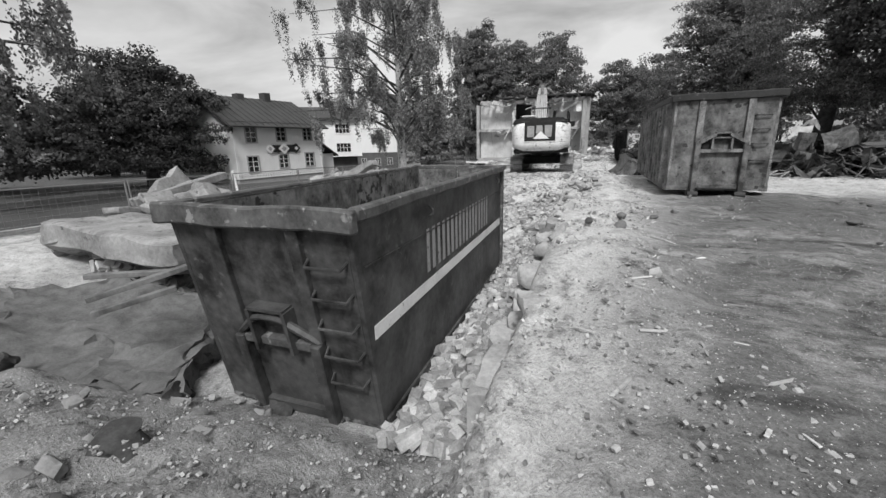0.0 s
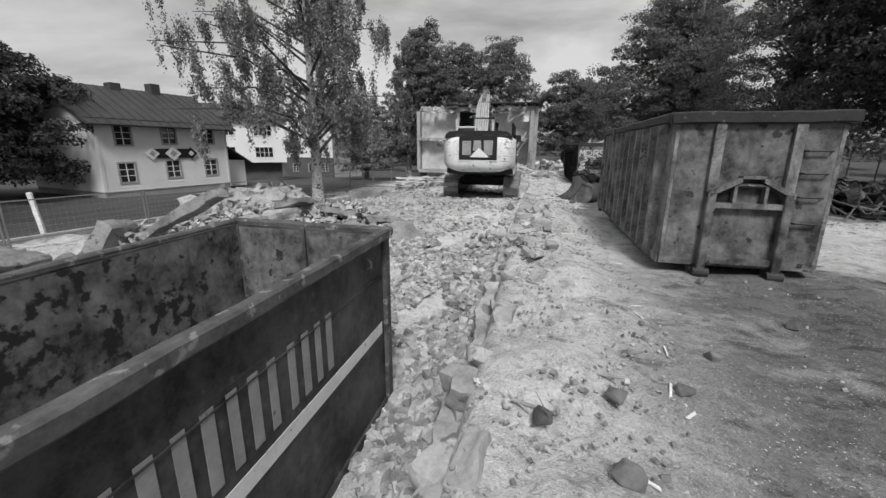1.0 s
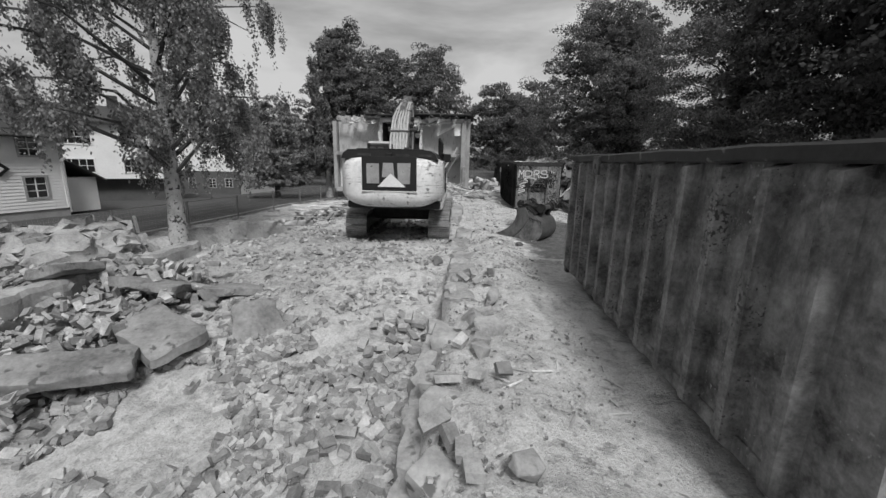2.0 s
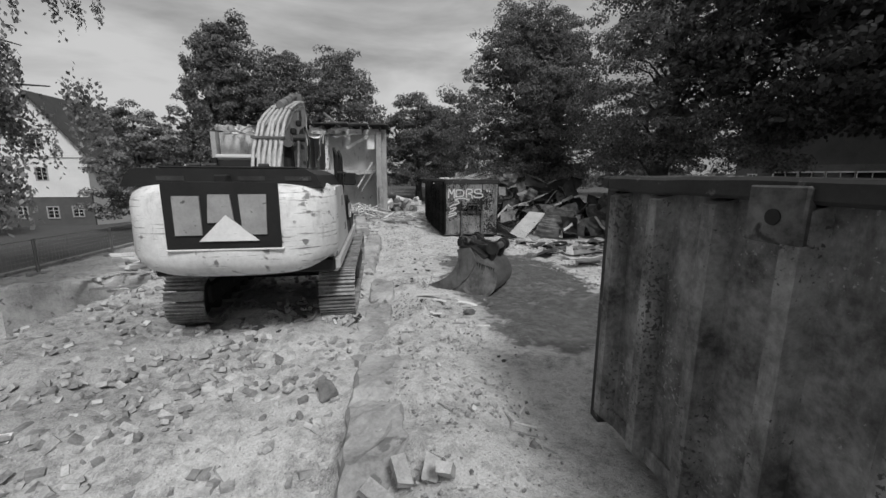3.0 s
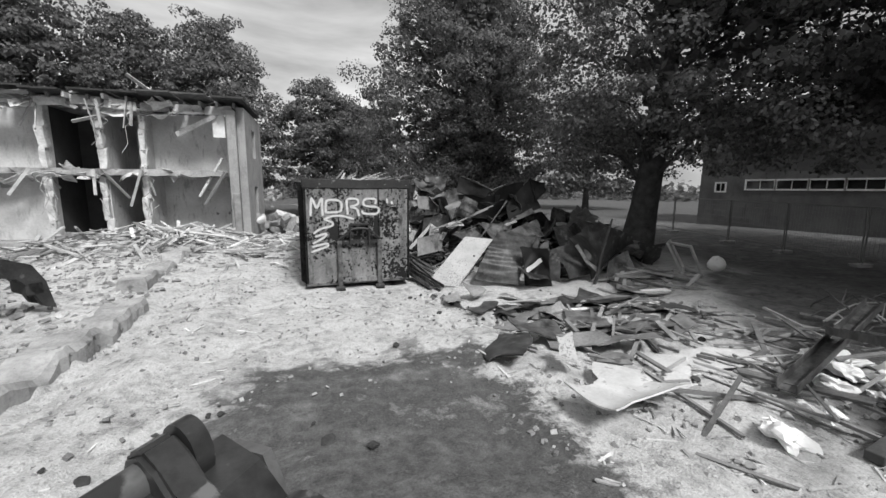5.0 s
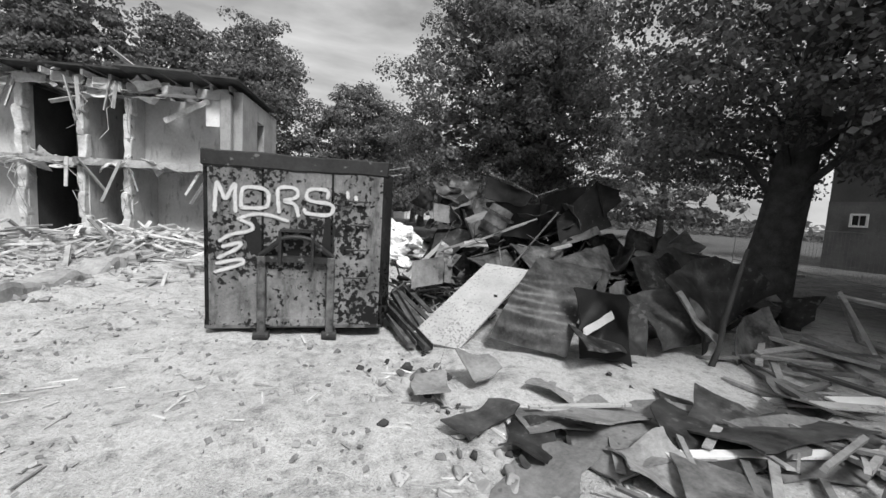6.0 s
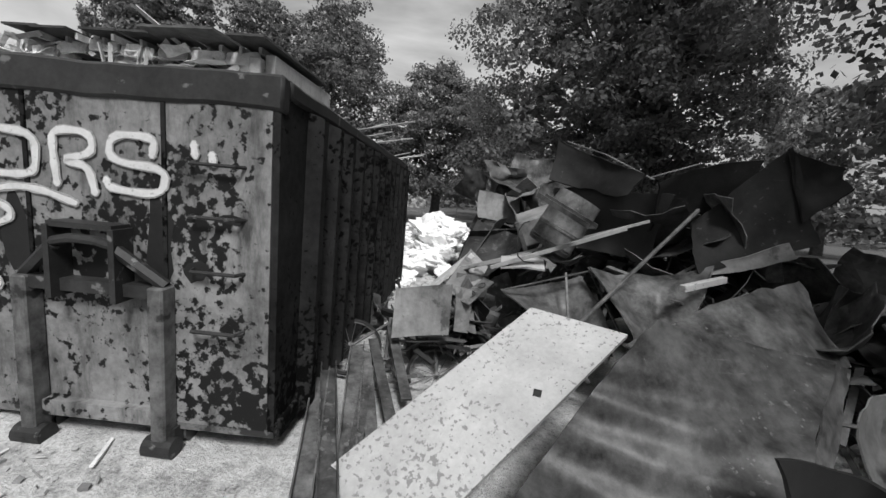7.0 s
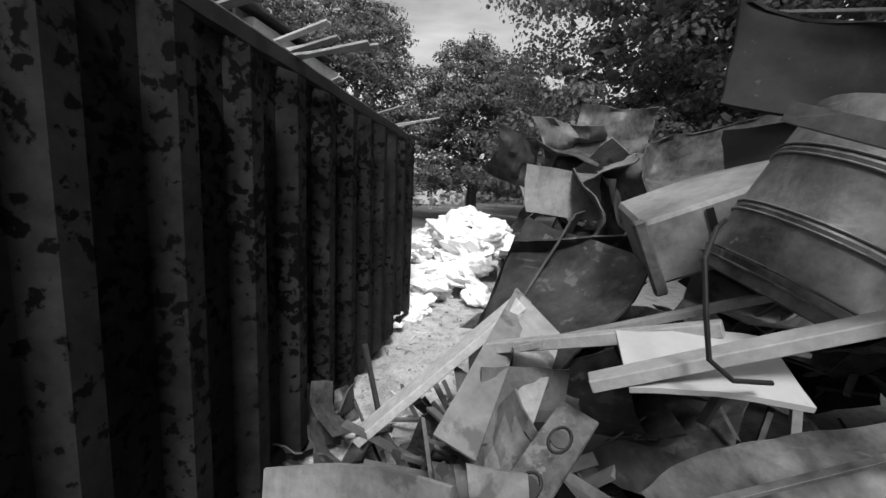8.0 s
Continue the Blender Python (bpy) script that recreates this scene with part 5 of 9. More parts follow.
def demolished_building():
    rng = random.Random(11)
    base = site(38.4, -0.33, 0.35)
    d = thing("demolished_house", Matrix.Translation(base) @ pose(0, 0, 0, 0, 0, -19.3), "two-storey house torn open by demolition, rooms laid bare", "building")
    W, D, H1, H2 = 10.4, 4.3, 2.70, 5.30       # x runs from -W to 0
    open_wall("outer_wall", d, M_EXTWALL, 0.0, D, -0.1, 5.45, -0.30, 0.30, [(1.6, 2.5, 0.9, 2.2), (1.6, 2.5, 3.5, 4.8)], pose(0, 0, 0, 0, 0, 90))
    open_wall("back_wall", d, M_PLASTER, -W, -0.31, -0.1, 5.40, D, 0.3, [(-2.6, -2.05, 0.0, 2.0), (-9.2, -8.2, 3.4, 4.7)])
    part("outer_wall", bx(-W - 0.3, 0.5, -0.1, -W, D, 5.2), M_EXTWALL, d)
    for i in range(13):
        y = 0.15 + i * (D - 0.3) / 12
        part("cladding_batten", bx(0.0, y, 0.3, 0.03, y + 0.06, 5.3), M_EXTWALL, d)
    # partitions
    for x, front, mat in ((-3.55, 0.15, M_PLASTER), (-4.95, 0.05, M_PLASTER), (-6.75, 0.25, M_PLASTER)):
        for z0, z1 in ((-0.1, H1 - 0.1), (H1 + 0.15, H2 - 0.1)):
            f = front + rng.uniform(0, 0.4)
            part("partition_wall", bx(x - 0.09, f, z0, x + 0.09, D - 0.01, z1), mat, d)
            for k in range(3):
                hh = (z1 - z0) / 3
                ob = part("torn_wall_end", rough_block(rng, rng.uniform(0.20, 0.28), rng.uniform(0.25, 0.4), hh + 0.06, 0.045, 6), M_TORN, d, shade=True)
                ob.matrix_basis = pose(x + rng.uniform(-0.05, 0.05), f - 0.02, z0 + hh * (k + 1) + 0.03)
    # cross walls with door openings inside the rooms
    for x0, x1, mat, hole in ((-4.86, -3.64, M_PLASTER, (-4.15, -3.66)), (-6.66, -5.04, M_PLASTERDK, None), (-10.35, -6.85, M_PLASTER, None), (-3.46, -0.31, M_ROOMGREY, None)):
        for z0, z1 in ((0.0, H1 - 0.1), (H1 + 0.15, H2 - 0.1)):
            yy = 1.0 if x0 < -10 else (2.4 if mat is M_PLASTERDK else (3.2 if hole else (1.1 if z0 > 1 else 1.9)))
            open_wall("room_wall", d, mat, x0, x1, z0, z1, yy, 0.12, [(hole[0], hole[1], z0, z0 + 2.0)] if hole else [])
    # side walls of the dark room, lined far darker than the plaster
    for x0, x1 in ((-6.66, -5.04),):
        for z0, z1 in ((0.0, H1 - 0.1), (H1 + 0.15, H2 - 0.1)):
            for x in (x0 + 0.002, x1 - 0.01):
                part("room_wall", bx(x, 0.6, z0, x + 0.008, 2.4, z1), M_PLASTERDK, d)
    part("floor_slab", ragged_slab(rng, -W, -0.31, 0.25, D, H1 - 0.10, H1 + 0.14, 0.45, 26), M_CONC, d)
    part("floor_slab", ragged_slab(rng, -W, -0.31, 2.4, D, H2 - 0.10, H2 + 0.06, 0.9, 26), M_CONC, d)
    part("ground_slab", bx(-W, 0.0, -0.3, -0.31, D, -0.02), M_CONC, d)
    part("corner_pier", bx(-0.36, -0.28, -0.2, -0.004, -0.01, 5.30, bevel=0.03), M_EXTWALL, d)
    part("loose_post", bx(-0.20, -0.62, -0.5, 0.06, -0.32, 1.9, bevel=0.02), M_WOOD, d)
    part("fallen_brace", bx(-0.05, -0.04, -1.9, 0.05, 0.04, 0.0, bevel=0.01), M_TORN, d).matrix_basis = pose(-0.62, -0.10, 3.35, 6, 32, 0)
    part("fallen_brace", bx(-0.10, -0.03, -1.7, 0.10, 0.03, 0.0, bevel=0.01), M_TORN, d).matrix_basis = pose(-0.75, -0.10, 5.05, 4, 62, 0)
    # roof remnants: rafters, boards, hanging sheets
    for i in range(17):
        x = -W + 0.4 + i * 0.62
        l = rng.uniform(-0.2, 0.5)
        part("rafter", bx(x, -l, H2 + 0.10, x + 0.09, D + 0.4, H2 + 0.28, m=pose(0, 0, 0, rng.uniform(-2, 2), 0, rng.uniform(-2, 2))), M_WOOD, d)
    for i in range(13):
        x = rng.uniform(-W, -0.8)
        bm = bx(-rng.uniform(0.4, 1.3), -0.07, -0.02, rng.uniform(0.3, 1.2), 0.07, 0.02)
        part("hanging_board", bm, M_WOOD, d).matrix_basis = pose(x, rng.uniform(-0.5, 0.3), H2 + rng.uniform(-0.35, 0.35), rng.uniform(-60, 60), rng.uniform(-35, 35), rng.uniform(-40, 40))
    for i in (2, 3, 4, 5, 6, 7, 8):
        x = -W + 0.2 + i * 1.18
        part("roof_boarding", bx(x, -0.55 - rng.uniform(0, 0.6), H2 + 0.34, x + 1.14, 1.8 + (i % 3) * 1.0, H2 + 0.40, m=pose(0, 0, rng.uniform(-0.02, 0.06), rng.uniform(-1.5, 1.5), rng.uniform(-1, 1), 0)), M_WOODDK, d)
    for i in range(14):
        x = rng.choice((-3.55, -4.95, -6.75, -0.6)) + rng.uniform(-0.4, 0.4)
        z = rng.choice((H1, H2))
        part("hanging_board", bx(-0.05, -0.02, -rng.uniform(0.6, 1.7), 0.05, 0.02, 0.0), M_WOOD, d).matrix_basis = pose(x, rng.uniform(-0.4, 0.1), z + 0.1, rng.uniform(-25, 25), rng.uniform(-35, 35), rng.uniform(0, 180))
    for i in range(12):
        x = rng.choice((-3.5, -4.8, -6.6)) + rng.uniform(-0.3, 0.3)
        z = rng.choice((H1, H2))
        pts = [(x + rng.uniform(-0.25, 0.25), -0.3 + rng.uniform(-0.15, 0.2), z - k * rng.uniform(0.25, 0.4)) for k in range(6)]
        part("cable", tb(pts, 0.012, 5), M_WOOD, d)
    # torn ceiling sheets
    for x, w in ((-1.6, 1.5), (-2.6, 0.9), (-4.2, 1.0), (-8.2, 1.6)):
        part("ceiling_sheet", crumpled(rng, w, 0.7, 5, 4, 0.15, 0.6, 0.02, 0.08), M_WHITE, d).matrix_basis = pose(x, 0.1, H2 - 0.25, rng.uniform(15, 40), rng.uniform(-25, 25), rng.uniform(-20, 20))
    part("ceiling_sheet", bx(-0.9, -0.02, 4.2, -0.45, 0.01, 5.25), M_WHITE, d)
    # torn plaster and lath along the open floor edges
    for i in range(34):
        x = rng.uniform(-W, -0.7)
        z = rng.choice((H1, H2)) + rng.uniform(-0.22, 0.16)
        w = rng.uniform(0.25, 0.8)
        part("plaster_scrap", crumpled(rng, w, rng.uniform(0.12, 0.4), 5, 4, 0.12, rng.uniform(-1, 1), 0.02, 0.05), M_TORN if i % 3 else M_WOOD, d).matrix_basis = pose(x, rng.uniform(-0.35, 0.15), z, rng.uniform(-50, 50), rng.uniform(-20, 20), rng.uniform(-25, 25))
    for i in range(9):
        x = -W + 0.3 + i * 1.12
        part("roof_fascia", rough_block(rng, 1.0, 0.10, 0.34, 0.05, 5), M_TORN if i % 2 else M_WOOD, d, shade=True).matrix_basis = pose(x + 0.5, rng.uniform(-0.15, 0.05), H2 + 0.18 + rng.uniform(-0.06, 0.08), 0, rng.uniform(-4, 4), rng.uniform(-5, 5))
    return d


demolished_building()
r_b = random.Random(61)
for i in range(22):
    x, y = r_b.uniform(13.3, 16.2), r_b.uniform(37.6, 39.6)
    ob = part("masonry_block", rough_block(r_b, r_b.uniform(0.25, 0.55), r_b.uniform(0.3, 0.9), r_b.uniform(0.2, 0.4), 0.03, 3), M_TORN if i % 2 else M_SLAB, shade=True)
    ob.matrix_basis = pose(x, y, gz(x, y) + r_b.uniform(0.3, 1.1), r_b.gauss(0, 25), r_b.gauss(0, 25), r_b.uniform(0, 360))
    tagged(ob, "broken masonry block in the pile by the house", "masonry block", "masonry pile")

# ---- houses across the street ----
def window(parent, x, z, w, h, y, cols=2, rows=3, frame=M_FRAME):
    """A window in the wall plane y (outside towards -y): casing, glass, glazing bars."""
    bm = bmesh.new()
    t = 0.10
    box(bm, x - t, y - 0.05, z - t, x + w + t, y + 0.02, z)
    box(bm, x - t, y - 0.05, z + h, x + w + t, y + 0.02, z + h + t)
    box(bm, x - t, y - 0.05, z, x, y + 0.02, z + h)
    box(bm, x + w, y - 0.05, z, x + w + t, y + 0.02, z + h)
    win = part("window", bm, frame, parent)
    part("pane", bx(x, y + 0.05, z, x + w, y + 0.06, z + h), M_GLASS, win)
    for i in range(1, cols):
        part("glazing_bar", bx(x + w * i / cols - 0.022, y + 0.01, z, x + w * i / cols + 0.022, y + 0.045, z + h), M_WHITE, win)
    for i in range(1, rows):
        part("glazing_bar", bx(x, y + 0.012, z + h * i / rows - 0.016, x + w, y + 0.043, z + h * i / rows + 0.016), M_WHITE, win)
    return win


def boards(parent, x0, x1, z0, z1, y, holes, mat, step=0.16, m=None):
    """Lapped weatherboards, left out at the openings, joined into one skin."""
    bm = bmesh.new()
    z = z0
    while z < z1 - 0.02:
        top = min(z + step, z1)
        cuts = [(x0, x1)]
        for a, b, c, d in holes:
            if c < top and d > z:
                cuts = [p for q in cuts for p in ((q[0], min(q[1], a)), (max(q[0], b), q[1])) if p[1] - p[0] > 0.01]
        for a, b in cuts:
            prism(bm, [(y - 0.028, z), (y - 0.028, z + 0.012), (y - 0.006, top), (y, top), (y, z)], a, b)
        z = top
    if m is not None:
        bmesh.ops.transform(bm, matrix=m, verts=bm.verts)
    return tagged(part("weatherboard_skin", bm, mat, parent), kind="stuff")


def white_house():
    yaw = math.degrees(math.atan2(0.866, 0.499))
    h = thing("house", pose(-14.98, 25.7, -0.62, 0, 0, yaw), "long white weatherboarded two-storey house with dark seamed roof", "house", "houses")
    L, D, E = 7.85, 7.5, 4.15
    wins = [(1.0, 2.95, 0.78, 1.0), (3.55, 3.05, 0.8, 0.95), (6.1, 3.1, 0.8, 0.95), (0.9, 0.85, 0.8, 1.05), (3.55, 1.0, 0.8, 0.98), (6.1, 1.0, 0.85, 1.0)]
    holes = [(x, x + w, z, z + hh) for x, z, w, hh in wins]
    open_wall("wall", h, M_HOUSE, 0, L, 0.35, E + 0.1, 0.0, 0.2, holes)
    boards(h, 0, L, 0.35, E, 0.0, holes, M_HOUSE)
    part("wall", bx(0, 0.2, 0.35, 0.2, D, E + 0.1), M_HOUSE, h)
    boards(h, -D, 0, 0.35, E, 0.0, [(-2.4, -1.6, 1.0, 2.0)], M_HOUSE, m=pose(0, 0, 0, 0, 0, -90))
    part("wall", bx(L - 0.2, 0.2, 0.35, L, D, E + 0.1), M_HOUSE, h)
    part("wall", bx(0.2, D - 0.2, 0.35, L - 0.2, D, E + 0.1), M_HOUSE, h)
    part("plinth", bx(0.03, 0.03, -0.5, L - 0.03, D - 0.03, 0.35), M_PLINTHL, h)
    for x, z, w, hh in wins:
        window(h, x, z, w, hh, 0.0)
    window(h, 0, 0, 0.8, 1.0, 0.0).matrix_basis = pose(0, 2.4, 1.0, 0, 0, -90)
    for x in (0.0, L - 0.12):
        part("corner_board", bx(x - 0.03, -0.045, 0.35, x + 0.15, 0.0, E, bevel=0.008), M_HOUSE2, h)
    # roof with standing seams
    rise = 2.3
    r = pr([(-0.55, E - 0.08), (D / 2, E + rise), (D + 0.55, E - 0.08), (D + 0.55, E - 0.18), (D / 2, E + rise - 0.12), (-0.55, E - 0.18)], -0.5, L + 0.45)
    roof = part("roof", r, M_ROOF, h)
    sl = math.hypot(D / 2 + 0.55, rise + 0.08)
    a = math.degrees(math.atan2(rise + 0.08, D / 2 + 0.55))
    for i in range(17):
        x = -0.45 + i * (L + 0.85) / 16
        part("roof_seam", bx(x - 0.015, 0, 0, x + 0.015, sl, 0.045, m=pose(0, -0.55, E - 0.08, a, 0, 0)), M_ROOF, roof)
    part("gutter", tb([(-0.5, -0.60, E - 0.14), (L + 0.45, -0.60, E - 0.14)], 0.07, 8), M_ROOF, roof)
    for z in (0.55,):
        part("snow_guard", tb([(-0.4, -0.10, E + 0.20), (L + 0.3, -0.10, E + 0.20)], 0.02, 6), M_ROOF, roof)
    part("downpipe", tb([(L - 0.05, -0.5, E - 0.2), (L - 0.05, -0.12, E - 0.5), (L - 0.05, -0.12, 0.1)], 0.045, 8), M_FRAME, h)
    for x in (3.0, 5.4):
        part("chimney", bx(x, D / 2 - 0.35, E + rise - 0.4, x + 0.6, D / 2 + 0.35, E + rise + (0.5 if x > 4 else 0.25), bevel=0.02), M_ROOF, roof)
    # gable triangles
    for x in (0.0, L - 0.2):
        part("gable_wall", pr([(0.1, E), (D - 0.1, E), (D / 2, E + rise - 0.14)], x, x + 0.2), M_HOUSE, h)
    # painted sign made of plain shapes
    sign = part("sign_bar", bx(2.9, -0.10, 2.16, 5.2, -0.06, 2.72), M_BLACK, h, "dark sign bar")
    for x, s in ((2.75, 0.42), (4.0, 0.50), (5.15, 0.42)):
        o = [(-s, 0), (0, s * 0.9), (s, 0), (0, -s * 0.9)]
        part("sign_diamond", pr([(p, q) for p, q in o], 0, 0.03, pose(x, -0.105, 2.44, 0, 0, -90)), M_WHITE if x != 5.15 else M_BLACK, sign, "diamond sign shape")
        o = [(-s * 0.45, 0), (0, s * 0.4), (s * 0.45, 0), (0, -s * 0.4)]
        part("sign_diamond", pr(o, 0, 0.02, pose(x, -0.138, 2.44, 0, 0, -90)), M_FRAME if x != 5.15 else M_WHITE, sign, "diamond sign shape")
    # low annex with sloping roof at the far end
    part("annex_wall", bx(L, 0.6, 0.0, L + 1.9, 4.5, 1.9), M_HOUSE, h)
    part("annex_roof", pr([(L - 0.1, 3.2), (L + 2.3, 1.75), (L + 2.3, 1.65), (L - 0.1, 3.1)], -4.6, -0.3, pose(0, 0, 0, 0, 0, -90) @ pose(0, 0, 0)), M_ROOF, h)
    return h


white_house()


def white_block():
    """The plastered building beyond, on a dark recessed ground floor."""
    h = thing("apartment_house", pose(-16.7, 40.0, -0.7, 0, 0, 22), "white rendered two-storey house on a dark recessed ground floor", "house", "houses")
    W, D = 7.5, 8.0
    wins = [(4.8, 4.0, 1.5, 0.9), (4.8, 2.0, 1.5, 0.9), (1.5, 2.0, 1.6, 0.9), (1.5, 4.0, 1.6, 0.9)]
    open_wall("wall", h, M_HOUSE2, 0, W, 1.5, 5.6, 0.0, 0.25, [(x, x + w, z, z + hh) for x, z, w, hh in wins])
    for x, z, w, hh in wins:
        window(h, x, z, w, hh, 0.0, 4, 2, M_HOUSE2)
    part("wall", bx(0, 0.25, 1.5, 0.25, D, 5.6), M_HOUSE2, h)
    part("wall", bx(W - 0.25, 0.25, 1.5, W, D, 5.6), M_HOUSE2, h)
    part("wall", bx(0.25, D - 0.25, 1.5, W - 0.25, D, 5.6), M_HOUSE2, h)
    part("ground_floor", bx(0.4, 0.8, -0.6, W - 0.4, D - 0.3, 1.5), M_PLINTH, h)
    part("roof", pr([(-0.5, 5.55), (D / 2, 7.0), (D + 0.5, 5.55), (D + 0.5, 5.4), (-0.5, 5.4)], -0.5, W + 0.5), M_ROOF, h)
    part("chimney", bx(4.2, 3.6, 6.4, 4.9, 4.3, 7.8), M_ROOF, h)
    return h


white_block()


def gable_house():
    h = thing("house", pose(-14.4, 58.6, -2.1, 0, 0, -18), "white weatherboarded gable house on a dark rendered basement", "house", "houses")
    W, D, E = 7.2, 9.0, 6.9
    wins = [(3.2, 4.5, 0.8, 1.0)]
    low = [(1.3, 1.2, 0.7, 0.9), (3.6, 1.2, 0.8, 0.9), (5.6, 1.3, 0.75, 0.85)]
    holes = [(x, x + w, z, z + hh) for x, z, w, hh in wins]
    hl = [(x, x + w, z, z + hh) for x, z, w, hh in low]
    open_wall("wall", h, M_HOUSE, 0, W, 3.0, E, 0.0, 0.2, [q for q in holes if q[3] < E])
    boards(h, 0, W, 3.0, E, 0.0, [q for q in holes if q[3] < E], M_HOUSE, 0.2)
    open_wall("basement_wall", h, M_PLINTH, 0.02, W - 0.02, -0.4, 2.98, 0.02, 0.2, hl)
    part("gable_wall", pr([(0, E), (W, E), (W / 2, E + 4.8)], 0.0, 0.2, pose(0, 0.0, 0, 0, 0, -90) @ pose(0, 0, 0, 0, 0, 180) @ pose(0, -W, 0) @ Matrix.Identity(4)), M_HOUSE, h).matrix_basis = pose(0, 0, 0)
    for x, z, w, hh in wins[:2] + low:
        window(h, x, z, w, hh, 0.0)
    window(h, 3.2, 7.3, 0.8, 1.0, -0.07)
    for z, k in ((6.35, 0.0), (8.75, 1.42)):
        part("belt_board", bx(-0.03 + k, -0.06, z, W + 0.03 - k, -0.03, z + 0.1), M_FRAME, h)
    part("wall", bx(W - 0.2, 0.22, -0.4, W - 0.01, D, E), M_HOUSE, h)
    part("wall", bx(0.01, 0.22, -0.4, 0.2, D, E), M_HOUSE, h)
    part("wall", bx(0.2, D - 0.2, -0.4, W - 0.2, D, E), M_HOUSE, h)
    bm = pr([(-0.7, E - 0.65), (W / 2, E + 4.95), (W + 0.7, E - 0.65), (W + 0.7, E - 0.85), (W / 2, E + 4.75), (-0.7, E - 0.85)], -0.5, D + 0.4, pose(0, 0, 0, 0, 0, 90) @ Matrix.Scale(-1, 4, (0, 1, 0)))
    bmesh.ops.recalc_face_normals(bm, faces=bm.faces)
    part("roof", bm, M_ROOF, h)
    return h


gable_house()


def school_block():
    """The long low building past the trees: pale lower wall, coloured dark for tree shade, with a window strip; dark
    upper storey.
    """
    h = thing("school_building", pose(41.0, 29.4, 0.0, 0, 0, -90), "long building with pale lower wall, window strip and dark upper storey", "building")
    W, D = 36.0, 10.0
    wins = [(2.7 + 1.55 * i, 2.65, 1.42, 0.5) for i in range(4)] + [(1.0, 2.5, 0.5, 0.5)]
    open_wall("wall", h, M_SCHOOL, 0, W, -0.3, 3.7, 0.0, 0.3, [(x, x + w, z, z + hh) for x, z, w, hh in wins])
    for x, z, w, hh in wins:
        window(h, x, z, w, hh, 0.0, 2, 1, M_WHITE)
    part("upper_wall", bx(0, 0.05, 3.7, W, D, 7.6), M_PLINTH, h)
    part("roof", bx(-0.3, -0.4, 7.6, W + 0.3, D + 0.3, 7.8), M_ROOF, h)
    return h


school_block()


def far_block(name, x, y, yaw, W, D, H, label, rows=3, cols=8):
    h = thing(name, pose(x, y, 0.0, 0, 0, yaw), label, "building", "far buildings")
    wins = [(1.2 + i * (W - 2) / cols, 1.0 + j * 2.9, 1.3, 1.4) for i in range(cols) for j in range(rows)]
    open_wall("wall", h, M_PLASTER, 0, W, -0.5, H, 0.0, 0.3, [(a, a + w, z, z + hh) for a, z, w, hh in wins])
    for a, z, w, hh in wins:
        window(h, a, z, w, hh, 0.0, 2, 1, M_WHITE)
    part("wall", bx(0, 0.3, -0.5, W, D, H), M_PLASTER, h)
    part("roof", bx(-0.3, -0.3, H, W + 0.3, D + 0.3, H + 0.3), M_ROOF, h)


far_block("apartment_block", 42, 92, -8, 40, 10, 9.5, "pale apartment block far beyond the park trees")
far_block("apartment_block", 4, 112, 5, 30, 10, 7.0, "low pale building far beyond the park trees", 2, 7)


# ---- trees ----
def leaves(rng, centres, spread, per, size, droop=0.3):
    """Leaf quads round clump centres: verts, faces."""
    n = len(centres) * per
    c = np.repeat(centres, per, 0) + rng.normal(0, 1, (n, 3)) * np.repeat(np.asarray(spread).reshape(-1, 3) if np.ndim(spread) > 1 else np.tile(spread, (len(centres), 1)), per, 0)
    a = rng.normal(0, 1, (n, 3))
    a[:, 2] = a[:, 2] * 0.45 - droop
    a /= np.linalg.norm(a, axis=1)[:, None]
    up = rng.normal(0, 0.55, (n, 3)) + (0, 0, 1)
    b = np.cross(a, up)
    b /= np.linalg.norm(b, axis=1)[:, None] + 1e-9
    s = size * rng.uniform(0.6, 1.35, n)[:, None]
    q = np.stack([c - a * s * 0.5, c + b * s * 0.32, c + a * s * 0.5, c - b * s * 0.32], 1)
    f = np.arange(4 * n).reshape(n, 4)
    return q.reshape(-1, 3), f


def dome_leaves(rng, centres, reach, per, size):
    """Leaves over the upper side of flattened clumps, lying like shingles: verts, faces."""
    n = len(centres) * per
    d = rng.normal(0, 1, (n, 3))
    d[:, 2] = np.abs(d[:, 2]) * 0.95 - 0.30
    d /= np.linalg.norm(d, axis=1)[:, None]
    R = np.repeat(np.asarray(reach), per, 0)
    c = np.repeat(centres, per, 0) + d * R * rng.uniform(0.72, 1.10, n)[:, None] + rng.normal(0, 0.05, (n, 3))
    nrm = d + rng.normal(0, 0.45, (n, 3)) + (0, 0, 0.25)
    nrm /= np.linalg.norm(nrm, axis=1)[:, None]
    a = np.cross(nrm, rng.normal(0, 1, (n, 3)))
    a /= np.linalg.norm(a, axis=1)[:, None] + 1e-9
    b = np.cross(nrm, a)
    s = size * rng.uniform(0.6, 1.35, n)[:, None]
    q = np.stack([c - a * s * 0.5, c + b * s * 0.36, c + a * s * 0.5, c - b * s * 0.36], 1)
    return q.reshape(-1, 3), np.arange(4 * n).reshape(n, 4)


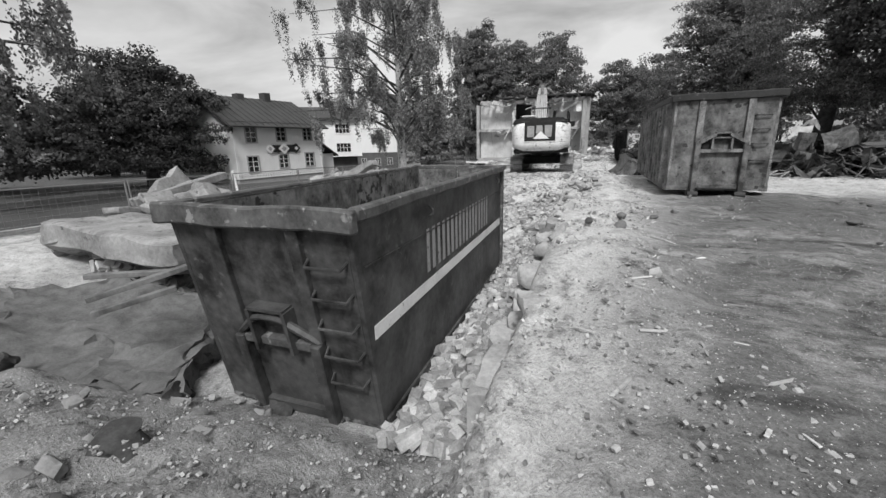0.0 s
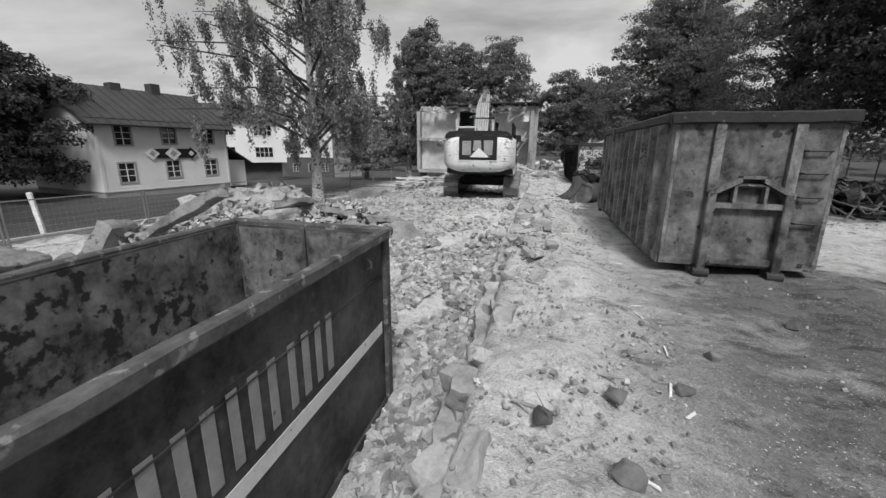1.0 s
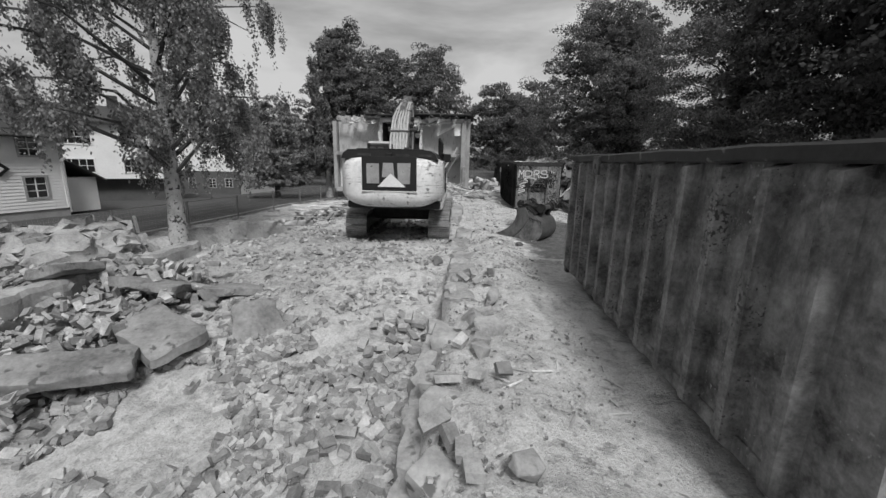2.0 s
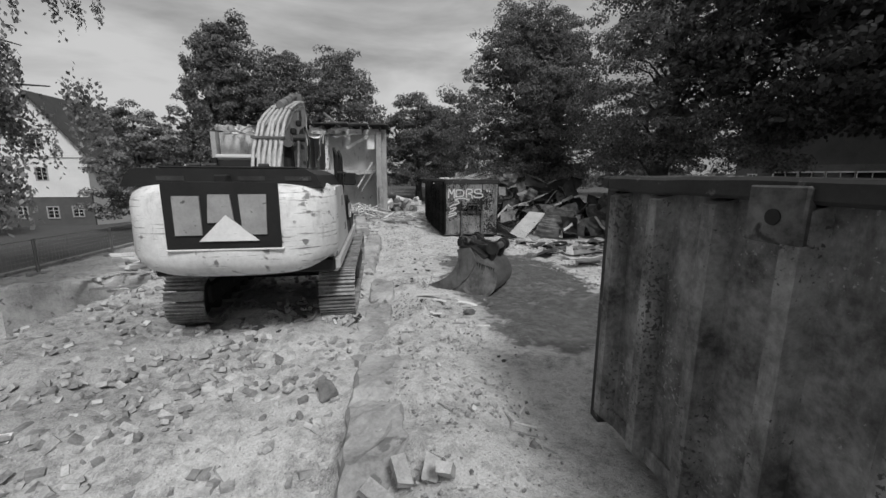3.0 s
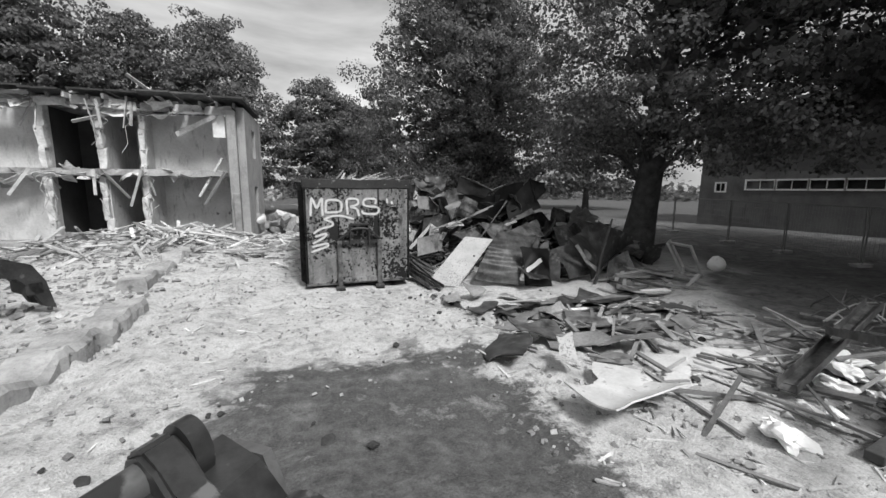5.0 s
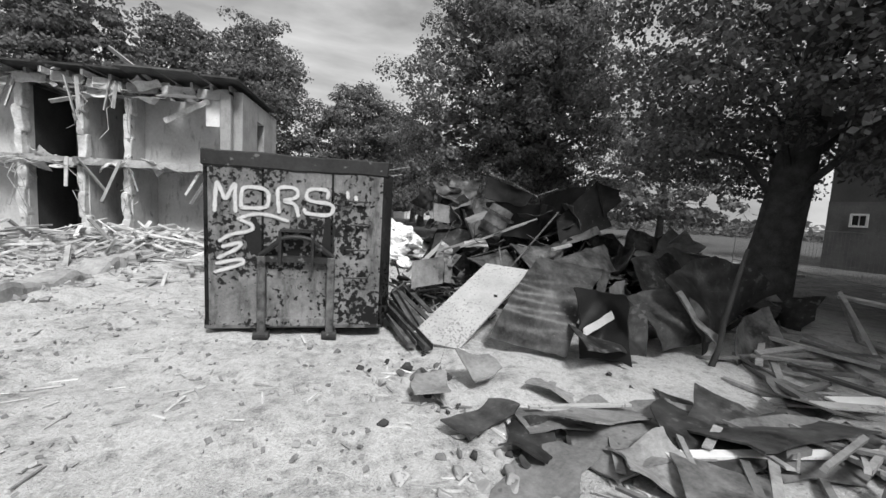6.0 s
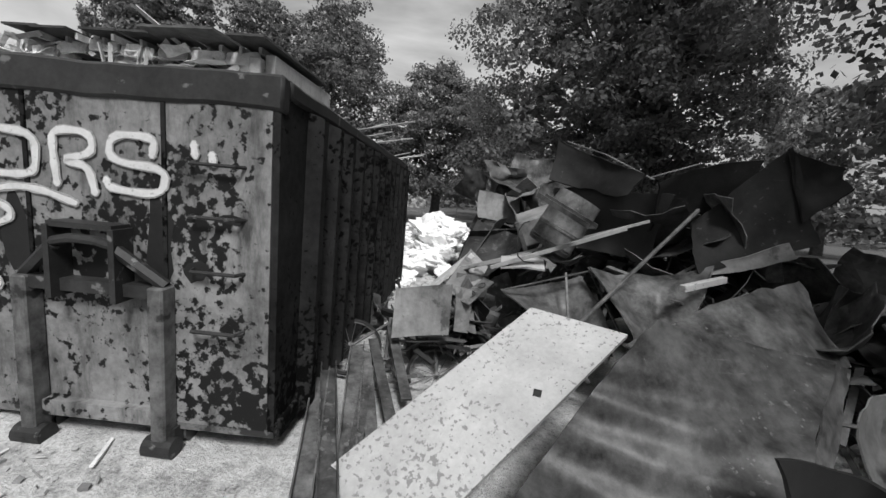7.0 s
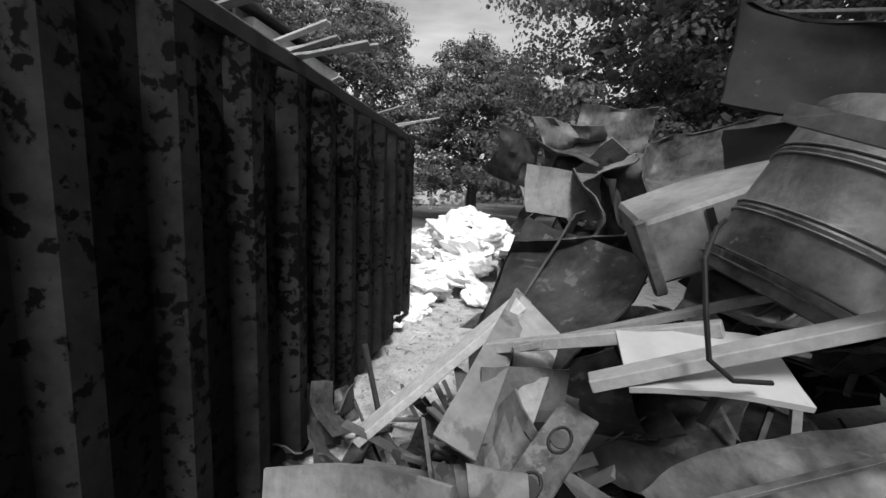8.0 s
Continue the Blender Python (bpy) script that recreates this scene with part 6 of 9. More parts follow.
def crown_clumps(rng, H, base, radius, count, skew, lean):
    """Clump centres and reaches over a lobed crown: most on its skin, the rest inside."""
    z0, hz = H * (base + 1.0) / 2, H * (1.0 - base) / 2
    centres, reach = [], []
    for i in range(count):
        z = rng.uniform(-0.92, 0.98)
        a = i * 2.39996 + rng.uniform(-0.5, 0.5)
        flat = math.sqrt(1 - z * z) if z > 0 else (1 - abs(z) ** 3.2) ** (1 / 3.2)
        d = Vector((math.cos(a) * flat, math.sin(a) * flat, z))
        lobe = 1.0 + 0.30 * noise.noise(d * 1.9 + Vector((H, radius, count * 0.37))) + 0.12 * noise.noise(d * 4.5)
        k = lobe * (float(rng.uniform(0.80, 1.04)) if i % 4 else float(rng.uniform(0.35, 0.75)))
        side = 1.0 + (0.16 if z < 0.1 else -0.25 * z)
        r = radius * k * side
        g = (0.085 * radius + 0.15) * float(rng.uniform(0.6, 1.35))
        px = d.x * r * (1 + skew[0] * d.x) + lean[0] * 0.7
        py = d.y * r * (1 + skew[1] * d.y) + lean[1] * 0.7
        centres.append((px, py, z0 + hz * z * min(1.08, 0.35 + 0.65 * k)))
        reach.append((g * 1.25, g * 1.25, g * 0.78))
    for i in range(count // 6):
        # the hanging underside
        a, q = i * 2.39996, math.sqrt((i + 0.5) / (count // 6))
        r = radius * 0.95 * q * float(rng.uniform(0.85, 1.1))
        g = (0.085 * radius + 0.15) * float(rng.uniform(0.7, 1.3))
        centres.append((math.cos(a) * r * (1 + skew[0] * math.cos(a)) + lean[0] * 0.4, math.sin(a) * r * (1 + skew[1] * math.sin(a)) + lean[1] * 0.4, z0 - hz * float(rng.uniform(0.74, 0.95)) + 0.1 * radius * (1 - q)))
        reach.append((g * 1.3, g * 1.3, g * 0.8))
    return centres, reach


def crown_core(rng, H, base, radius, count, skew):
    """Coarse shaded leaf sprays deep inside a crown: verts, faces."""
    z0, hz = H * (base + 1.0) / 2, H * (1.0 - base) / 2
    d = rng.normal(0, 1, (count, 3))
    d /= np.linalg.norm(d, axis=1)[:, None]
    c = d * (rng.uniform(0.05, 1, count) ** 0.4)[:, None] * (radius * 0.78 * (1 - 0.5 * abs(skew[0])), radius * 0.78 * (1 - 0.5 * abs(skew[1])), hz * 0.84) + (skew[0] * radius, skew[1] * radius, z0)
    return leaves(rng, c, (0.2, 0.2, 0.15), 10, max(0.34, radius * 0.075))


def tree(name, x, y, height_m, radius, label, seed, trunk=0.28, base=0.25, count=420, per=55, size=0.22, leaf=None, bark=None, shape="round", droop=0.3, lean=(0, 0), skew=(0.0, 0.0)):
    """A trunk with limbs and a crown of leaf clumps carried by them. base: where the crown begins, as a share of the height."""
    rng = np.random.default_rng(seed)
    t = thing(name, pose(x, y, gz(x, y) - 0.05), label, "tree", "trees")
    H = height_m
    bm = bmesh.new()
    top = H * 0.9
    pts = [tuple(map(float, p)) for p in [(lean[0] * k * (2 - k) + 0.12 * math.sin(3 * k + seed) * k, lean[1] * k * (2 - k) + 0.12 * math.cos(2.3 * k + seed) * k, top * k) for k in np.linspace(0, 1, 9)]]
    tube(bm, pts, [trunk * (1.25 - 1.15 * k) if k else trunk * 1.5 for k in np.linspace(0, 1, 9)], 10)

    def on_trunk(k):
        i = min(int(k * 8), 7)
        a, b = Vector(pts[i]), Vector(pts[i + 1])
        return a.lerp(b, k * 8 - i)

    bl = bmesh.new()
    centres, spreads = [], []
    n_limb = max(16, count // (14 if shape in ("weeping", "spirebirch") else 9))
    for i in range(n_limb):
        k = float(base + (0.96 - base) * (i + rng.uniform(0, 1)) / n_limb)
        ang = i * 2.39996 + rng.uniform(-0.4, 0.4)
        rel = (k - base) / (1 - base)
        if shape == "round":
            reach = radius * (0.22 + 0.62 * math.sin(math.pi * min(1, 0.16 + 0.82 * rel)) ** 0.8) * rng.uniform(0.60, 0.95)
            rise = H * (0.12 * rel + 0.08) + rng.uniform(-0.2, 0.5)
        elif shape == "spirebirch":
            reach = radius * (1.05 - 0.85 * rel) * rng.uniform(0.5, 1.1)
            rise = H * 0.06 + rng.uniform(0, 0.6)
        elif shape == "spire":
            reach = radius * (1.02 - 0.9 * rel) * rng.uniform(0.6, 1.15) * (0.6 + 0.4 * min(1, rel * 5))
            rise = H * 0.05 + rng.uniform(0, 0.6)
        else:
            reach = radius * (0.35 + 0.65 * math.sin(math.pi * min(1, 0.22 + 0.75 * rel))) * rng.uniform(0.5, 1.1)
            rise = H * 0.07 + rng.uniform(0, 0.8)
        reach *= 1 + skew[0] * math.cos(ang) + skew[1] * math.sin(ang)
        p0 = on_trunk(min(0.98, k * 0.92))
        tip = p0 + Vector((math.cos(ang) * reach, math.sin(ang) * reach, rise))
        mid = p0.lerp(tip, 0.5) + Vector((0, 0, 0.35 + 0.08 * reach))
        r0 = trunk * (0.42 - 0.30 * rel) * (0.62 if shape == "round" else 1.0)
        tube(bl, [p0, mid, tip], [r0, r0 * 0.55, 0.015], 5)
        m = 0 if shape == "round" else max(4, count // n_limb)
        for j in range(m):
            f = float(0.35 + 0.65 * math.sqrt((j + rng.uniform(0, 1)) / m))
            q = p0.lerp(mid, f * 2) if f < 0.5 else mid.lerp(tip, f * 2 - 1)
            off = rng.normal(0, 1, 3) * (0.08 * radius + 0.15)
            q = q + Vector(off.tolist())
            if shape in ("weeping", "spirebirch"):
                if j % 5 == 0 or j == 0:
                    bunch = q
                drop = float(rng.uniform(0.3, 1.8)) * (1.0 if shape == "weeping" else 0.7)
                w = rng.normal(0, 0.24, 2)
                q = bunch + Vector((float(w[0]), float(w[1]), 0.0))
                for g in range(4):
                    centres.append((q.x + 0.04 * g, q.y, q.z - drop * (g + 0.4) / 4))
                    spreads.append((0.11 - 0.015 * g, 0.11 - 0.015 * g, 0.10 + 0.11 * drop))
            else:
                g = (0.05 * radius + 0.12) * float(rng.uniform(0.7, 1.35))
                centres.append(tuple(q))
                spreads.append((g * 2.7, g * 2.7, g * 1.9))
    if shape == "round":
        centres, spreads = crown_clumps(rng, H, base, radius, count, skew, lean)
    part("trunk", bm, bark or M_BARK, t, shade=True)
    part("branchwork", bl, M_BARK, t, shade=True)
    if shape in ("round", "spire"):
        v, f = dome_leaves(rng, np.array(centres), np.array(spreads), per, size)
        if shape == "round":
            v2, f2 = crown_core(rng, H, base, radius, int(count * 1.2), skew)
            v, f = np.concatenate([v, v2 + (lean[0] * 0.7, lean[1] * 0.7, 0)]), np.concatenate([f, f2 + len(v)])
    else:
        v, f = leaves(rng, np.array(centres), np.array(spreads), per, size, droop)
    me = bpy.data.meshes.new("crown")
    me.from_pydata(v.tolist(), [], f.tolist())
    me.materials.append(leaf or M_LEAF)
    crown = new("crown", me)
    crown.parent = t
    tagged(crown, kind="stuff")
    return t


LIND = "broad dark-leaved linden tree with dense crown"
tree("linden_tree", 24.4, 25.0, 16.5, 4.6, LIND, 1, 0.43, 0.16, 460, 178, 0.120, leaf=M_LEAFC, lean=(0.3, -0.75), skew=(0.0, -0.34))
tree("linden_tree", 26.2, 38.6, 16.5, 5.6, LIND, 3, 0.40, 0.08, 440, 115, 0.158, leaf=M_LEAFC)
tree("linden_tree", 25.6, 14.0, 16.0, 6.2, LIND, 4, 0.40, 0.25, 480, 100, 0.19, skew=(-0.10, 0.30))
tree("linden_tree", 23.6, 4.6, 15.5, 6.0, LIND, 5, 0.38, 0.14, 420, 78, 0.245)
tree("linden_tree", 26.3, 35.6, 15.0, 3.2, LIND, 6, 0.30, 0.10, 300, 120, 0.15, leaf=M_LEAFC)
tree("linden_tree", 31.0, 16.2, 15.5, 6.0, LIND, 21, 0.38, 0.34, 280, 90, 0.25)
tree("linden_tree", 36.0, 3.0, 16.0, 6.5, LIND, 7, 0.38, 0.22, 240, 80, 0.34)
tree("park_tree", 21.6, 50.5, 11.0, 3.8, "mid-sized leafy park tree", 8, 0.30, 0.14, 300, 95, 0.19, leaf=M_LEAFC)
tree("park_tree", 14.2, 54.0, 15.0, 4.6, "tall leafy tree behind the demolished house", 9, 0.32, 0.12, 380, 80, 0.20, leaf=M_LEAFC)
tree("park_tree", 9.0, 55.5, 16.5, 4.2, "tall leafy tree behind the demolished house", 10, 0.32, 0.12, 360, 76, 0.21, leaf=M_LEAFC)
tree("birch_tree", 2.4, 51.0, 18.5, 3.8, "tall slender birch with drooping twigs", 11, 0.28, 0.16, 420, 26, 0.17, leaf=M_LEAFB, bark=M_BIRCH, shape="spirebirch", droop=1.4)
tree("park_tree", -2.6, 49.0, 9.5, 3.0, "round leafy tree beside the street", 12, 0.22, 0.08, 150, 150, 0.18, leaf=M_LEAFB)
tree("conifer_tree", -6.2, 68.0, 9.0, 1.8, "dark narrow conifer beside the gable house", 13, 0.2, 0.06, 260, 60, 0.2, shape="spire")
tree("birch_tree", -3.0, 23.6, 15.5, 5.6, "large birch with white trunk and hanging twigs", 14, 0.24, 0.20, 640, 38, 0.112, leaf=M_LEAFB, bark=M_BIRCH, shape="weeping", droop=1.6, skew=(-0.36, 0.12))
tree("maple_tree", -20.6, 25.0, 8.6, 4.6, "broad dark maple in front of the white house", 15, 0.34, 0.08, 380, 92, 0.175, leaf=M_LEAF)
tree("birch_tree", -17.0, 11.0, 13.5, 4.8, "large drooping birch by the street", 16, 0.3, 0.18, 420, 27, 0.14, leaf=M_LEAFB, bark=M_BIRCH, shape="weeping", droop=1.4)
tree("park_tree", -27.0, 18.0, 8.0, 5.2, "broad dark tree by the street", 17, 0.3, 0.06, 180, 120, 0.23, leaf=M_LEAF)
tree("park_tree", 4.2, 52.0, 17.5, 3.8, "tall leafy tree behind the demolished house", 18, 0.32, 0.12, 340, 85, 0.22, leaf=M_LEAFC)
for i, (x, y, h_, r_) in enumerate(((6, 80, 11, 5), (36, 74, 14, 6), (46, 62, 14, 6), (-4, 88, 11, 5), (-18, 92, 11, 6), (52, 46, 13, 6), (31, 60, 13, 5), (-30, 62, 9, 5), (-36, 40, 9, 5), (13, 70, 9, 4))):
    tree("park_tree", x, y, h_, r_, "leafy tree in the distance", 30 + i, 0.3, 0.10, 150, 44, 0.48, leaf=M_LEAFC)


def hedge_band():
    """Low shrubs closing the far edge of the park."""
    rng = np.random.default_rng(8)
    a = rng.uniform(-0.4, 3.4, 2600)
    r = rng.uniform(96, 135, 2600)
    c = np.stack([10 + r * np.cos(a), 15 + r * np.sin(a), rng.uniform(0.2, 3.6, 2600) * rng.uniform(0.4, 1, 2600)], -1)
    v, f = leaves(rng, c, (1.6, 1.6, 0.9), 10, 1.5)
    stuff_mesh("shrubs", v.tolist(), f.tolist(), M_LEAFC, "dense dark shrubs and trees far behind the park", "shrubs")


hedge_band()


# ---- scrap heaps ----
def plate_bm(rng, along, across, nx, ny, thick, amp=0.0, bow=0.0, wave=0.0, ragged=0.0, freq=1.3, skewed=(0, 0, 0)):
    """A sheet spanned by two edge vectors from its corner, dented by amp, bowed, with fine waves across it; skewed moves the far corner."""
    A, C, W = Vector(along), Vector(across), Vector(skewed)
    N = A.cross(C).normalized()
    off = Vector((rng.uniform(0, 90), rng.uniform(0, 90), rng.uniform(0, 90)))
    bm = bmesh.new()
    lines = creases(rng, A.length, C.length, 9)
    if amp >= 0.1:
        nx, ny = nx + 8, ny + 6
    g = []
    for j in range(ny + 1):
        row = []
        for i in range(nx + 1):
            a, c = i / nx, j / ny
            p = A * a + C * c + W * (a * c)
            h = amp * 0.35 * noise.noise(p * freq + off) + 0.3 * amp * noise.noise(p * freq * 3.1 + off)
            h += (2.6 if amp >= 0.1 else 1.9) * amp * folded(lines, (a - 0.5) * A.length, (c - 0.5) * C.length) / max(A.length, C.length)
            h += bow * (4 * a * (1 - a)) + wave * math.sin(a * 40)
            if ragged and (i in (0, nx) or j in (0, ny)):
                w = noise.noise_vector(p * 2.2 + off) * ragged * 1.6 + noise.noise_vector(p * 7.0 + off) * ragged * 0.5
                p = p + A.normalized() * w.x + C.normalized() * w.y
            row.append(bm.verts.new(p + N * h))
        g.append(row)
    for j in range(ny):
        for i in range(nx):
            bm.faces.new((g[j][i], g[j][i + 1], g[j + 1][i + 1], g[j + 1][i]))
    bmesh.ops.recalc_face_normals(bm, faces=bm.faces)
    thicken(bm, thick)
    return bm


def plate(name, at, along, across, mat, label, category, thick=0.012, amp=0.05, bow=0.0, wave=0.0, ragged=0.0, n=(10, 8), seed=1, group="", freq=1.3):
    ob = part(name, plate_bm(random.Random(seed), along, across, n[0], n[1], thick, amp, bow, wave, ragged, freq), mat, shade=True)
    ob.matrix_basis = pose(*at)
    return tagged(ob, label, category, group)


def quad_sheet(name, p0, p1, p2, p3, mat, label, thick=0.014, amp=0.05, bow=0.0, wave=0.0, ragged=0.03, n=(16, 12), seed=1, group="", freq=1.5):
    """A sheet between four corners, p0 to p1 along its first edge."""
    a, b, c, d = (Vector(p) for p in (p0, p1, p2, p3))
    ob = part(name, plate_bm(random.Random(seed), b - a, d - a, n[0], n[1], thick, amp, bow, wave, ragged, freq, c - b - d + a), mat, shade=True)
    ob.matrix_basis = pose(*p0)
    return tagged(ob, label, "metal sheet", group)


def beam(name, a, b, w, h, mat, label, category="beam", group="", hollow=False):
    """A straight beam between two points; hollow: a U-section."""
    A, B = Vector(a), Vector(b)
    L = (B - A).length
    bm = bmesh.new()
    if hollow:
        t = 0.012
        box(bm, -w / 2, 0, 0, w / 2, L, t)
        box(bm, -w / 2, 0, t, -w / 2 + t, L, h)
        box(bm, w / 2 - t, 0, t, w / 2, L, h)
    else:
        box(bm, -w / 2, 0, -h / 2, w / 2, L, h / 2, bevel=min(w, h) * 0.08)
    ob = part(name, bm, mat)
    q = (B - A).to_track_quat("Y", "Z").to_matrix().to_4x4()
    ob.matrix_basis = Matrix.Translation(A) @ q
    return tagged(ob, label, category, group)


HEAP = "scrap metal heap"
# the pale door leaf leaning on the heap
door = plate("door_leaf", (15.31, 25.57, 0.05), (1.80, 0.66, 1.03), (0.61, -0.53, -0.06), M_BOARD, "pale flaking door leaf leaning on the scrap heap", "door", 0.045, 0.0, n=(4, 2), seed=2, group=HEAP)
part("lock_hole", bx(0, 0, 0, 0.06, 0.06, 0.02), M_BLACK, door).matrix_basis = Matrix.Translation((1.02 + 0.5, 0.38 - 0.42, 0.58 + 0.0)) @ (Vector((1.8, 0.66, 1.03)).cross(Vector((0.61, -0.53, -0.06))) * -1).to_track_quat("Z", "Y").to_matrix().to_4x4()
# folded grey cabinet panel
cab = thing("bent_cabinet_panel", pose(16.01, 27.13, 1.04), "folded pale grey sheet-metal cabinet panel", "metal panel", HEAP)
rg = random.Random(5)
part("face_sheet", plate_bm(rg, (0.54, -0.27, 0.13), (-0.01, -0.04, -0.52), 8, 6, 0.012, 0.02), M_SHEETL, cab)
part("side_flange", plate_bm(rg, (0.18, 0.02, -0.04), (0.02, -0.04, -0.48), 3, 6, 0.012, 0.02), M_SHEETL, cab).matrix_basis = pose(0.57, -0.27, 0.10)
# lower fold in a dark sheet tone, its shadow put into the colour
part("shadowed_fold", plate_bm(rg, (0.58, -0.28, 0.05), (0.0, 0.25, -0.10), 5, 3, 0.012, 0.02), M_SHEET, cab).matrix_basis = pose(-0.01, -0.02, -0.54)
# curved corrugated sheet
quad_sheet("corrugated_sheet", (16.42, 24.95, 0.10), (17.38, 25.08, 1.32), (18.52, 24.78, 1.20), (17.10, 24.10, 0.06), M_SHEETM, "dark grey ribbed roofing sheet, bent over", 0.012, 0.06, -0.20, 0.012, 0.03, (90, 12), 7, HEAP)
quad_sheet("edge_flange", (17.88, 24.46, 0.66), (18.54, 24.79, 1.21), (18.80, 24.86, 1.12), (18.15, 24.52, 0.62), M_SHEETM, "torn flange of ribbed roofing sheet", 0.012, 0.05, 0.0, 0.0, 0.04, (10, 6), 71, HEAP)
quad_sheet("large_sheet", (17.60, 25.62, 1.12), (19.90, 25.99, 1.56), (19.75, 25.35, 0.95), (17.95, 25.10, 1.02), M_SHEETM, "dusty dark ribbed sheet lying on the heap", 0.014, 0.08, 0.04, 0.010, 0.04, (50, 12), 72, HEAP)
beam("steel_pipe", (18.35, 25.85, 1.42), (18.92, 25.95, 1.50), 0.06, 0.06, M_BOARD, "short white plastic pipe on the sheets", "pipe", HEAP)
# black panel with a streak
blk = plate("black_sheet", (17.25, 24.18, 1.00), (0.44, -0.50, 0.06), (0.02, -0.16, -0.92), M_BLACK, "black torn panel with a pale streak", "metal panel", 0.02, 0.10, 0.14, ragged=0.05, n=(12, 10), seed=9, group=HEAP)
part("pale_streak", plate_bm(random.Random(3), (0.24, -0.275, 0.26), (0.03, -0.035, -0.10), 12, 3, 0.006, 0.01, 0.02, 0.0, 0.04), M_WHITE, blk).matrix_basis = pose(0.05, -0.13, -0.46)
plate("bent_sheet", (16.95, 23.85, 0.04), (1.2, -0.2, 0.05), (0.35, 0.5, 0.5), M_SHEET, "dark crumpled metal sheet at the foot of the heap", "metal sheet", 0.012, 0.10, n=(10, 6), seed=10, group=HEAP)
plate("bent_sheet", (18.45, 24.75, 0.85), (0.55, 0.1, 0.1), (0.10, -0.35, -0.55), M_SHEETL, "pale torn sheet strip hanging from the heap", "metal sheet", 0.01, 0.06, ragged=0.04, n=(6, 8), seed=11, group=HEAP)
# the large dark sheets crowning the heap
quad_sheet("large_sheet", (19.02, 26.56, 2.02), (19.83, 26.26, 2.86), (20.09, 25.97, 1.88), (18.93, 26.24, 1.53), M_SHEETDK, "large dark sheet draped over the heap, pale torn hem", 0.016, 0.07, 0.10, 0.0, 0.05, (24, 16), 14, HEAP, 1.0)
quad_sheet("large_sheet", (19.80, 26.28, 2.86), (20.32, 25.96, 2.70), (20.14, 25.92, 2.42), (19.92, 26.12, 2.10), M_SHEETDK, "black torn tip of the draped sheet", 0.016, 0.06, 0.06, 0.0, 0.04, (12, 10), 114, HEAP, 1.2)
quad_sheet("large_sheet", (18.74, 26.90, 2.46), (19.78, 26.66, 2.82), (19.70, 26.80, 2.10), (18.80, 27.05, 1.95), M_SHEETDK, "large black sheet standing along the heap's crest", 0.016, 0.08, 0.08, 0.0, 0.05, (18, 12), 74, HEAP, 1.1)
beam("torn_edge", (18.74, 26.89, 2.47), (19.22, 26.74, 2.66), 0.04, 0.014, M_SHEETL, "pale torn rim of the black sheet", group=HEAP)
quad_sheet("torn_hem", (19.00, 26.33, 1.56), (19.62, 26.00, 1.86), (19.70, 25.93, 1.72), (19.08, 26.22, 1.48), M_SHEETL, "pale torn hem of the draped sheet", 0.012, 0.04, 0.03, 0.0, 0.03, (12, 5), 73, HEAP)
plate("large_sheet", (19.6, 24.3, 0.55), (2.2, 0.1, 0.15), (0.2, 0.9, 0.85), M_SHEET, "large dark crumpled steel sheet on the heap's flank", "metal sheet", 0.016, 0.16, 0.12, 0.0, 0.05, (16, 10), 15, HEAP, 0.9)
quad_sheet("ridged_sheet", (16.98, 26.70, 1.18), (17.92, 26.62, 1.40), (18.02, 26.02, 0.72), (17.42, 26.40, 0.82), M_SHEETM, "dark ridged steel sheet with folded edges", 0.014, 0.10, 0.02, 0.0, 0.02, (24, 16), 16, HEAP, 1.6)
quad_sheet("ridged_sheet", (17.90, 26.60, 1.42), (19.08, 26.28, 1.50), (18.54, 25.92, 0.88), (18.03, 26.00, 0.70), M_SHEETM, "dark ridged steel sheet with folded edges", 0.014, 0.10, 0.03, 0.0, 0.02, (24, 16), 116, HEAP, 1.6)
quad_sheet("dark_panel", (18.05, 25.98, 0.70), (18.60, 25.86, 0.86), (18.56, 25.80, 0.70), (18.05, 25.92, 0.55), M_SHEET, "narrow dark flange under the ridged sheet", 0.014, 0.02, 0.0, 0.0, 0.01, (8, 4), 117, HEAP)
for a, b in (((17.02, 26.66, 1.17), (17.93, 26.58, 1.42)), ((17.90, 26.60, 1.45), (18.05, 25.98, 0.72)), ((17.66, 26.62, 1.38), (17.60, 26.36, 0.90)), ((19.08, 26.28, 1.51), (18.54, 25.91, 0.88))):
    beam("seam_strip", a, b, 0.022, 0.012, M_SHEETM, "raised pale seam of the ridged sheet", group=HEAP)
quad_sheet("large_sheet", (18.23, 27.93, 2.93), (18.70, 26.82, 2.45), (18.62, 26.90, 2.18), (18.15, 27.82, 2.34), M_SHEETDK, "large black curled sheet crowning the heap", 0.016, 0.07, 0.09, 0.0, 0.04, (22, 12), 112, HEAP, 1.2)
beam("torn_edge", (18.24, 27.90, 2.93), (18.46, 27.36, 2.74), 0.022, 0.014, M_SHEETL, "pale torn rim of the curled sheet", group=HEAP)
beam("torn_edge", (18.46, 27.36, 2.74), (18.72, 26.80, 2.44), 0.030, 0.014, M_SHEETL, "pale torn rim of the curled sheet", group=HEAP)
# added sheet, black to stand for the shadow below the crest
quad_sheet("large_sheet", (18.17, 27.86, 2.34), (19.05, 26.78, 2.24), (18.98, 26.95, 1.50), (18.25, 27.75, 1.60), M_BLACK, "black sheet added for the shadow under the heap's crest", 0.016, 0.08, -0.10, 0.0, 0.05, (14, 10), 113, HEAP, 1.2)
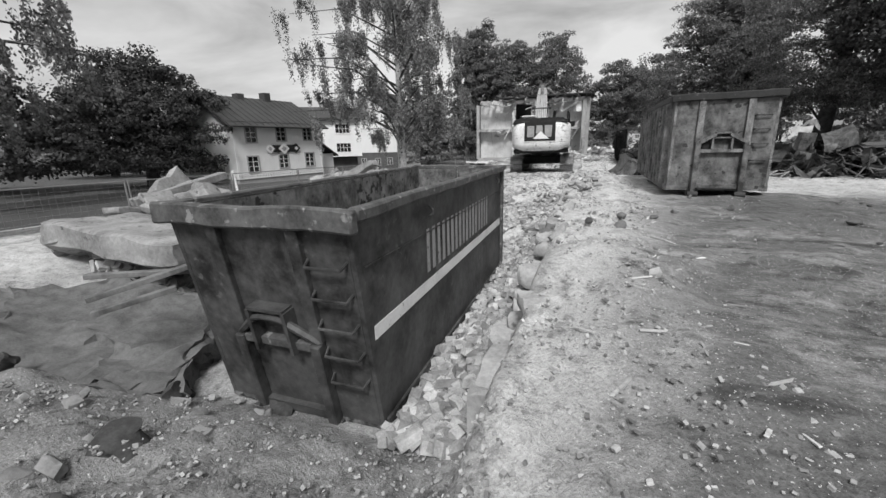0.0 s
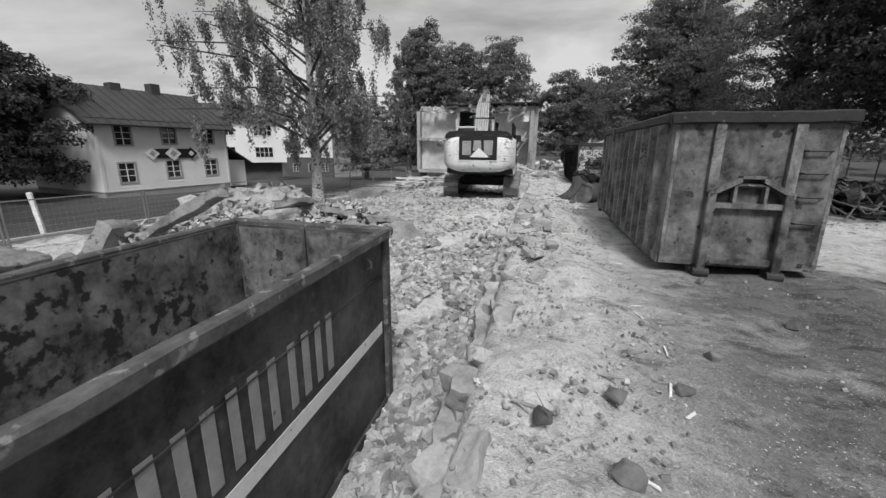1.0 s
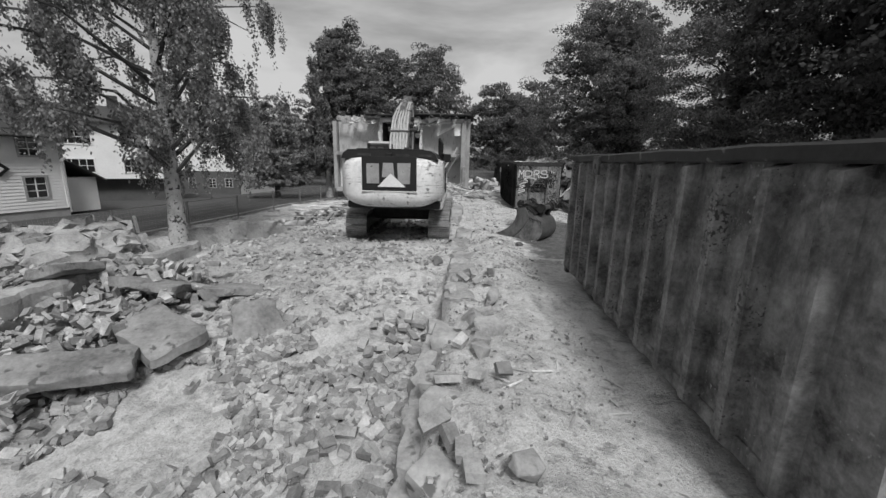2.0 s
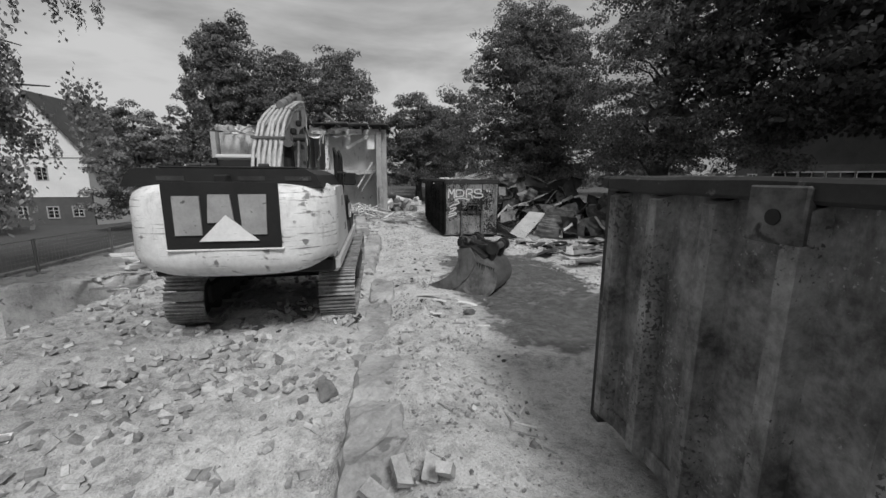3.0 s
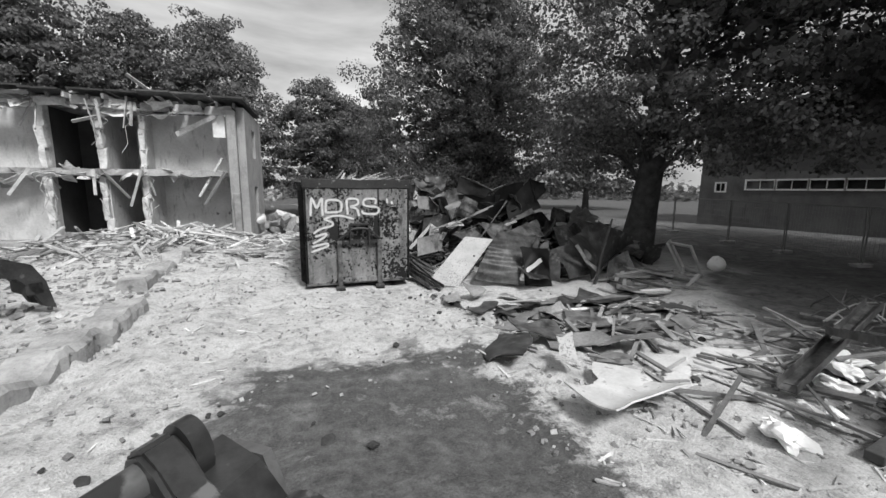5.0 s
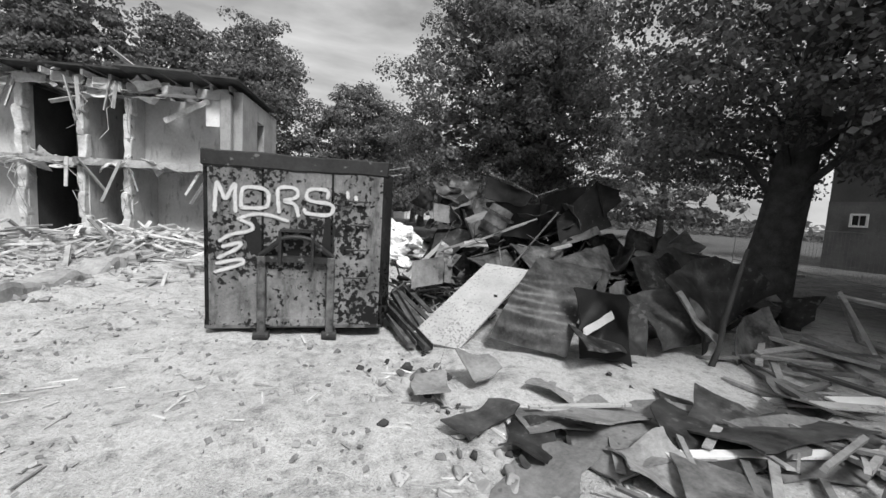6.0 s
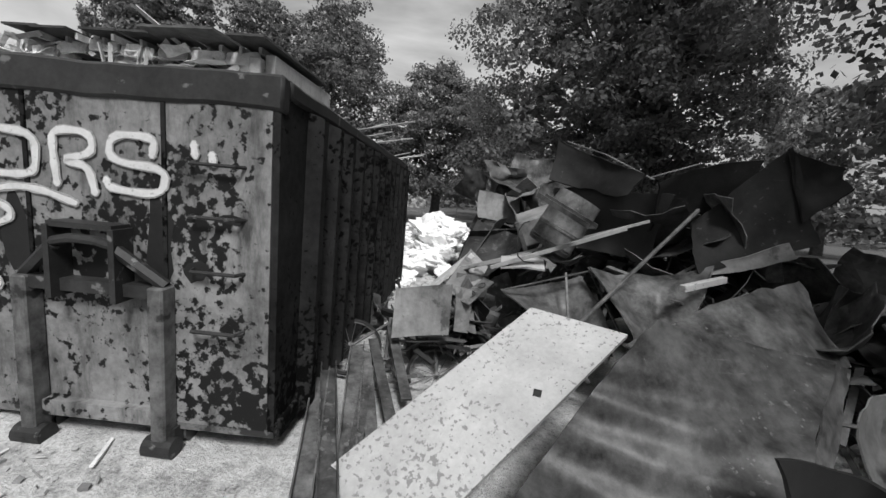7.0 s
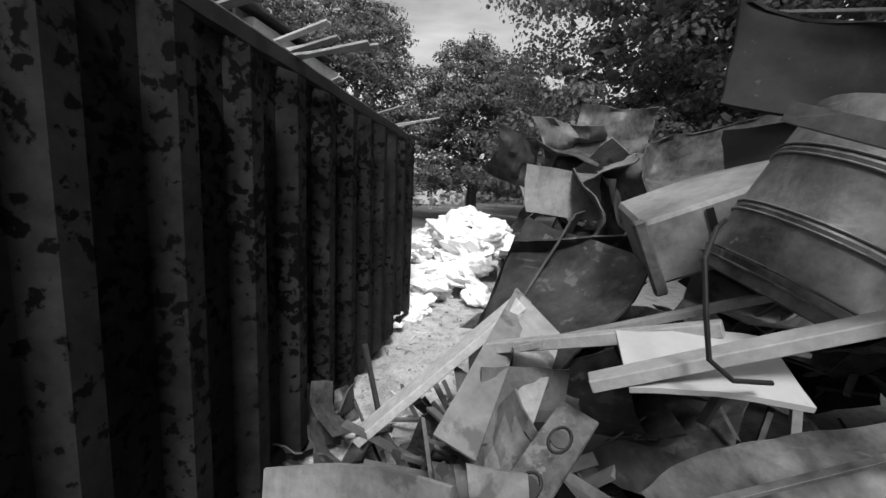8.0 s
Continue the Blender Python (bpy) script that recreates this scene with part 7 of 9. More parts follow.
for a, b in (((17.50, 26.12, 0.95), (18.84, 26.28, 2.14)),):
    beam("steel_rod", a, b, 0.030, 0.025, M_SHEETM, "thin bent steel strip lying on the sheets", group=HEAP)
plate("bent_sheet", (17.72, 29.9, 1.72), (0.80, -0.12, -0.05), (0.0, 0.05, 0.50), M_SHEETL, "pale dented metal sheet standing upright", "metal sheet", 0.012, 0.06, ragged=0.03, n=(7, 7), seed=17, group=HEAP)
for i, (x, y, z) in enumerate(((17.75, 30.3, 2.55), (18.1, 30.6, 2.85), (18.6, 30.3, 2.95), (18.35, 29.7, 2.5), (18.6, 29.2, 2.45), (18.2, 30.0, 2.15))):
    r = random.Random(40 + i)
    plate("crumpled_sheet", (x, y, z), (r.uniform(0.6, 1.0), r.uniform(-0.3, 0.3), r.uniform(-0.15, 0.3)), (r.uniform(-0.2, 0.2), r.uniform(-0.1, 0.3), r.uniform(-0.75, -0.45)), (M_SHEET, M_SHEETL, M_SHEETM, M_SHEETL, M_SHEETM, M_SHEETM)[i], "crumpled grey sheet-metal piece on the heap", "metal sheet", 0.012, 0.20, ragged=0.05, n=(7, 6), seed=41 + i, group=HEAP, freq=2.6)
plate("large_sheet", (16.75, 28.0, 0.35), (0.75, 0.25, 1.40), (0.55, 0.75, 0.05), M_SHEET, "large dark sheet standing with its peak upright", "metal sheet", 0.014, 0.05, 0.05, 0.0, 0.02, (10, 8), 18, HEAP, 1.3)
plate("large_sheet", (17.0, 28.9, 0.25), (1.2, 0.1, 0.15), (0.2, 0.2, 1.25), M_SHEET, "large dark crumpled sheet inside the heap", "metal sheet", 0.014, 0.14, 0.1, 0.0, 0.04, (10, 8), 19, HEAP, 1.3)
quad_sheet("large_sheet", (16.95, 28.30, 0.95), (17.35, 28.75, 1.78), (17.75, 27.85, 1.62), (17.10, 27.50, 0.95), M_SHEET, "large dark upright sheet with a folded edge", 0.014, 0.06, 0.03, 0.0, 0.03, (14, 10), 24, HEAP, 1.3)
fs = thing("folded_strip", pose(0, 0, 0), "pale grey folded sheet-metal strip", "metal sheet", HEAP)
for k, q in enumerate((((16.52, 27.25, 1.02), (17.06, 27.98, 1.42), (17.14, 27.94, 1.34), (16.66, 27.14, 0.98)), ((17.06, 27.98, 1.42), (17.24, 27.72, 1.24), (16.95, 27.30, 1.02), (16.92, 27.52, 1.10)))):
    b4 = [Vector(p) for p in q]
    part("strip_face", plate_bm(random.Random(80 + k), b4[1] - b4[0], b4[3] - b4[0], 8, 3, 0.012, 0.02, skewed=b4[2] - b4[1] - b4[3] + b4[0]), M_SHEETL, fs).matrix_basis = pose(*q[0])
hb = thing("holed_board", pose(16.84, 26.98, 1.06, 12, -24, 36), "grey board with two oval sockets and loose wire", "board", HEAP)
part("board_panel", bx(-0.24, -0.07, 0, 0.24, 0.07, 0.02, bevel=0.004), M_SHEETM, hb)
for x in (-0.09, 0.10):
    part("oval_socket", tb([(x + 0.05 * math.cos(a), 0.032 * math.sin(a), 0.022) for a in np.linspace(0, 2 * math.pi, 17)], 0.006, 6), M_BLACK, hb)
    part("socket_pit", tb([(x, 0, 0.018), (x, 0, 0.026)], 0.032, 10), M_SHEET, hb)
beam("steel_rod", (16.35, 28.35, 0.25), (16.2, 28.55, 0.85), 0.03, 0.03, M_WOODDK, "thin dark steel bar standing in the scrap", group=HEAP)
# pale enamel cabinet and ribbed drum
cabinet = thing("enamel_cabinet", pose(17.51, 27.61, 1.80, 12, -24, -24), "pale enamelled appliance casing lying open on the heap", "cabinet", HEAP)
part("shell", bx(0, 0, -0.34, 0.85, 0.5, 0.0, bevel=0.02), M_SHEETL, cabinet)
part("side_rim", bx(-0.03, -0.03, -0.38, 0.03, 0.02, 0.02, bevel=0.01), M_SHEETM, cabinet)
part("vent_slot", bx(0.28, -0.012, -0.30, 0.31, -0.004, -0.03), M_BLACK, cabinet)
drum = thing("ribbed_drum", Matrix.Translation((17.80, 27.03, 1.85)) @ Vector((0.36, -0.18, 0.80)).to_track_quat("Z", "Y").to_matrix().to_4x4() @ Matrix.Scale(0.82, 4), "dented ribbed steel drum lying on the heap", "drum", HEAP)
bm = bmesh.new()
prof = [(0.0, 0.0), (0.30, 0.0), (0.31, 0.06), (0.318, 0.08), (0.31, 0.10), (0.31, 0.27), (0.319, 0.29), (0.31, 0.31), (0.31, 0.53), (0.319, 0.55), (0.31, 0.57), (0.30, 0.78), (0.0, 0.78)]
rings = [[bm.verts.new((max(r, 0.004) * math.cos(a), max(r, 0.004) * math.sin(a), z - 0.36)) for a in (2 * math.pi * k / 28 for k in range(28))] for r, z in prof]
for a, c in zip(rings, rings[1:]):
    for k in range(28):
        bm.faces.new((a[k], a[(k + 1) % 28], c[(k + 1) % 28], c[k]))
part("shell", bm, M_SHEETM, drum, shade=True)
for z in (-0.31, -0.27, -0.09, -0.05, 0.17, 0.21):
    part("hoop", tb([(0.316 * math.cos(a), 0.316 * math.sin(a), z) for a in np.linspace(0, 2 * math.pi, 29)], 0.006, 6), M_STEEL, drum)
tagged(part("rubber_hose", tb([(17.36, 26.98, 1.86), (17.26, 26.90, 1.84), (17.18, 26.84, 1.76), (17.17, 26.80, 1.62), (17.18, 26.78, 1.50), (17.24, 26.76, 1.45), (17.36, 26.76, 1.44)], 0.007, 8), M_RUBBER), "black rubber hose looping out of the casing", "hose", HEAP)
beam("steel_channel", (17.40, 26.86, 2.13), (17.66, 26.28, 1.86), 0.14, 0.05, M_SHEETM, "grey steel channel lying across the drum", "beam", HEAP, hollow=True)
# timbers and poles across the heap
beam("timber_beam", (16.82, 27.66, 1.18), (17.45, 27.02, 1.50), 0.07, 0.05, M_WOOD, "pale splintered timber beam across the heap", group=HEAP)
beam("timber_beam", (16.98, 27.00, 1.33), (18.16, 26.44, 1.89), 0.075, 0.04, M_WOOD, "pale broken timber board across the heap", group=HEAP)
beam("timber_beam", (16.90, 27.50, 1.24), (18.62, 26.66, 1.98), 0.045, 0.03, M_WOODG, "thin grey split batten across the heap", group=HEAP)
beam("timber_beam", (16.20, 28.0, 0.52), (17.06, 27.9, 1.34), 0.16, 0.05, M_WOOD, "broken plank propped on the heap", group=HEAP)
plate("white_tray", (17.06, 26.92, 1.37), (0.42, -0.19, 0.04), (0.1, 0.25, 0.08), M_TRAY, "white enamel tray lying on the heap", "tray", 0.02, 0.02, n=(6, 4), seed=20, group=HEAP)
for i, (a, b) in enumerate((((15.25, 25.25, 0.04), (15.30, 26.9, 0.30)), ((15.42, 25.05, 0.05), (15.35, 26.7, 0.34)), ((15.52, 25.65, 0.10), (15.62, 27.0, 0.42)))):
    beam("steel_channel", a, b, 0.14, 0.09, M_SHEETM, "dark steel channel lying beside the container", "beam", HEAP, hollow=True)
for i in range(4):
    r = random.Random(70 + i)
    x, y = 15.55 + 0.16 * i, 26.2 + 0.25 * i
    beam("board_scrap", (x, y - 0.7, 0.10 + 0.05 * i), (x + r.uniform(-0.1, 0.2), y + 0.5, 0.34 + 0.05 * i), 0.10, 0.03, M_SHEETM, "grey narrow board lying beside the container", "board", HEAP)


def bicycle(m, label, paint, group, tyre):
    """A bicycle without brakes or lamps: wheels in its x-z plane, a metre apart."""
    b = thing("bicycle", m, label, "bicycle", group)
    for x in (0.0, 1.0):
        w = part("wheel", tb([(x + 0.32 * math.cos(a), 0, 0.32 * math.sin(a)) for a in np.linspace(0, 2 * math.pi, 33)], 0.020, 8), tyre, b)
        part("rim", tb([(x + 0.295 * math.cos(a), 0, 0.295 * math.sin(a)) for a in np.linspace(0, 2 * math.pi, 33)], 0.009, 6), M_STEEL, w)
        part("hub", tb([(x, -0.05, 0), (x, 0.05, 0)], 0.025, 8), M_STEEL, w)
        for k in range(14):
            a = 2 * math.pi * k / 14
            part("spoke", tb([(x, 0, 0), (x + 0.295 * math.cos(a), 0, 0.295 * math.sin(a))], 0.003, 4), M_STEEL, w)
    for p, q in (((0, 0, 0), (0.42, 0, -0.02)), ((0.42, 0, -0.02), (0.28, 0, 0.48)), ((0.28, 0, 0.48), (0.80, 0, 0.50)), ((0.42, 0, -0.02), (0.82, 0, 0.42)), ((0.80, 0, 0.55), (1.0, 0, 0.0)), ((0, 0, 0), (0.29, 0, 0.42))):
        part("frame_tube", tb([p, q], 0.017, 8), paint, b)
    part("handlebar", tb([(0.70, -0.26, 0.62), (0.80, -0.18, 0.66), (0.80, 0.18, 0.66), (0.70, 0.26, 0.62)], 0.012, 6), M_STEEL, b)
    part("saddle", bx(0.14, -0.07, 0.52, 0.40, 0.07, 0.57, bevel=0.02), M_RUBBER, b)


bicycle(pose(15.56, 27.30, 0.33, -50, 12, -20), "old wrecked bicycle half buried in scrap", M_STEEL, HEAP, M_RUBBER)
bicycle(pose(13.05, 14.38, 0.36, -70, 4, -92), "pale old bicycle thrown flat on the scrap", M_BOARD, "scrap heap beside the yard", M_SHEETL)


def filler(count, centre, spread, top, seed, sizes, label, mats, clear=None, name="scrap_sheet", group=HEAP, steep=0.8):
    """Loose bent sheets laid over a mound; each one a thing of its own."""
    rng = random.Random(seed)
    made = 0
    while made < count:
        x, y = rng.gauss(centre[0], spread[0]), rng.gauss(centre[1], spread[1])
        e = ((x - centre[0]) / (2.0 * spread[0])) ** 2 + ((y - centre[1]) / (2.0 * spread[1])) ** 2
        if e > 1.15 or (clear and any((x - a) ** 2 + (y - b) ** 2 < r * r for a, b, r in clear)):
            continue
        z = gz(x, y) + top * max(0.02, 1 - e) * rng.uniform(0.55, 1.0)
        w, h = rng.uniform(*sizes), rng.uniform(*sizes) * 0.75
        bm = crumpled(rng, w, h, 6, 6, rng.uniform(0.10, 0.26), rng.uniform(-0.7, 0.7), 0.01, 0.06 * w)
        ob = part(name, bm, rng.choice(mats))
        ob.matrix_basis = pose(x, y, z, rng.gauss(0, 40) * steep, rng.gauss(0, 40) * steep, rng.uniform(0, 360))
        tagged(ob, label, "metal scrap", group)
        made += 1


OPEN = [(17.3, 26.6, 0.75), (18.3, 26.1, 0.85), (18.0, 25.2, 0.8), (17.5, 27.4, 0.45), (19.0, 25.6, 0.5), (15.6, 27.2, 0.5)]
PASS = OPEN + [(15.4, 23.1, 0.9), (16.0, 24.6, 1.1), (16.3, 25.9, 1.0), (16.2, 26.6, 0.7)]
FOOT = [M_SHEET, M_SHEETM, M_SHEET, M_WOODDK, M_SHEETM, M_WOODG]
MIX = [M_SHEET, M_SHEET, M_SHEETM, M_SHEETM, M_SHEETL, M_SHEET]
filler(95, (19.3, 27.0), (1.25, 1.25), 1.95, 21, (0.5, 1.3), "bent dark sheet-metal scrap in the heap", MIX, PASS + [(15.9, 30, 1.3), (19.0, 26.2, 0.75), (18.4, 27.0, 0.6), (19.7, 26.0, 0.5)])
filler(22, (18.5, 30.3), (0.45, 0.5), 2.5, 27, (0.4, 0.9), "crumpled grey sheet-metal scrap in the heap", MIX + [M_SHEETL])
filler(45, (21.6, 25.6), (1.2, 0.9), 1.5, 22, (0.6, 1.5), "bent dark sheet-metal scrap in the heap", MIX, PASS)
filler(34, (17.2, 27.4), (0.45, 0.6), 1.0, 23, (0.25, 0.6), "small bent metal scrap at the heap's foot", FOOT, PASS)
filler(16, (15.9, 27.9), (0.28, 0.6), 0.45, 24, (0.2, 0.45), "small bent metal scrap beside the container", FOOT, PASS)


def sticks_stuff(name, count, centre, spread, top, seed, length, thick, mat, label, category, lift=0.4):
    """Many thin bars, lumber or pipes as one joined heap."""
    rng = np.random.default_rng(seed)
    xy = np.stack([rng.normal(centre[0], spread[0], count), rng.normal(centre[1], spread[1], count)], -1)
    e = ((xy - centre) ** 2 / (2.0 * np.array(spread)) ** 2).sum(-1)
    xy, e = xy[e < 1.1], e[e < 1.1]
    n = len(xy)
    z = height(xy[:, 0], xy[:, 1]) + top * np.clip(1 - e, 0.0, 1) * rng.uniform(0.3, 1.0, n) + 0.03
    sizes = np.stack([rng.uniform(*length, n), rng.uniform(*thick, n), rng.uniform(*thick, n) * 0.6], -1)
    v, f = scatter_boxes(rng, np.column_stack([xy, z]), sizes, lift, 0.05)
    return stuff_mesh(name, v, f, mat, label, category)


sticks_stuff("scrap_bits", 300, (19.5, 27.3), (1.2, 1.2), 1.8, 31, (0.15, 0.55), (0.015, 0.06), M_SCRAPS, "mixed metal and timber bits filling the scrap heap", "scrap bits", 0.5)
sticks_stuff("scrap_bits", 200, (16.9, 27.5), (0.5, 0.75), 0.7, 32, (0.15, 0.6), (0.015, 0.06), M_SCRAPS, "mixed metal and timber bits at the heap's foot", "scrap bits", 0.5)
sticks_stuff("scrap_bits", 260, (21.6, 25.6), (1.3, 1.0), 1.2, 33, (0.2, 0.9), (0.02, 0.08), M_SCRAPS, "mixed metal and timber bits filling the scrap heap", "scrap bits", 0.5)

# dark folded tarpaulin-like sheets with a leaning post
stake = part("leaning_branch", tb([(19.10, 23.24, -0.02), (19.22, 23.22, 0.28), (19.36, 23.27, 0.62), (19.46, 23.26, 0.95), (19.66, 23.29, 1.32), (19.90, 23.33, 1.70)], [0.05, 0.04, 0.042, 0.034, 0.036, 0.026], 8), M_WOODDK, shade=True)
tagged(stake, "dark crooked branch leaning against the sheets", "branch", HEAP)
quad_sheet("large_sheet", (19.05, 23.95, 1.18), (20.15, 23.75, 1.62), (21.35, 23.45, 0.95), (19.35, 23.45, 0.06), M_SHEET, "large dark sheet leaning against the tree side of the heap", 0.014, 0.10, 0.14, 0.0, 0.05, (18, 14), 57, HEAP, 1.1)
quad_sheet("large_sheet", (19.75, 23.30, 0.52), (20.95, 23.35, 0.78), (20.75, 22.95, 0.08), (19.55, 23.10, 0.04), M_SHEETM, "dusty grey fold of a sheet at the heap's foot", 0.014, 0.08, 0.12, 0.0, 0.05, (14, 10), 58, HEAP, 1.3)
quad_sheet("torn_hem", (18.72, 23.72, 0.98), (18.86, 23.74, 1.02), (19.42, 23.40, 0.30), (19.26, 23.36, 0.22), M_SHEETL, "pale folded edge of the dark sheet", 0.014, 0.05, 0.05, 0.0, 0.03, (5, 12), 59, HEAP)
plate("large_sheet", (18.5, 23.95, 1.0), (0.95, -0.1, 0.1), (0.15, -0.35, -0.85), M_SHEET, "large dark folded sheet draped over the scrap", "metal sheet", 0.014, 0.08, 0.10, 0.0, 0.03, (10, 8), 52, HEAP, 1.2)

# ---- second heap beside the grey container ----
H2 = "scrap heap beside the yard"
filler(80, (16.6, 15.0), (0.95, 1.15), 1.5, 61, (0.4, 1.0), "bent dark sheet-metal scrap in the heap", [M_SHEET, M_BLACK, M_SHEET, M_SHEETM], group=H2)
filler(46, (14.4, 14.4), (0.55, 0.75), 1.0, 67, (0.25, 0.65), "bent dark sheet-metal scrap in the heap", [M_SHEET, M_SHEETM, M_BLACK, M_WOODDK], [(12.8, 15.2, 1.0)], group=H2)
filler(22, (18.6, 12.2), (1.1, 1.3), 2.1, 62, (0.6, 1.3), "bent dark sheet-metal scrap in the heap", [M_SHEET, M_SHEETM, M_SHEET], group=H2)
sticks_stuff("scrap_bits", 320, (16.8, 14.8), (1.2, 1.4), 1.4, 63, (0.2, 1.1), (0.02, 0.08), M_SCRAPS, "mixed metal and timber bits filling the yard heap", "scrap bits", 0.4)
sticks_stuff("scrap_bits", 320, (18.6, 11.6), (1.6, 1.9), 1.5, 64, (0.3, 1.5), (0.03, 0.10), M_SCRAPS, "dark timber and metal bits of the yard heap", "scrap bits", 0.4)
beam("steel_beam", (14.05, 16.75, 1.38), (17.2, 18.4, 0.55), 0.16, 0.10, M_SHEETM, "rusted steel channel sloping into the debris", "beam", H2, hollow=True)
beam("steel_beam", (15.7, 18.5, 0.15), (18.6, 18.2, 0.75), 0.20, 0.12, M_SHEETM, "rusted steel channel sloping into the debris", "beam", H2, hollow=True)
beam("steel_beam", (14.9, 17.7, 0.12), (17.0, 17.2, 0.35), 0.14, 0.10, M_WOODDK, "charred timber lying in the debris", "beam", H2)
beam("upright_board", (12.78, 15.93, 0.02), (13.72, 16.23, 1.55), 0.12, 0.05, M_WOODDK, "dark split board standing upright in the debris", "board", H2)
beam("upright_board", (12.98, 15.90, 0.02), (13.76, 16.15, 1.40), 0.08, 0.04, M_OLDWOOD, "split grey board standing upright in the debris", "board", H2)
shovel = thing("shovel", pose(0, 0, 0), "long-handled shovel with a black blade leaning on scrap", "shovel", H2)
part("handle", tb([(13.20, 15.71, 1.25), (12.90, 15.43, 0.78), (12.60, 15.15, 0.30)], 0.020, 8), M_WOOD, shovel)
part("blade", plate_bm(random.Random(90), (0.34, -0.20, 0.02), (-0.34, -0.20, -0.10), 8, 8, 0.012, 0.02, 0.05), M_BLACK, shovel).matrix_basis = pose(12.44, 15.24, 0.28)
quad_sheet("folded_sheet", (13.18, 15.87, 1.51), (13.86, 15.78, 1.63), (13.87, 15.30, 1.49), (13.40, 15.60, 1.05), M_SHEETM, "grey folded panel leaning on the yard heap", 0.014, 0.05, 0.04, 0.0, 0.02, (14, 12), 65, H2)
beam("seam_strip", (13.52, 15.84, 1.58), (13.26, 15.70, 1.22), 0.03, 0.012, M_SHEETL, "raised pale seam of the folded panel", group=H2)
quad_sheet("large_sheet", (13.85, 15.32, 1.49), (14.45, 14.75, 1.38), (14.05, 14.75, 0.55), (13.55, 15.30, 0.70), M_SHEET, "dark torn sheet folded over the yard heap", 0.014, 0.14, 0.06, 0.0, 0.04, (14, 12), 92, H2)
quad_sheet("black_felt", (13.35, 15.72, 0.60), (13.70, 15.25, 0.62), (13.05, 15.02, 0.10), (12.86, 15.48, 0.12), M_BLACK, "black roofing felt rag hanging to the ground", 0.012, 0.14, 0.05, 0.0, 0.05, (12, 12), 93, H2, 2.4)
quad_sheet("flat_sheet", (13.02, 15.12, gz(13.02, 15.12) + 0.12), (12.78, 14.27, gz(12.78, 14.27) + 0.10), (12.10, 14.10, gz(12.1, 14.1) + 0.03), (11.62, 14.36, gz(11.62, 14.36) + 0.03), M_SHEETM, "dusty grey sheet lying at the heap's foot", 0.012, 0.03, 0.0, 0.0, 0.02, (12, 10), 66, H2, 2.0)
drawer = thing("broken_crate", pose(13.02, 15.82, 0.10, 0, -14, -50), "broken wooden crate frame standing in the scrap", "crate", H2)
for q in ((0, 0, 0, 0.03, 0.16, 0.36), (0.03, 0, 0.32, 0.50, 0.16, 0.36), (0.03, 0, 0, 0.50, 0.16, 0.03)):
    part("crate_board", bx(*q, bevel=0.004), M_WOODG, drawer)
casing = thing("upright_casing", pose(15.85, 15.95, 1.05, 4, 5, -14), "dark sheet-metal casing standing upright in the heap", "casing", H2)
part("casing_body", bx(-0.27, -0.2, 0, 0.27, 0.2, 0.92, bevel=0.015), M_SHEETM, casing)
part("torn_top", plate_bm(random.Random(94), (0.56, 0.05, 0.02), (0.0, 0.44, 0.10), 8, 6, 0.012, 0.10, 0.05, 0, 0.05), M_SHEETL, casing).matrix_basis = pose(-0.28, -0.22, 0.95)
plate("large_sheet", (15.4, 14.3, 1.1), (0.9, -0.3, 0.3), (0.1, 0.4, 0.9), M_SHEETM, "grey folded sheet on the yard heap", "metal sheet", 0.014, 0.10, n=(9, 8), seed=67, group=H2)


def cable_tangle():
    rng = random.Random(9)
    for i in range(26):
        x, y = rng.gauss(19.8, 0.7), rng.gauss(17.9, 0.4)
        a = rng.uniform(0, 6.3)
        pts = []
        for k in range(9):
            s = k / 8 - 0.5
            pts.append((x + 1.7 * s * math.cos(a) + 0.15 * rng.uniform(-1, 1), y + 1.7 * s * math.sin(a) + 0.15 * rng.uniform(-1, 1), gz(x, y) + 0.12 + 0.55 * rng.uniform(0.3, 1) * (1 - 3.2 * s * s)))
        ob = part("cable", tb(pts, 0.016, 5), M_STEEL if i % 3 else M_HOSE)
        tagged(ob, "loose grey cable in a tangled bundle", "cable", H2)


cable_tangle()

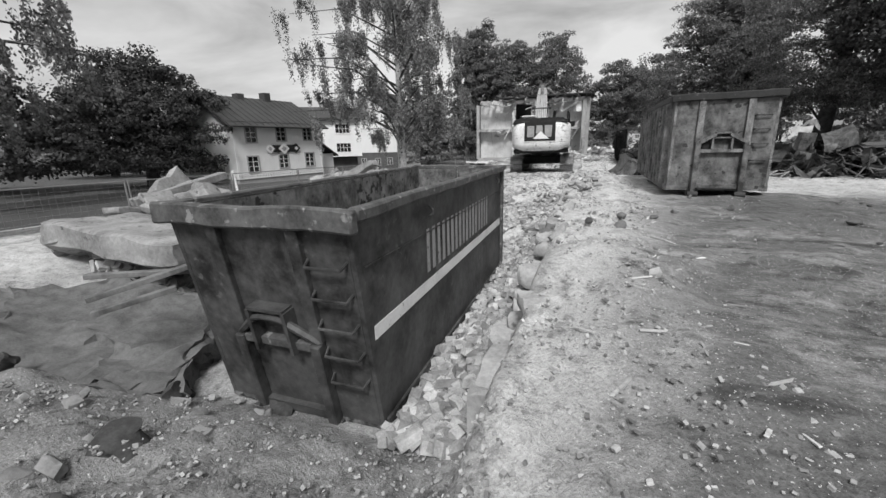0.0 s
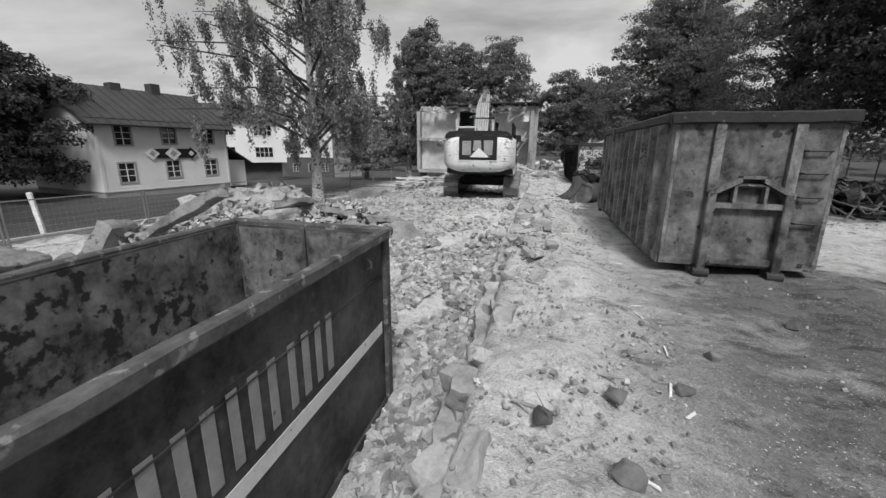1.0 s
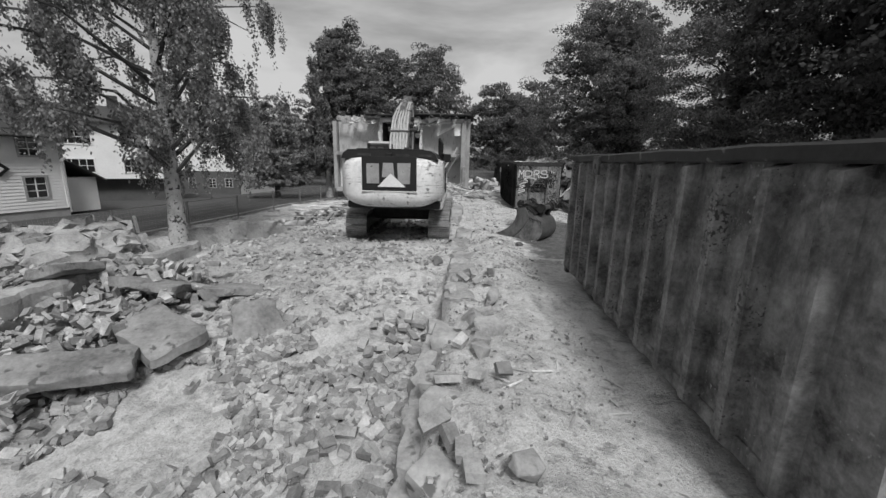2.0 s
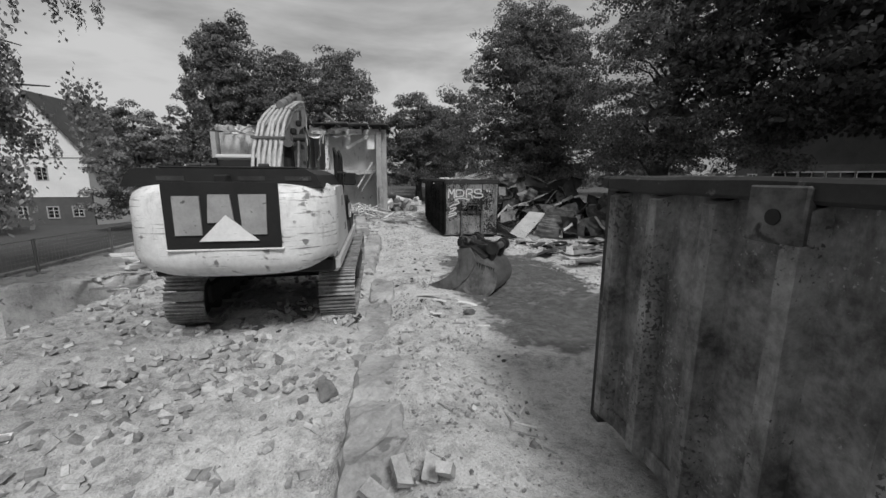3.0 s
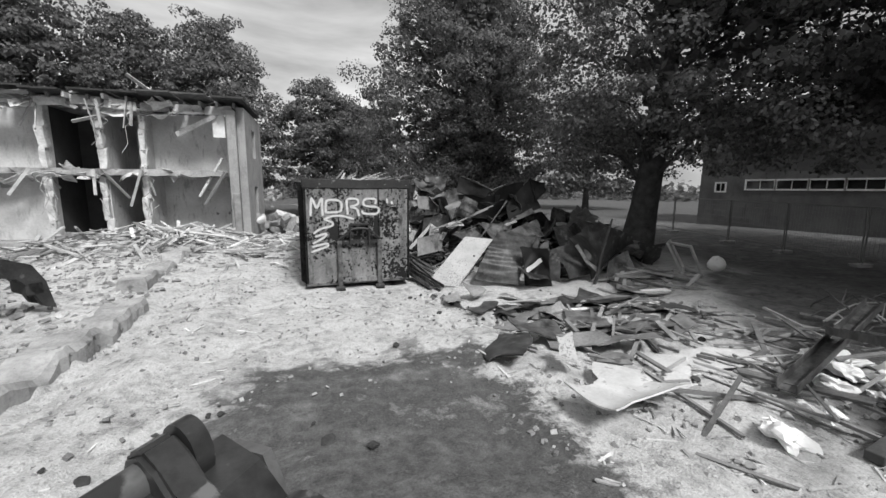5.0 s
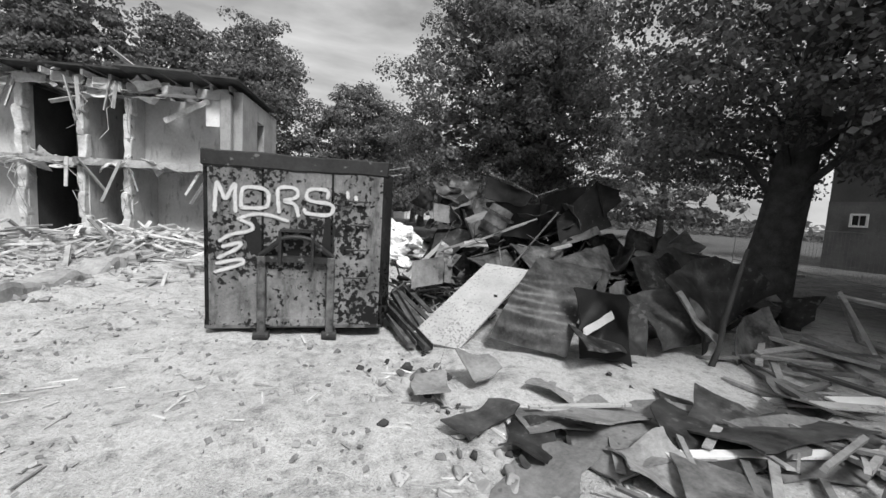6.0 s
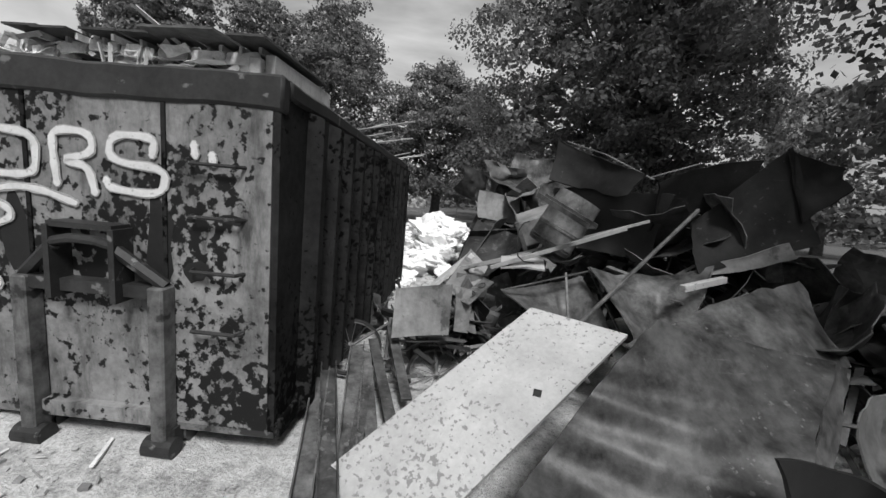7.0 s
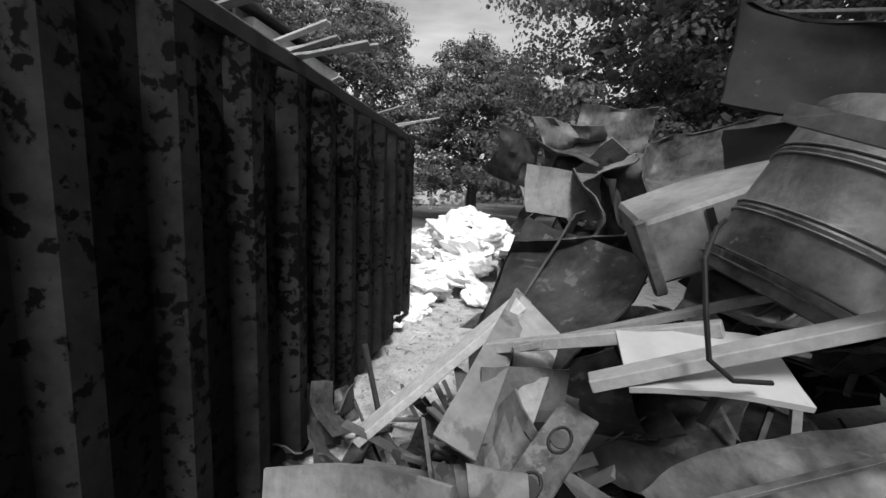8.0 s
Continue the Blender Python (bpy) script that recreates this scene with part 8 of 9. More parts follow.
# ---- flat debris between the heaps ----
D3 = "flat demolition debris"
flat = [
    (15.07, 23.16, 0.75, 0.35, 20, M_SHEET, "dark torn roofing sheet on the debris"),
    (15.75, 22.9, 0.7, 0.5, -25, M_FELT, "torn dark roofing felt sheet on the ground"),
    (15.3, 22.75, 0.5, 0.45, 40, M_SHEET, "dark torn roofing sheet on the debris"),
    (15.15, 22.35, 0.9, 0.6, 30, M_FELTL, "torn dark roofing felt sheet on the ground"),
    (16.5, 22.25, 1.7, 0.9, -15, M_FELTL, "torn dark roofing felt sheet on the ground"),
    (16.1, 22.7, 1.0, 0.5, 10, M_FELTL, "torn dark roofing felt sheet on the ground"),
    (16.9, 22.5, 1.0, 0.5, -30, M_FELT, "torn dark roofing felt sheet on the ground"),
    (15.9, 22.0, 0.6, 0.5, 60, M_FELTL, "torn dark roofing felt sheet on the ground"),
    (13.9, 21.25, 0.95, 0.6, 35, M_SHEET, "dark torn roofing sheet on the debris"),
    (14.7, 21.4, 0.9, 0.55, -20, M_SHEETM, "grey bent panel lying on the debris"),
    (13.85, 19.35, 1.1, 0.7, -20, M_PALE, "broken pale board lying on the ground"),
    (14.35, 19.75, 0.8, 0.6, 40, M_PALE, "broken pale board lying on the ground"),
    (15.3, 19.7, 1.1, 0.6, 20, M_PALE, "broken pale board lying on the ground"),
    (16.3, 19.4, 1.3, 0.6, -25, M_PALE, "broken pale board lying on the ground"),
    (15.6, 20.5, 1.2, 0.5, -30, M_SHEETL, "bent pale panel lying on the debris"),
    (16.3, 20.8, 1.5, 0.5, -28, M_SHEETL, "bent pale panel lying on the debris"),
    (17.1, 22.2, 1.5, 0.9, 35, M_SHEET, "dark torn roofing sheet on the debris"),
    (17.3, 21.8, 1.4, 0.8, -10, M_SHEET, "dark torn roofing sheet on the debris"),
    (16.9, 22.0, 1.4, 0.7, 15, M_SHEET, "dark torn roofing sheet on the debris"),
    (17.6, 21.5, 1.4, 0.7, -18, M_FELT, "torn dark roofing felt sheet on the ground"),
    (15.0, 20.9, 1.0, 0.4, -35, M_FELT, "torn dark roofing felt sheet on the ground"),
    (16.0, 21.4, 1.0, 0.6, 44, M_SHEETM, "grey bent panel lying on the debris"),
    (15.0, 20.2, 0.6, 0.4, 20, M_SHEETL, "bent pale panel lying on the debris"),
    (17.9, 20.9, 1.0, 0.5, -40, M_FELT, "torn dark roofing felt sheet on the ground"),
    (18.6, 22.0, 1.2, 0.6, 30, M_FELT, "torn dark roofing felt sheet on the ground"),
    (14.9, 23.9, 0.5, 0.35, 70, M_FELTL, "torn dark roofing felt sheet on the ground"),
    (15.6, 24.0, 0.5, 0.4, 10, M_FELTL, "torn dark roofing felt sheet on the ground"),
    (16.2, 23.3, 0.7, 0.3, -50, M_FELTL, "torn dark roofing felt sheet on the ground"),
    (18.3, 21.2, 1.1, 0.5, 0, M_SHEETM, "grey bent panel lying on the debris"),
    (14.2, 20.5, 0.5, 0.3, 50, M_BOARD, "broken pale board lying on the ground"),
    (16.9, 20.3, 0.9, 0.4, -15, M_SHEETL, "bent pale panel lying on the debris"),
]
for i, (x, y, w, h, a, mat, lab) in enumerate(flat):
    r = random.Random(100 + i)
    ob = part("debris_sheet", crumpled(r, w, h, 8, 6, 0.09, r.uniform(-0.4, 0.4), 0.018, 0.07), mat, shade=True)
    ob.matrix_basis = pose(x, y, gz(x, y) + (0.07 if y > 22.6 else 0.10) + 0.04 * (i % 3), r.gauss(0, 5), r.gauss(0, 6), a)
    tagged(ob, lab, "debris", D3)
sticks_stuff("timber_debris", 90, (16.8, 20.8), (1.3, 1.0), 0.25, 71, (0.15, 1.0), (0.02, 0.08), M_WOODG, "splintered boards and slats among the debris", "timber debris", 0.12)
sticks_stuff("timber_debris", 80, (17.4, 18.6), (1.8, 1.2), 0.20, 72, (0.15, 1.3), (0.02, 0.07), M_WOODG, "splintered boards and slats among the debris", "timber debris", 0.12)
sticks_stuff("timber_debris", 34, (20.4, 22.4), (0.8, 0.5), 0.30, 73, (0.6, 1.8), (0.05, 0.10), M_WOODG, "pale slats in a loose heap", "timber debris", 0.12)
sticks_stuff("timber_debris", 420, (13.6, 33.6), (1.8, 2.2), 0.35, 74, (0.2, 1.4), (0.02, 0.09), M_WOODS, "splintered lumber spread before the torn house", "timber debris", 0.12)
sticks_stuff("timber_debris", 320, (9.5, 35.2), (2.6, 1.3), 0.75, 75, (0.3, 1.6), (0.03, 0.12), M_WOODS, "splintered lumber fallen from the torn house", "timber debris", 0.25)
sticks_stuff("timber_debris", 60, (2.6, 24.6), (1.3, 0.8), 0.5, 76, (0.8, 3.2), (0.06, 0.16), M_WOODS, "long planks stacked loosely behind the excavator", "timber debris", 0.06)


for (ax, ay), (bx_, by_), w, mat in (((16.1, 22.0), (18.1, 21.1), 0.10, M_WHITE), ((16.9, 21.9), (17.6, 21.6), 0.12, M_BOARD), ((18.2, 22.2), (19.3, 21.55), 0.14, M_BOARD), ((19.0, 21.9), (19.6, 21.6), 0.2, M_WHITE), ((15.6, 23.1), (16.6, 22.7), 0.05, M_BOARD)):
    beam("board", (ax, ay, gz(ax, ay) + 0.16), (bx_, by_, gz(bx_, by_) + 0.15), w, 0.03, mat, "pale painted board lying across the debris", "board", D3)


def small_rubble(count, centre, spread, seed):
    """Loose lumps of mortar and soil beside the scrap heap."""
    r = random.Random(seed)
    for i in range(count):
        x, y = r.gauss(centre[0], spread[0]), r.gauss(centre[1], spread[1])
        sz = r.uniform(0.06, 0.22)
        ob = part("mortar_lump", chunk(r, sz, 0.7, 10), (M_CONC, M_DIRT, M_STONE, M_BOARD)[i % 4])
        ob.matrix_basis = pose(x, y, gz(x, y) + sz * 0.15, r.uniform(-30, 30), r.uniform(-30, 30), r.uniform(0, 360))
        tagged(ob, "small lump of mortar or soil beside the heap", "lump", "mortar lumps")


small_rubble(70, (14.95, 23.6), (0.45, 1.0), 44)
small_rubble(60, (15.6, 22.4), (0.9, 0.6), 45)
small_rubble(50, (16.8, 18.2), (1.4, 0.9), 46)


def window_frame_scrap(x, y, yaw):
    f = thing("window_frame", pose(x, y, gz(x, y) + 0.04, 62, 0, yaw), "broken pale wooden window frame lying in the debris", "window frame", D3)
    for a in ((0, 0, 1.0, 0.07), (0, 0.93, 1.0, 1.0), (0, 0.07, 0.07, 0.93), (0.93, 0.07, 1.0, 0.93)):
        part("frame_bar", bx(a[0], a[1], 0, a[2], a[3], 0.06), M_WOOD, f)


window_frame_scrap(22.2, 22.4, 20)
window_frame_scrap(22.6, 22.0, 60)
ob = part("white_sack", lump(random.Random(4), 0.6, 0.8, 2, 0.12), M_WOOL, shade=True)
ob.matrix_basis = pose(23.9, 22.1, gz(23.9, 22.1) + 0.22)
tagged(ob, "white filled sack on the asphalt", "sack")


def wool(count, centre, spread, top, size, seed, label, group):
    rng = random.Random(seed)
    n = 0
    while n < count:
        x, y = rng.gauss(centre[0], spread[0]), rng.gauss(centre[1], spread[1])
        e = ((x - centre[0]) / (2 * spread[0])) ** 2 + ((y - centre[1]) / (2 * spread[1])) ** 2
        if e > 1:
            continue
        s = rng.uniform(*size)
        ob = part("insulation_piece", wad(rng, s, 0.55), M_WOOL)
        ob.matrix_basis = pose(x, y, gz(x, y) + s * 0.18 + top * (1 - e) * rng.uniform(0.6, 1), rng.uniform(-30, 30), rng.uniform(-30, 30), rng.uniform(0, 360))
        tagged(ob, label, "insulation", group)
        n += 1


wool(120, (18.0, 34.0), (0.75, 1.1), 1.15, (0.35, 0.8), 81, "white torn insulation wool heaped beside the container", "insulation heap")
wool(40, (16.6, 17.7), (1.1, 0.7), 0.05, (0.12, 0.42), 82, "white torn insulation wool among the debris", "scattered insulation")
wool(14, (16.4, 31.6), (0.3, 0.6), 0.1, (0.25, 0.5), 83, "white torn insulation wool heaped beside the container", "insulation heap")


def lumber_load():
    """Timber heaped in the graffiti container, some sticking out over the rim."""
    rng = np.random.default_rng(15)
    M = pose(12.56, 26.52, 0, 0, 0, -16.2)
    n = 300
    p = np.column_stack([rng.uniform(0.35, 2.15, n), rng.uniform(0.6, 5.6, n), rng.uniform(1.7, 2.72, n)])
    p = np.array([tuple(M @ Vector(q)) for q in p.tolist()])
    v, f = scatter_boxes(rng, p, np.column_stack([rng.uniform(0.4, 1.0, n), rng.uniform(0.03, 0.12, n), rng.uniform(0.02, 0.05, n)]), 0.16, 0.05)
    stuff_mesh("lumber_load", v, f, M_WOODS, "splintered lumber filling the graffiti container", "timber")
    r = random.Random(16)
    for i in range(26):
        y = r.uniform(1.9, 5.5)
        a = M @ Vector((r.uniform(0.5, 1.5), y, 2.35))
        b = M @ Vector((r.uniform(1.2, 3.1), y + r.uniform(-0.5, 1.0), r.uniform(2.75, 3.05)))
        beam("plank", a, b, 0.065, 0.014, M_WOOD, "pale splintered plank sticking out of the container", "plank", "planks in the container")


lumber_load()


# ---- brick rubble, stones, slabs ----
def pit_point(rng, n, u, v):
    U, V = rng.uniform(*u, n), rng.uniform(*v, n)
    c, s = math.cos(radians(19.3)), math.sin(radians(19.3))
    return np.stack([0.5 + V * c + U * s, -V * s + U * c], -1)


def outside(xy, boxes):
    """Keeps points that lie in none of the turned boxes (x, y, yaw, w, l)."""
    keep = np.ones(len(xy), bool)
    for x, y, yaw, w, l in boxes:
        a = radians(yaw)
        d = xy - (x, y)
        lx, ly = d[:, 0] * math.cos(a) + d[:, 1] * math.sin(a), -d[:, 0] * math.sin(a) + d[:, 1] * math.cos(a)
        keep &= ~((lx > -0.05) & (lx < w + 0.05) & (ly > -0.05) & (ly < l + 0.05))
    return xy[keep]


BLOCKED = [(-2.90, 1.36, -18.7, 2.30, 6.55), (5.27, 7.30, -19.7, 2.37, 6.5), (12.58, 26.5, -15.9, 2.5, 6.2)]


def rubble_stuff(name, n, u, v, size, seed, mat, label, category, sink=0.25, tilt=0.45, heap=0.0, patchy=None):
    rng = np.random.default_rng(seed)
    xy = outside(pit_point(rng, n, u, v), BLOCKED)
    if patchy is not None:
        xy = xy[[noise.noise(Vector((x * 0.75, y * 0.75, seed))) + 0.4 * noise.noise(Vector((x * 2.1, y * 2.1, seed))) > patchy for x, y in xy]]
    n = len(xy)
    k = rng.uniform(0.45, 1.25, n)[:, None]
    sizes = np.array(size) * k * rng.uniform(0.75, 1.25, (n, 3))
    z = height(xy[:, 0], xy[:, 1]) + sizes[:, 2] * (0.5 - sink) + heap * rng.uniform(0, 1, n)
    vv, f = scatter_boxes(rng, np.column_stack([xy, z]), sizes, tilt, 0.13)
    return stuff_mesh(name, vv, f, mat, label, category)


rubble_stuff("brick_rubble", 6000, (0.2, 10.0), (-1.75, -0.3), (0.19, 0.11, 0.085), 1, M_BRICKS, "dusty broken bricks filling the pit", "brick rubble", 0.2, 0.5, 0.10, -0.2)
rubble_stuff("brick_rubble", 7500, (7.0, 13.4), (-6.6, -0.4), (0.17, 0.10, 0.08), 2, M_BRICKS, "dusty broken bricks filling the pit", "brick rubble", 0.38, 0.4, 0.05, -0.08)
rubble_stuff("brick_rubble", 1150, (13.2, 17.5), (-6.6, -0.4), (0.12, 0.08, 0.05), 22, M_BRICKS, "dusty broken bricks half sunk in the sand", "brick rubble", 0.42, 0.4, 0.0)
rubble_stuff("brick_rubble", 2700, (17.0, 36.0), (-8.5, -0.4), (0.13, 0.08, 0.05), 3, M_BRICKS, "dusty broken bricks spread before the torn house", "brick rubble", 0.4, 0.4, 0.02)
rubble_stuff("gravel", 4200, (-4.0, 22.0), (-0.1, 1.7), (0.026, 0.022, 0.015), 4, M_GRAVEL, "small broken stones strewn on the sand", "gravel", 0.2, 0.5)
rubble_stuff("gravel", 260, (-1.0, 12.0), (1.6, 8.0), (0.024, 0.025, 0.016), 5, M_GRAVEL, "small broken stones strewn on the yard", "gravel", 0.2, 0.5)
rubble_stuff("gravel", 1500, (24.0, 36.0), (-0.2, 6.0), (0.045, 0.035, 0.02), 6, M_GRAVEL, "small broken stones strewn on the yard", "gravel", 0.2, 0.5)
rubble_stuff("gravel", 5000, (-4.0, 1.0), (-7.0, 0.2), (0.026, 0.022, 0.015), 7, M_GRAVEL, "small broken stones strewn on the sand", "gravel", 0.2, 0.5)
rubble_stuff("gravel", 420, (3.0, 30.0), (-0.1, 1.5), (0.05, 0.04, 0.03), 14, M_GRAVEL, "broken stones strewn on the yard", "gravel", 0.25, 0.5)
rubble_stuff("gravel", 1100, (14.0, 24.0), (5.0, 9.5), (0.05, 0.04, 0.025), 15, M_GRAVEL, "small broken stones strewn on the yard", "gravel", 0.2, 0.5)
rubble_stuff("splinters", 420, (13.0, 26.0), (5.2, 8.0), (0.22, 0.02, 0.012), 18, M_WOODS, "pale wood splinters strewn on the yard", "splinters", 0.0, 0.1)
rubble_stuff("splinters", 500, (26.0, 36.0), (0.2, 7.0), (0.22, 0.02, 0.012), 19, M_WOODS, "pale wood splinters strewn on the yard", "splinters", 0.0, 0.1)
rubble_stuff("splinters", 160, (-2.0, 26.0), (0.2, 1.8), (0.22, 0.02, 0.012), 8, M_WOODS, "pale wood splinters strewn on the yard", "splinters", 0.0, 0.1)
rubble_stuff("rubble_heap", 2600, (9.0, 14.6), (-10.0, -5.0), (0.19, 0.12, 0.06), 9, M_BRICKS, "mixed stones and bricks heaped at the pit's far edge", "rubble", 0.1, 0.6, 0.55)
rubble_stuff("rubble_heap", 2000, (2.0, 9.0), (-8.5, -4.0), (0.24, 0.16, 0.08), 10, M_BRICKS, "mixed stones and bricks heaped beside the dark container", "rubble", 0.1, 0.6, 0.35)


def single_bricks():
    """The bricks one can pick apart beside the dark container and on the ridge."""
    rng = np.random.default_rng(21)
    heap = thing("brick_pile", pose(0, 0, 0), "loose dusty bricks and half bricks lying in the pit", "bricks")
    meshes = []
    r = random.Random(3)
    for i in range(7):
        bm = bx(-0.125, -0.06, -0.036, 0.125, 0.06, 0.036)
        cut = r.uniform(0.3, 1.0)
        for v in bm.verts:
            if v.co.x > 0:
                v.co.x = v.co.x * cut + r.uniform(-0.02, 0.02)
            v.co += Vector((r.uniform(-0.008, 0.008), r.uniform(-0.008, 0.008), r.uniform(-0.006, 0.006)))
        me = bpy.data.meshes.new("brick")
        bm.to_mesh(me)
        bm.free()
        me.materials.append(M_BRICK)
        meshes.append(me)
    xy = np.concatenate([outside(pit_point(rng, 260, (1.5, 13.5), (-1.5, -0.35)), BLOCKED)[:230], pit_point(rng, 24, (8.0, 14.5), (-0.1, 0.6))])
    for x, y in xy[:290]:
        share("brick", meshes[int(rng.integers(7))], heap, pose(float(x), float(y), gz(x, y) + float(rng.uniform(0.05, 0.16)), float(rng.normal(0, 22)), float(rng.normal(0, 22)), float(rng.uniform(0, 360))))


def stones():
    rng = random.Random(31)
    for u, v, s, dark in ((4.6, 0.42, 0.22, 1), (4.9, 0.95, 0.24, 1), (11.5, 0.45, 0.6, 0), (12.0, 0.25, 0.5, 0), (12.7, 0.5, 0.55, 0), (10.9, 0.3, 0.4, 0), (9.2, 0.6, 0.35, 0),
                          (5.2, 1.5, 0.22, 1), (4.2, 0.9, 0.26, 1), (5.8, 1.9, 0.2, 1), (18.6, 1.7, 0.34, 1), (18.4, 1.1, 0.3, 0), (19.1, 2.2, 0.24, 1), (17.3, 0.4, 0.3, 0), (2.0, 1.1, 0.2, 0), (3.0, 1.6, 0.18, 1),
                          (15.9, -0.6, 0.42, 1), (16.2, 0.3, 0.3, 0), (6.0, -0.75, 0.3, 1), (7.6, -0.9, 0.26, 1), (8.1, 2.6, 0.18, 1), (6.9, 3.1, 0.2, 1), (5.6, 4.4, 0.25, 1), (4.5, 5.2, 0.3, 1)):
        p = site(u, v)
        ob = part("stone", chunk(rng, s, 0.75), M_STONE if dark else M_CONC)
        ob.matrix_basis = pose(p.x, p.y, gz(p.x, p.y) + s * 0.18, rng.uniform(-20, 20), rng.uniform(-20, 20), rng.uniform(0, 360))
        tagged(ob, "dark lump of rubble on the dusty ground" if dark else "pale broken lump of concrete on the ground", "stone", "loose stones")
    for u, v, s in ((23.0, 3.0, 0.55), (3.6, 4.8, 0.35), (4.4, 4.2, 0.4), (5.0, 6.3, 0.5), (16.8, 1.9, 0.3), (7.8, 5.0, 0.35), (1.2, 5.5, 0.7), (24.0, 2.0, 0.3)):
        p = site(u, v)
        for k in range(5):
            ob = part("soil_clod", chunk(rng, s * rng.uniform(0.12, 0.42), 0.45, 14), M_DIRT)
            ob.matrix_basis = pose(p.x + rng.gauss(0, s * 0.7), p.y + rng.gauss(0, s * 0.7), gz(p.x, p.y) + 0.02, 0, 0, rng.uniform(0, 360))
            tagged(ob, "dark clod of damp soil on the sand", "soil clod", "soil clods")


def litter():
    """Splinters, board scraps and crumbs of soil strewn before the bucket and the excavator."""
    rng = random.Random(77)
    for x, y, l, w, a, mat, lab in ((8.55, 18.0, 0.62, 0.13, -62, M_WHITE, "bright white splintered slat on the sand"), (7.75, 18.45, 0.75, 0.22, -40, M_PALE, "pale broken board on the sand"), (7.95, 18.05, 0.5, 0.16, -75, M_WHITE, "bright white splintered slat on the sand"),
                                    (7.95, 17.35, 0.34, 0.16, 20, M_BOARD, "pale broken board on the sand"), (8.35, 17.5, 0.30, 0.14, -30, M_BOARD, "pale broken board on the sand"), (7.4, 17.0, 0.28, 0.12, -55, M_WHITE, "bright white splintered slat on the sand"),
                                    (9.0, 17.55, 0.30, 0.07, 70, M_BOARD, "pale broken board on the sand"), (6.6, 17.1, 0.42, 0.16, 15, M_BOARD, "pale broken board on the sand"), (5.4, 17.6, 0.34, 0.1, 50, M_WOODG, "grey splintered board on the sand"), (4.2, 18.3, 0.5, 0.1, -20, M_WOODG, "grey splintered board on the sand")):
        l, w = l * 0.7, w * 0.55
        bm = plate_bm(rng, (l, 0, 0), (0, w, 0), 6, 3, 0.02, 0.015, 0.0, 0.0, 0.02)
        ob = part("board_scrap", bm, mat)
        ob.matrix_basis = pose(x, y, gz(x, y) + 0.03, rng.gauss(0, 4), rng.gauss(0, 4), a)
        tagged(ob, lab, "board", D3)
    for x, y, s in ((4.5, 17.45, 0.5), (5.9, 17.6, 0.55), (8.2, 19.6, 0.5), (9.0, 21.0, 0.6), (7.6, 18.0, 0.3), (6.3, 18.1, 0.4)):
        for k in range(7):
            ob = part("soil_clod", chunk(rng, s * rng.uniform(0.08, 0.42), 0.4, 14), M_DIRT)
            px, py = x + rng.gauss(0, s * 0.6), y + rng.gauss(0, s * 0.5)
            ob.matrix_basis = pose(px, py, gz(px, py) + 0.02, 0, 0, rng.uniform(0, 360))
            tagged(ob, "dark clod of damp soil on the sand", "soil clod", "soil clods")


def slab(u, v, z, yaw, l, w, t, rx, ry, seed, label):
    r = random.Random(seed)
    bm = rough_block(r, w, l, t, 0.055 + 0.03 * t)
    ob = part("concrete_slab", bm, M_SLAB, shade=True)
    p = site(u, v)
    ob.matrix_basis = pose(p.x, p.y, z, rx, ry, yaw)
    return tagged(ob, label, "concrete slab", "broken slabs")


def ridge_blocks():
    """Broken footing blocks sticking out of the sandy edge above the pit."""
    r = random.Random(52)
    for i in range(60):
        u = r.uniform(1.0, 19.0)
        v = r.gauss(-0.16, 0.10)
        if 12.7 < u < 16.8:
            continue
        p = site(u, v)
        s = r.uniform(0.14, 0.42)
        ob = part("footing_block", rough_block(r, s, s * r.uniform(0.7, 1.7), s * 0.7, 0.06, 4), M_CONC, shade=True)
        ob.matrix_basis = pose(p.x, p.y, gz(p.x, p.y) + r.uniform(-0.02, 0.09), r.gauss(0, 9), r.gauss(0, 9), -19 + r.gauss(0, 25))
        tagged(ob, "broken pale footing block half sunk in the sand", "concrete block", "footing blocks")


for i in range(120):
    rr = random.Random(900 + i)
    p = site(rr.uniform(-1.5, 2.6), rr.uniform(-7.5, -2.6))
    sz = rr.uniform(0.07, 0.20) + (0.16 if i % 9 == 0 else 0.0)
    ob = part("soil_lump", rough_block(rr, sz, sz * 0.8, sz * 0.55, 0.35 * sz, 3), M_SLAB if i % 3 else M_DIRT, shade=True)
    ob.matrix_basis = pose(p.x, p.y, gz(p.x, p.y) + sz * 0.12, rr.gauss(0, 25), rr.gauss(0, 25), rr.uniform(0, 360))
    tagged(ob, "grey lump of earth and mortar beside the pit", "earth lump", "earth lumps")
single_bricks()
stones()
litter()
ridge_blocks()
SL = "broken concrete slab tipped beside the pit"
slab(2.6, -7.7, 0.46, 66, 4.0, 1.8, 0.45, 2, 5, 1, SL)
slab(5.6, -5.6, 0.35, 30, 2.0, 1.1, 0.22, -12, 10, 3, SL)
slab(9.6, -7.8, 0.85, 62, 2.8, 0.28, 0.22, -24, 5, 4, SL)
slab(12.2, -4.6, 0.05, 40, 1.2, 0.8, 0.2, 12, -10, 5, SL)
slab(13.6, -5.8, 0.35, 80, 1.3, 0.8, 0.2, 8, 14, 6, SL)
slab(12.9, -3.4, -0.12, 15, 1.0, 0.8, 0.18, 34, -5, 7, SL)
slab(11.2, -5.0, 0.0, 100, 1.5, 0.6, 0.2, 5, -12, 8, SL)
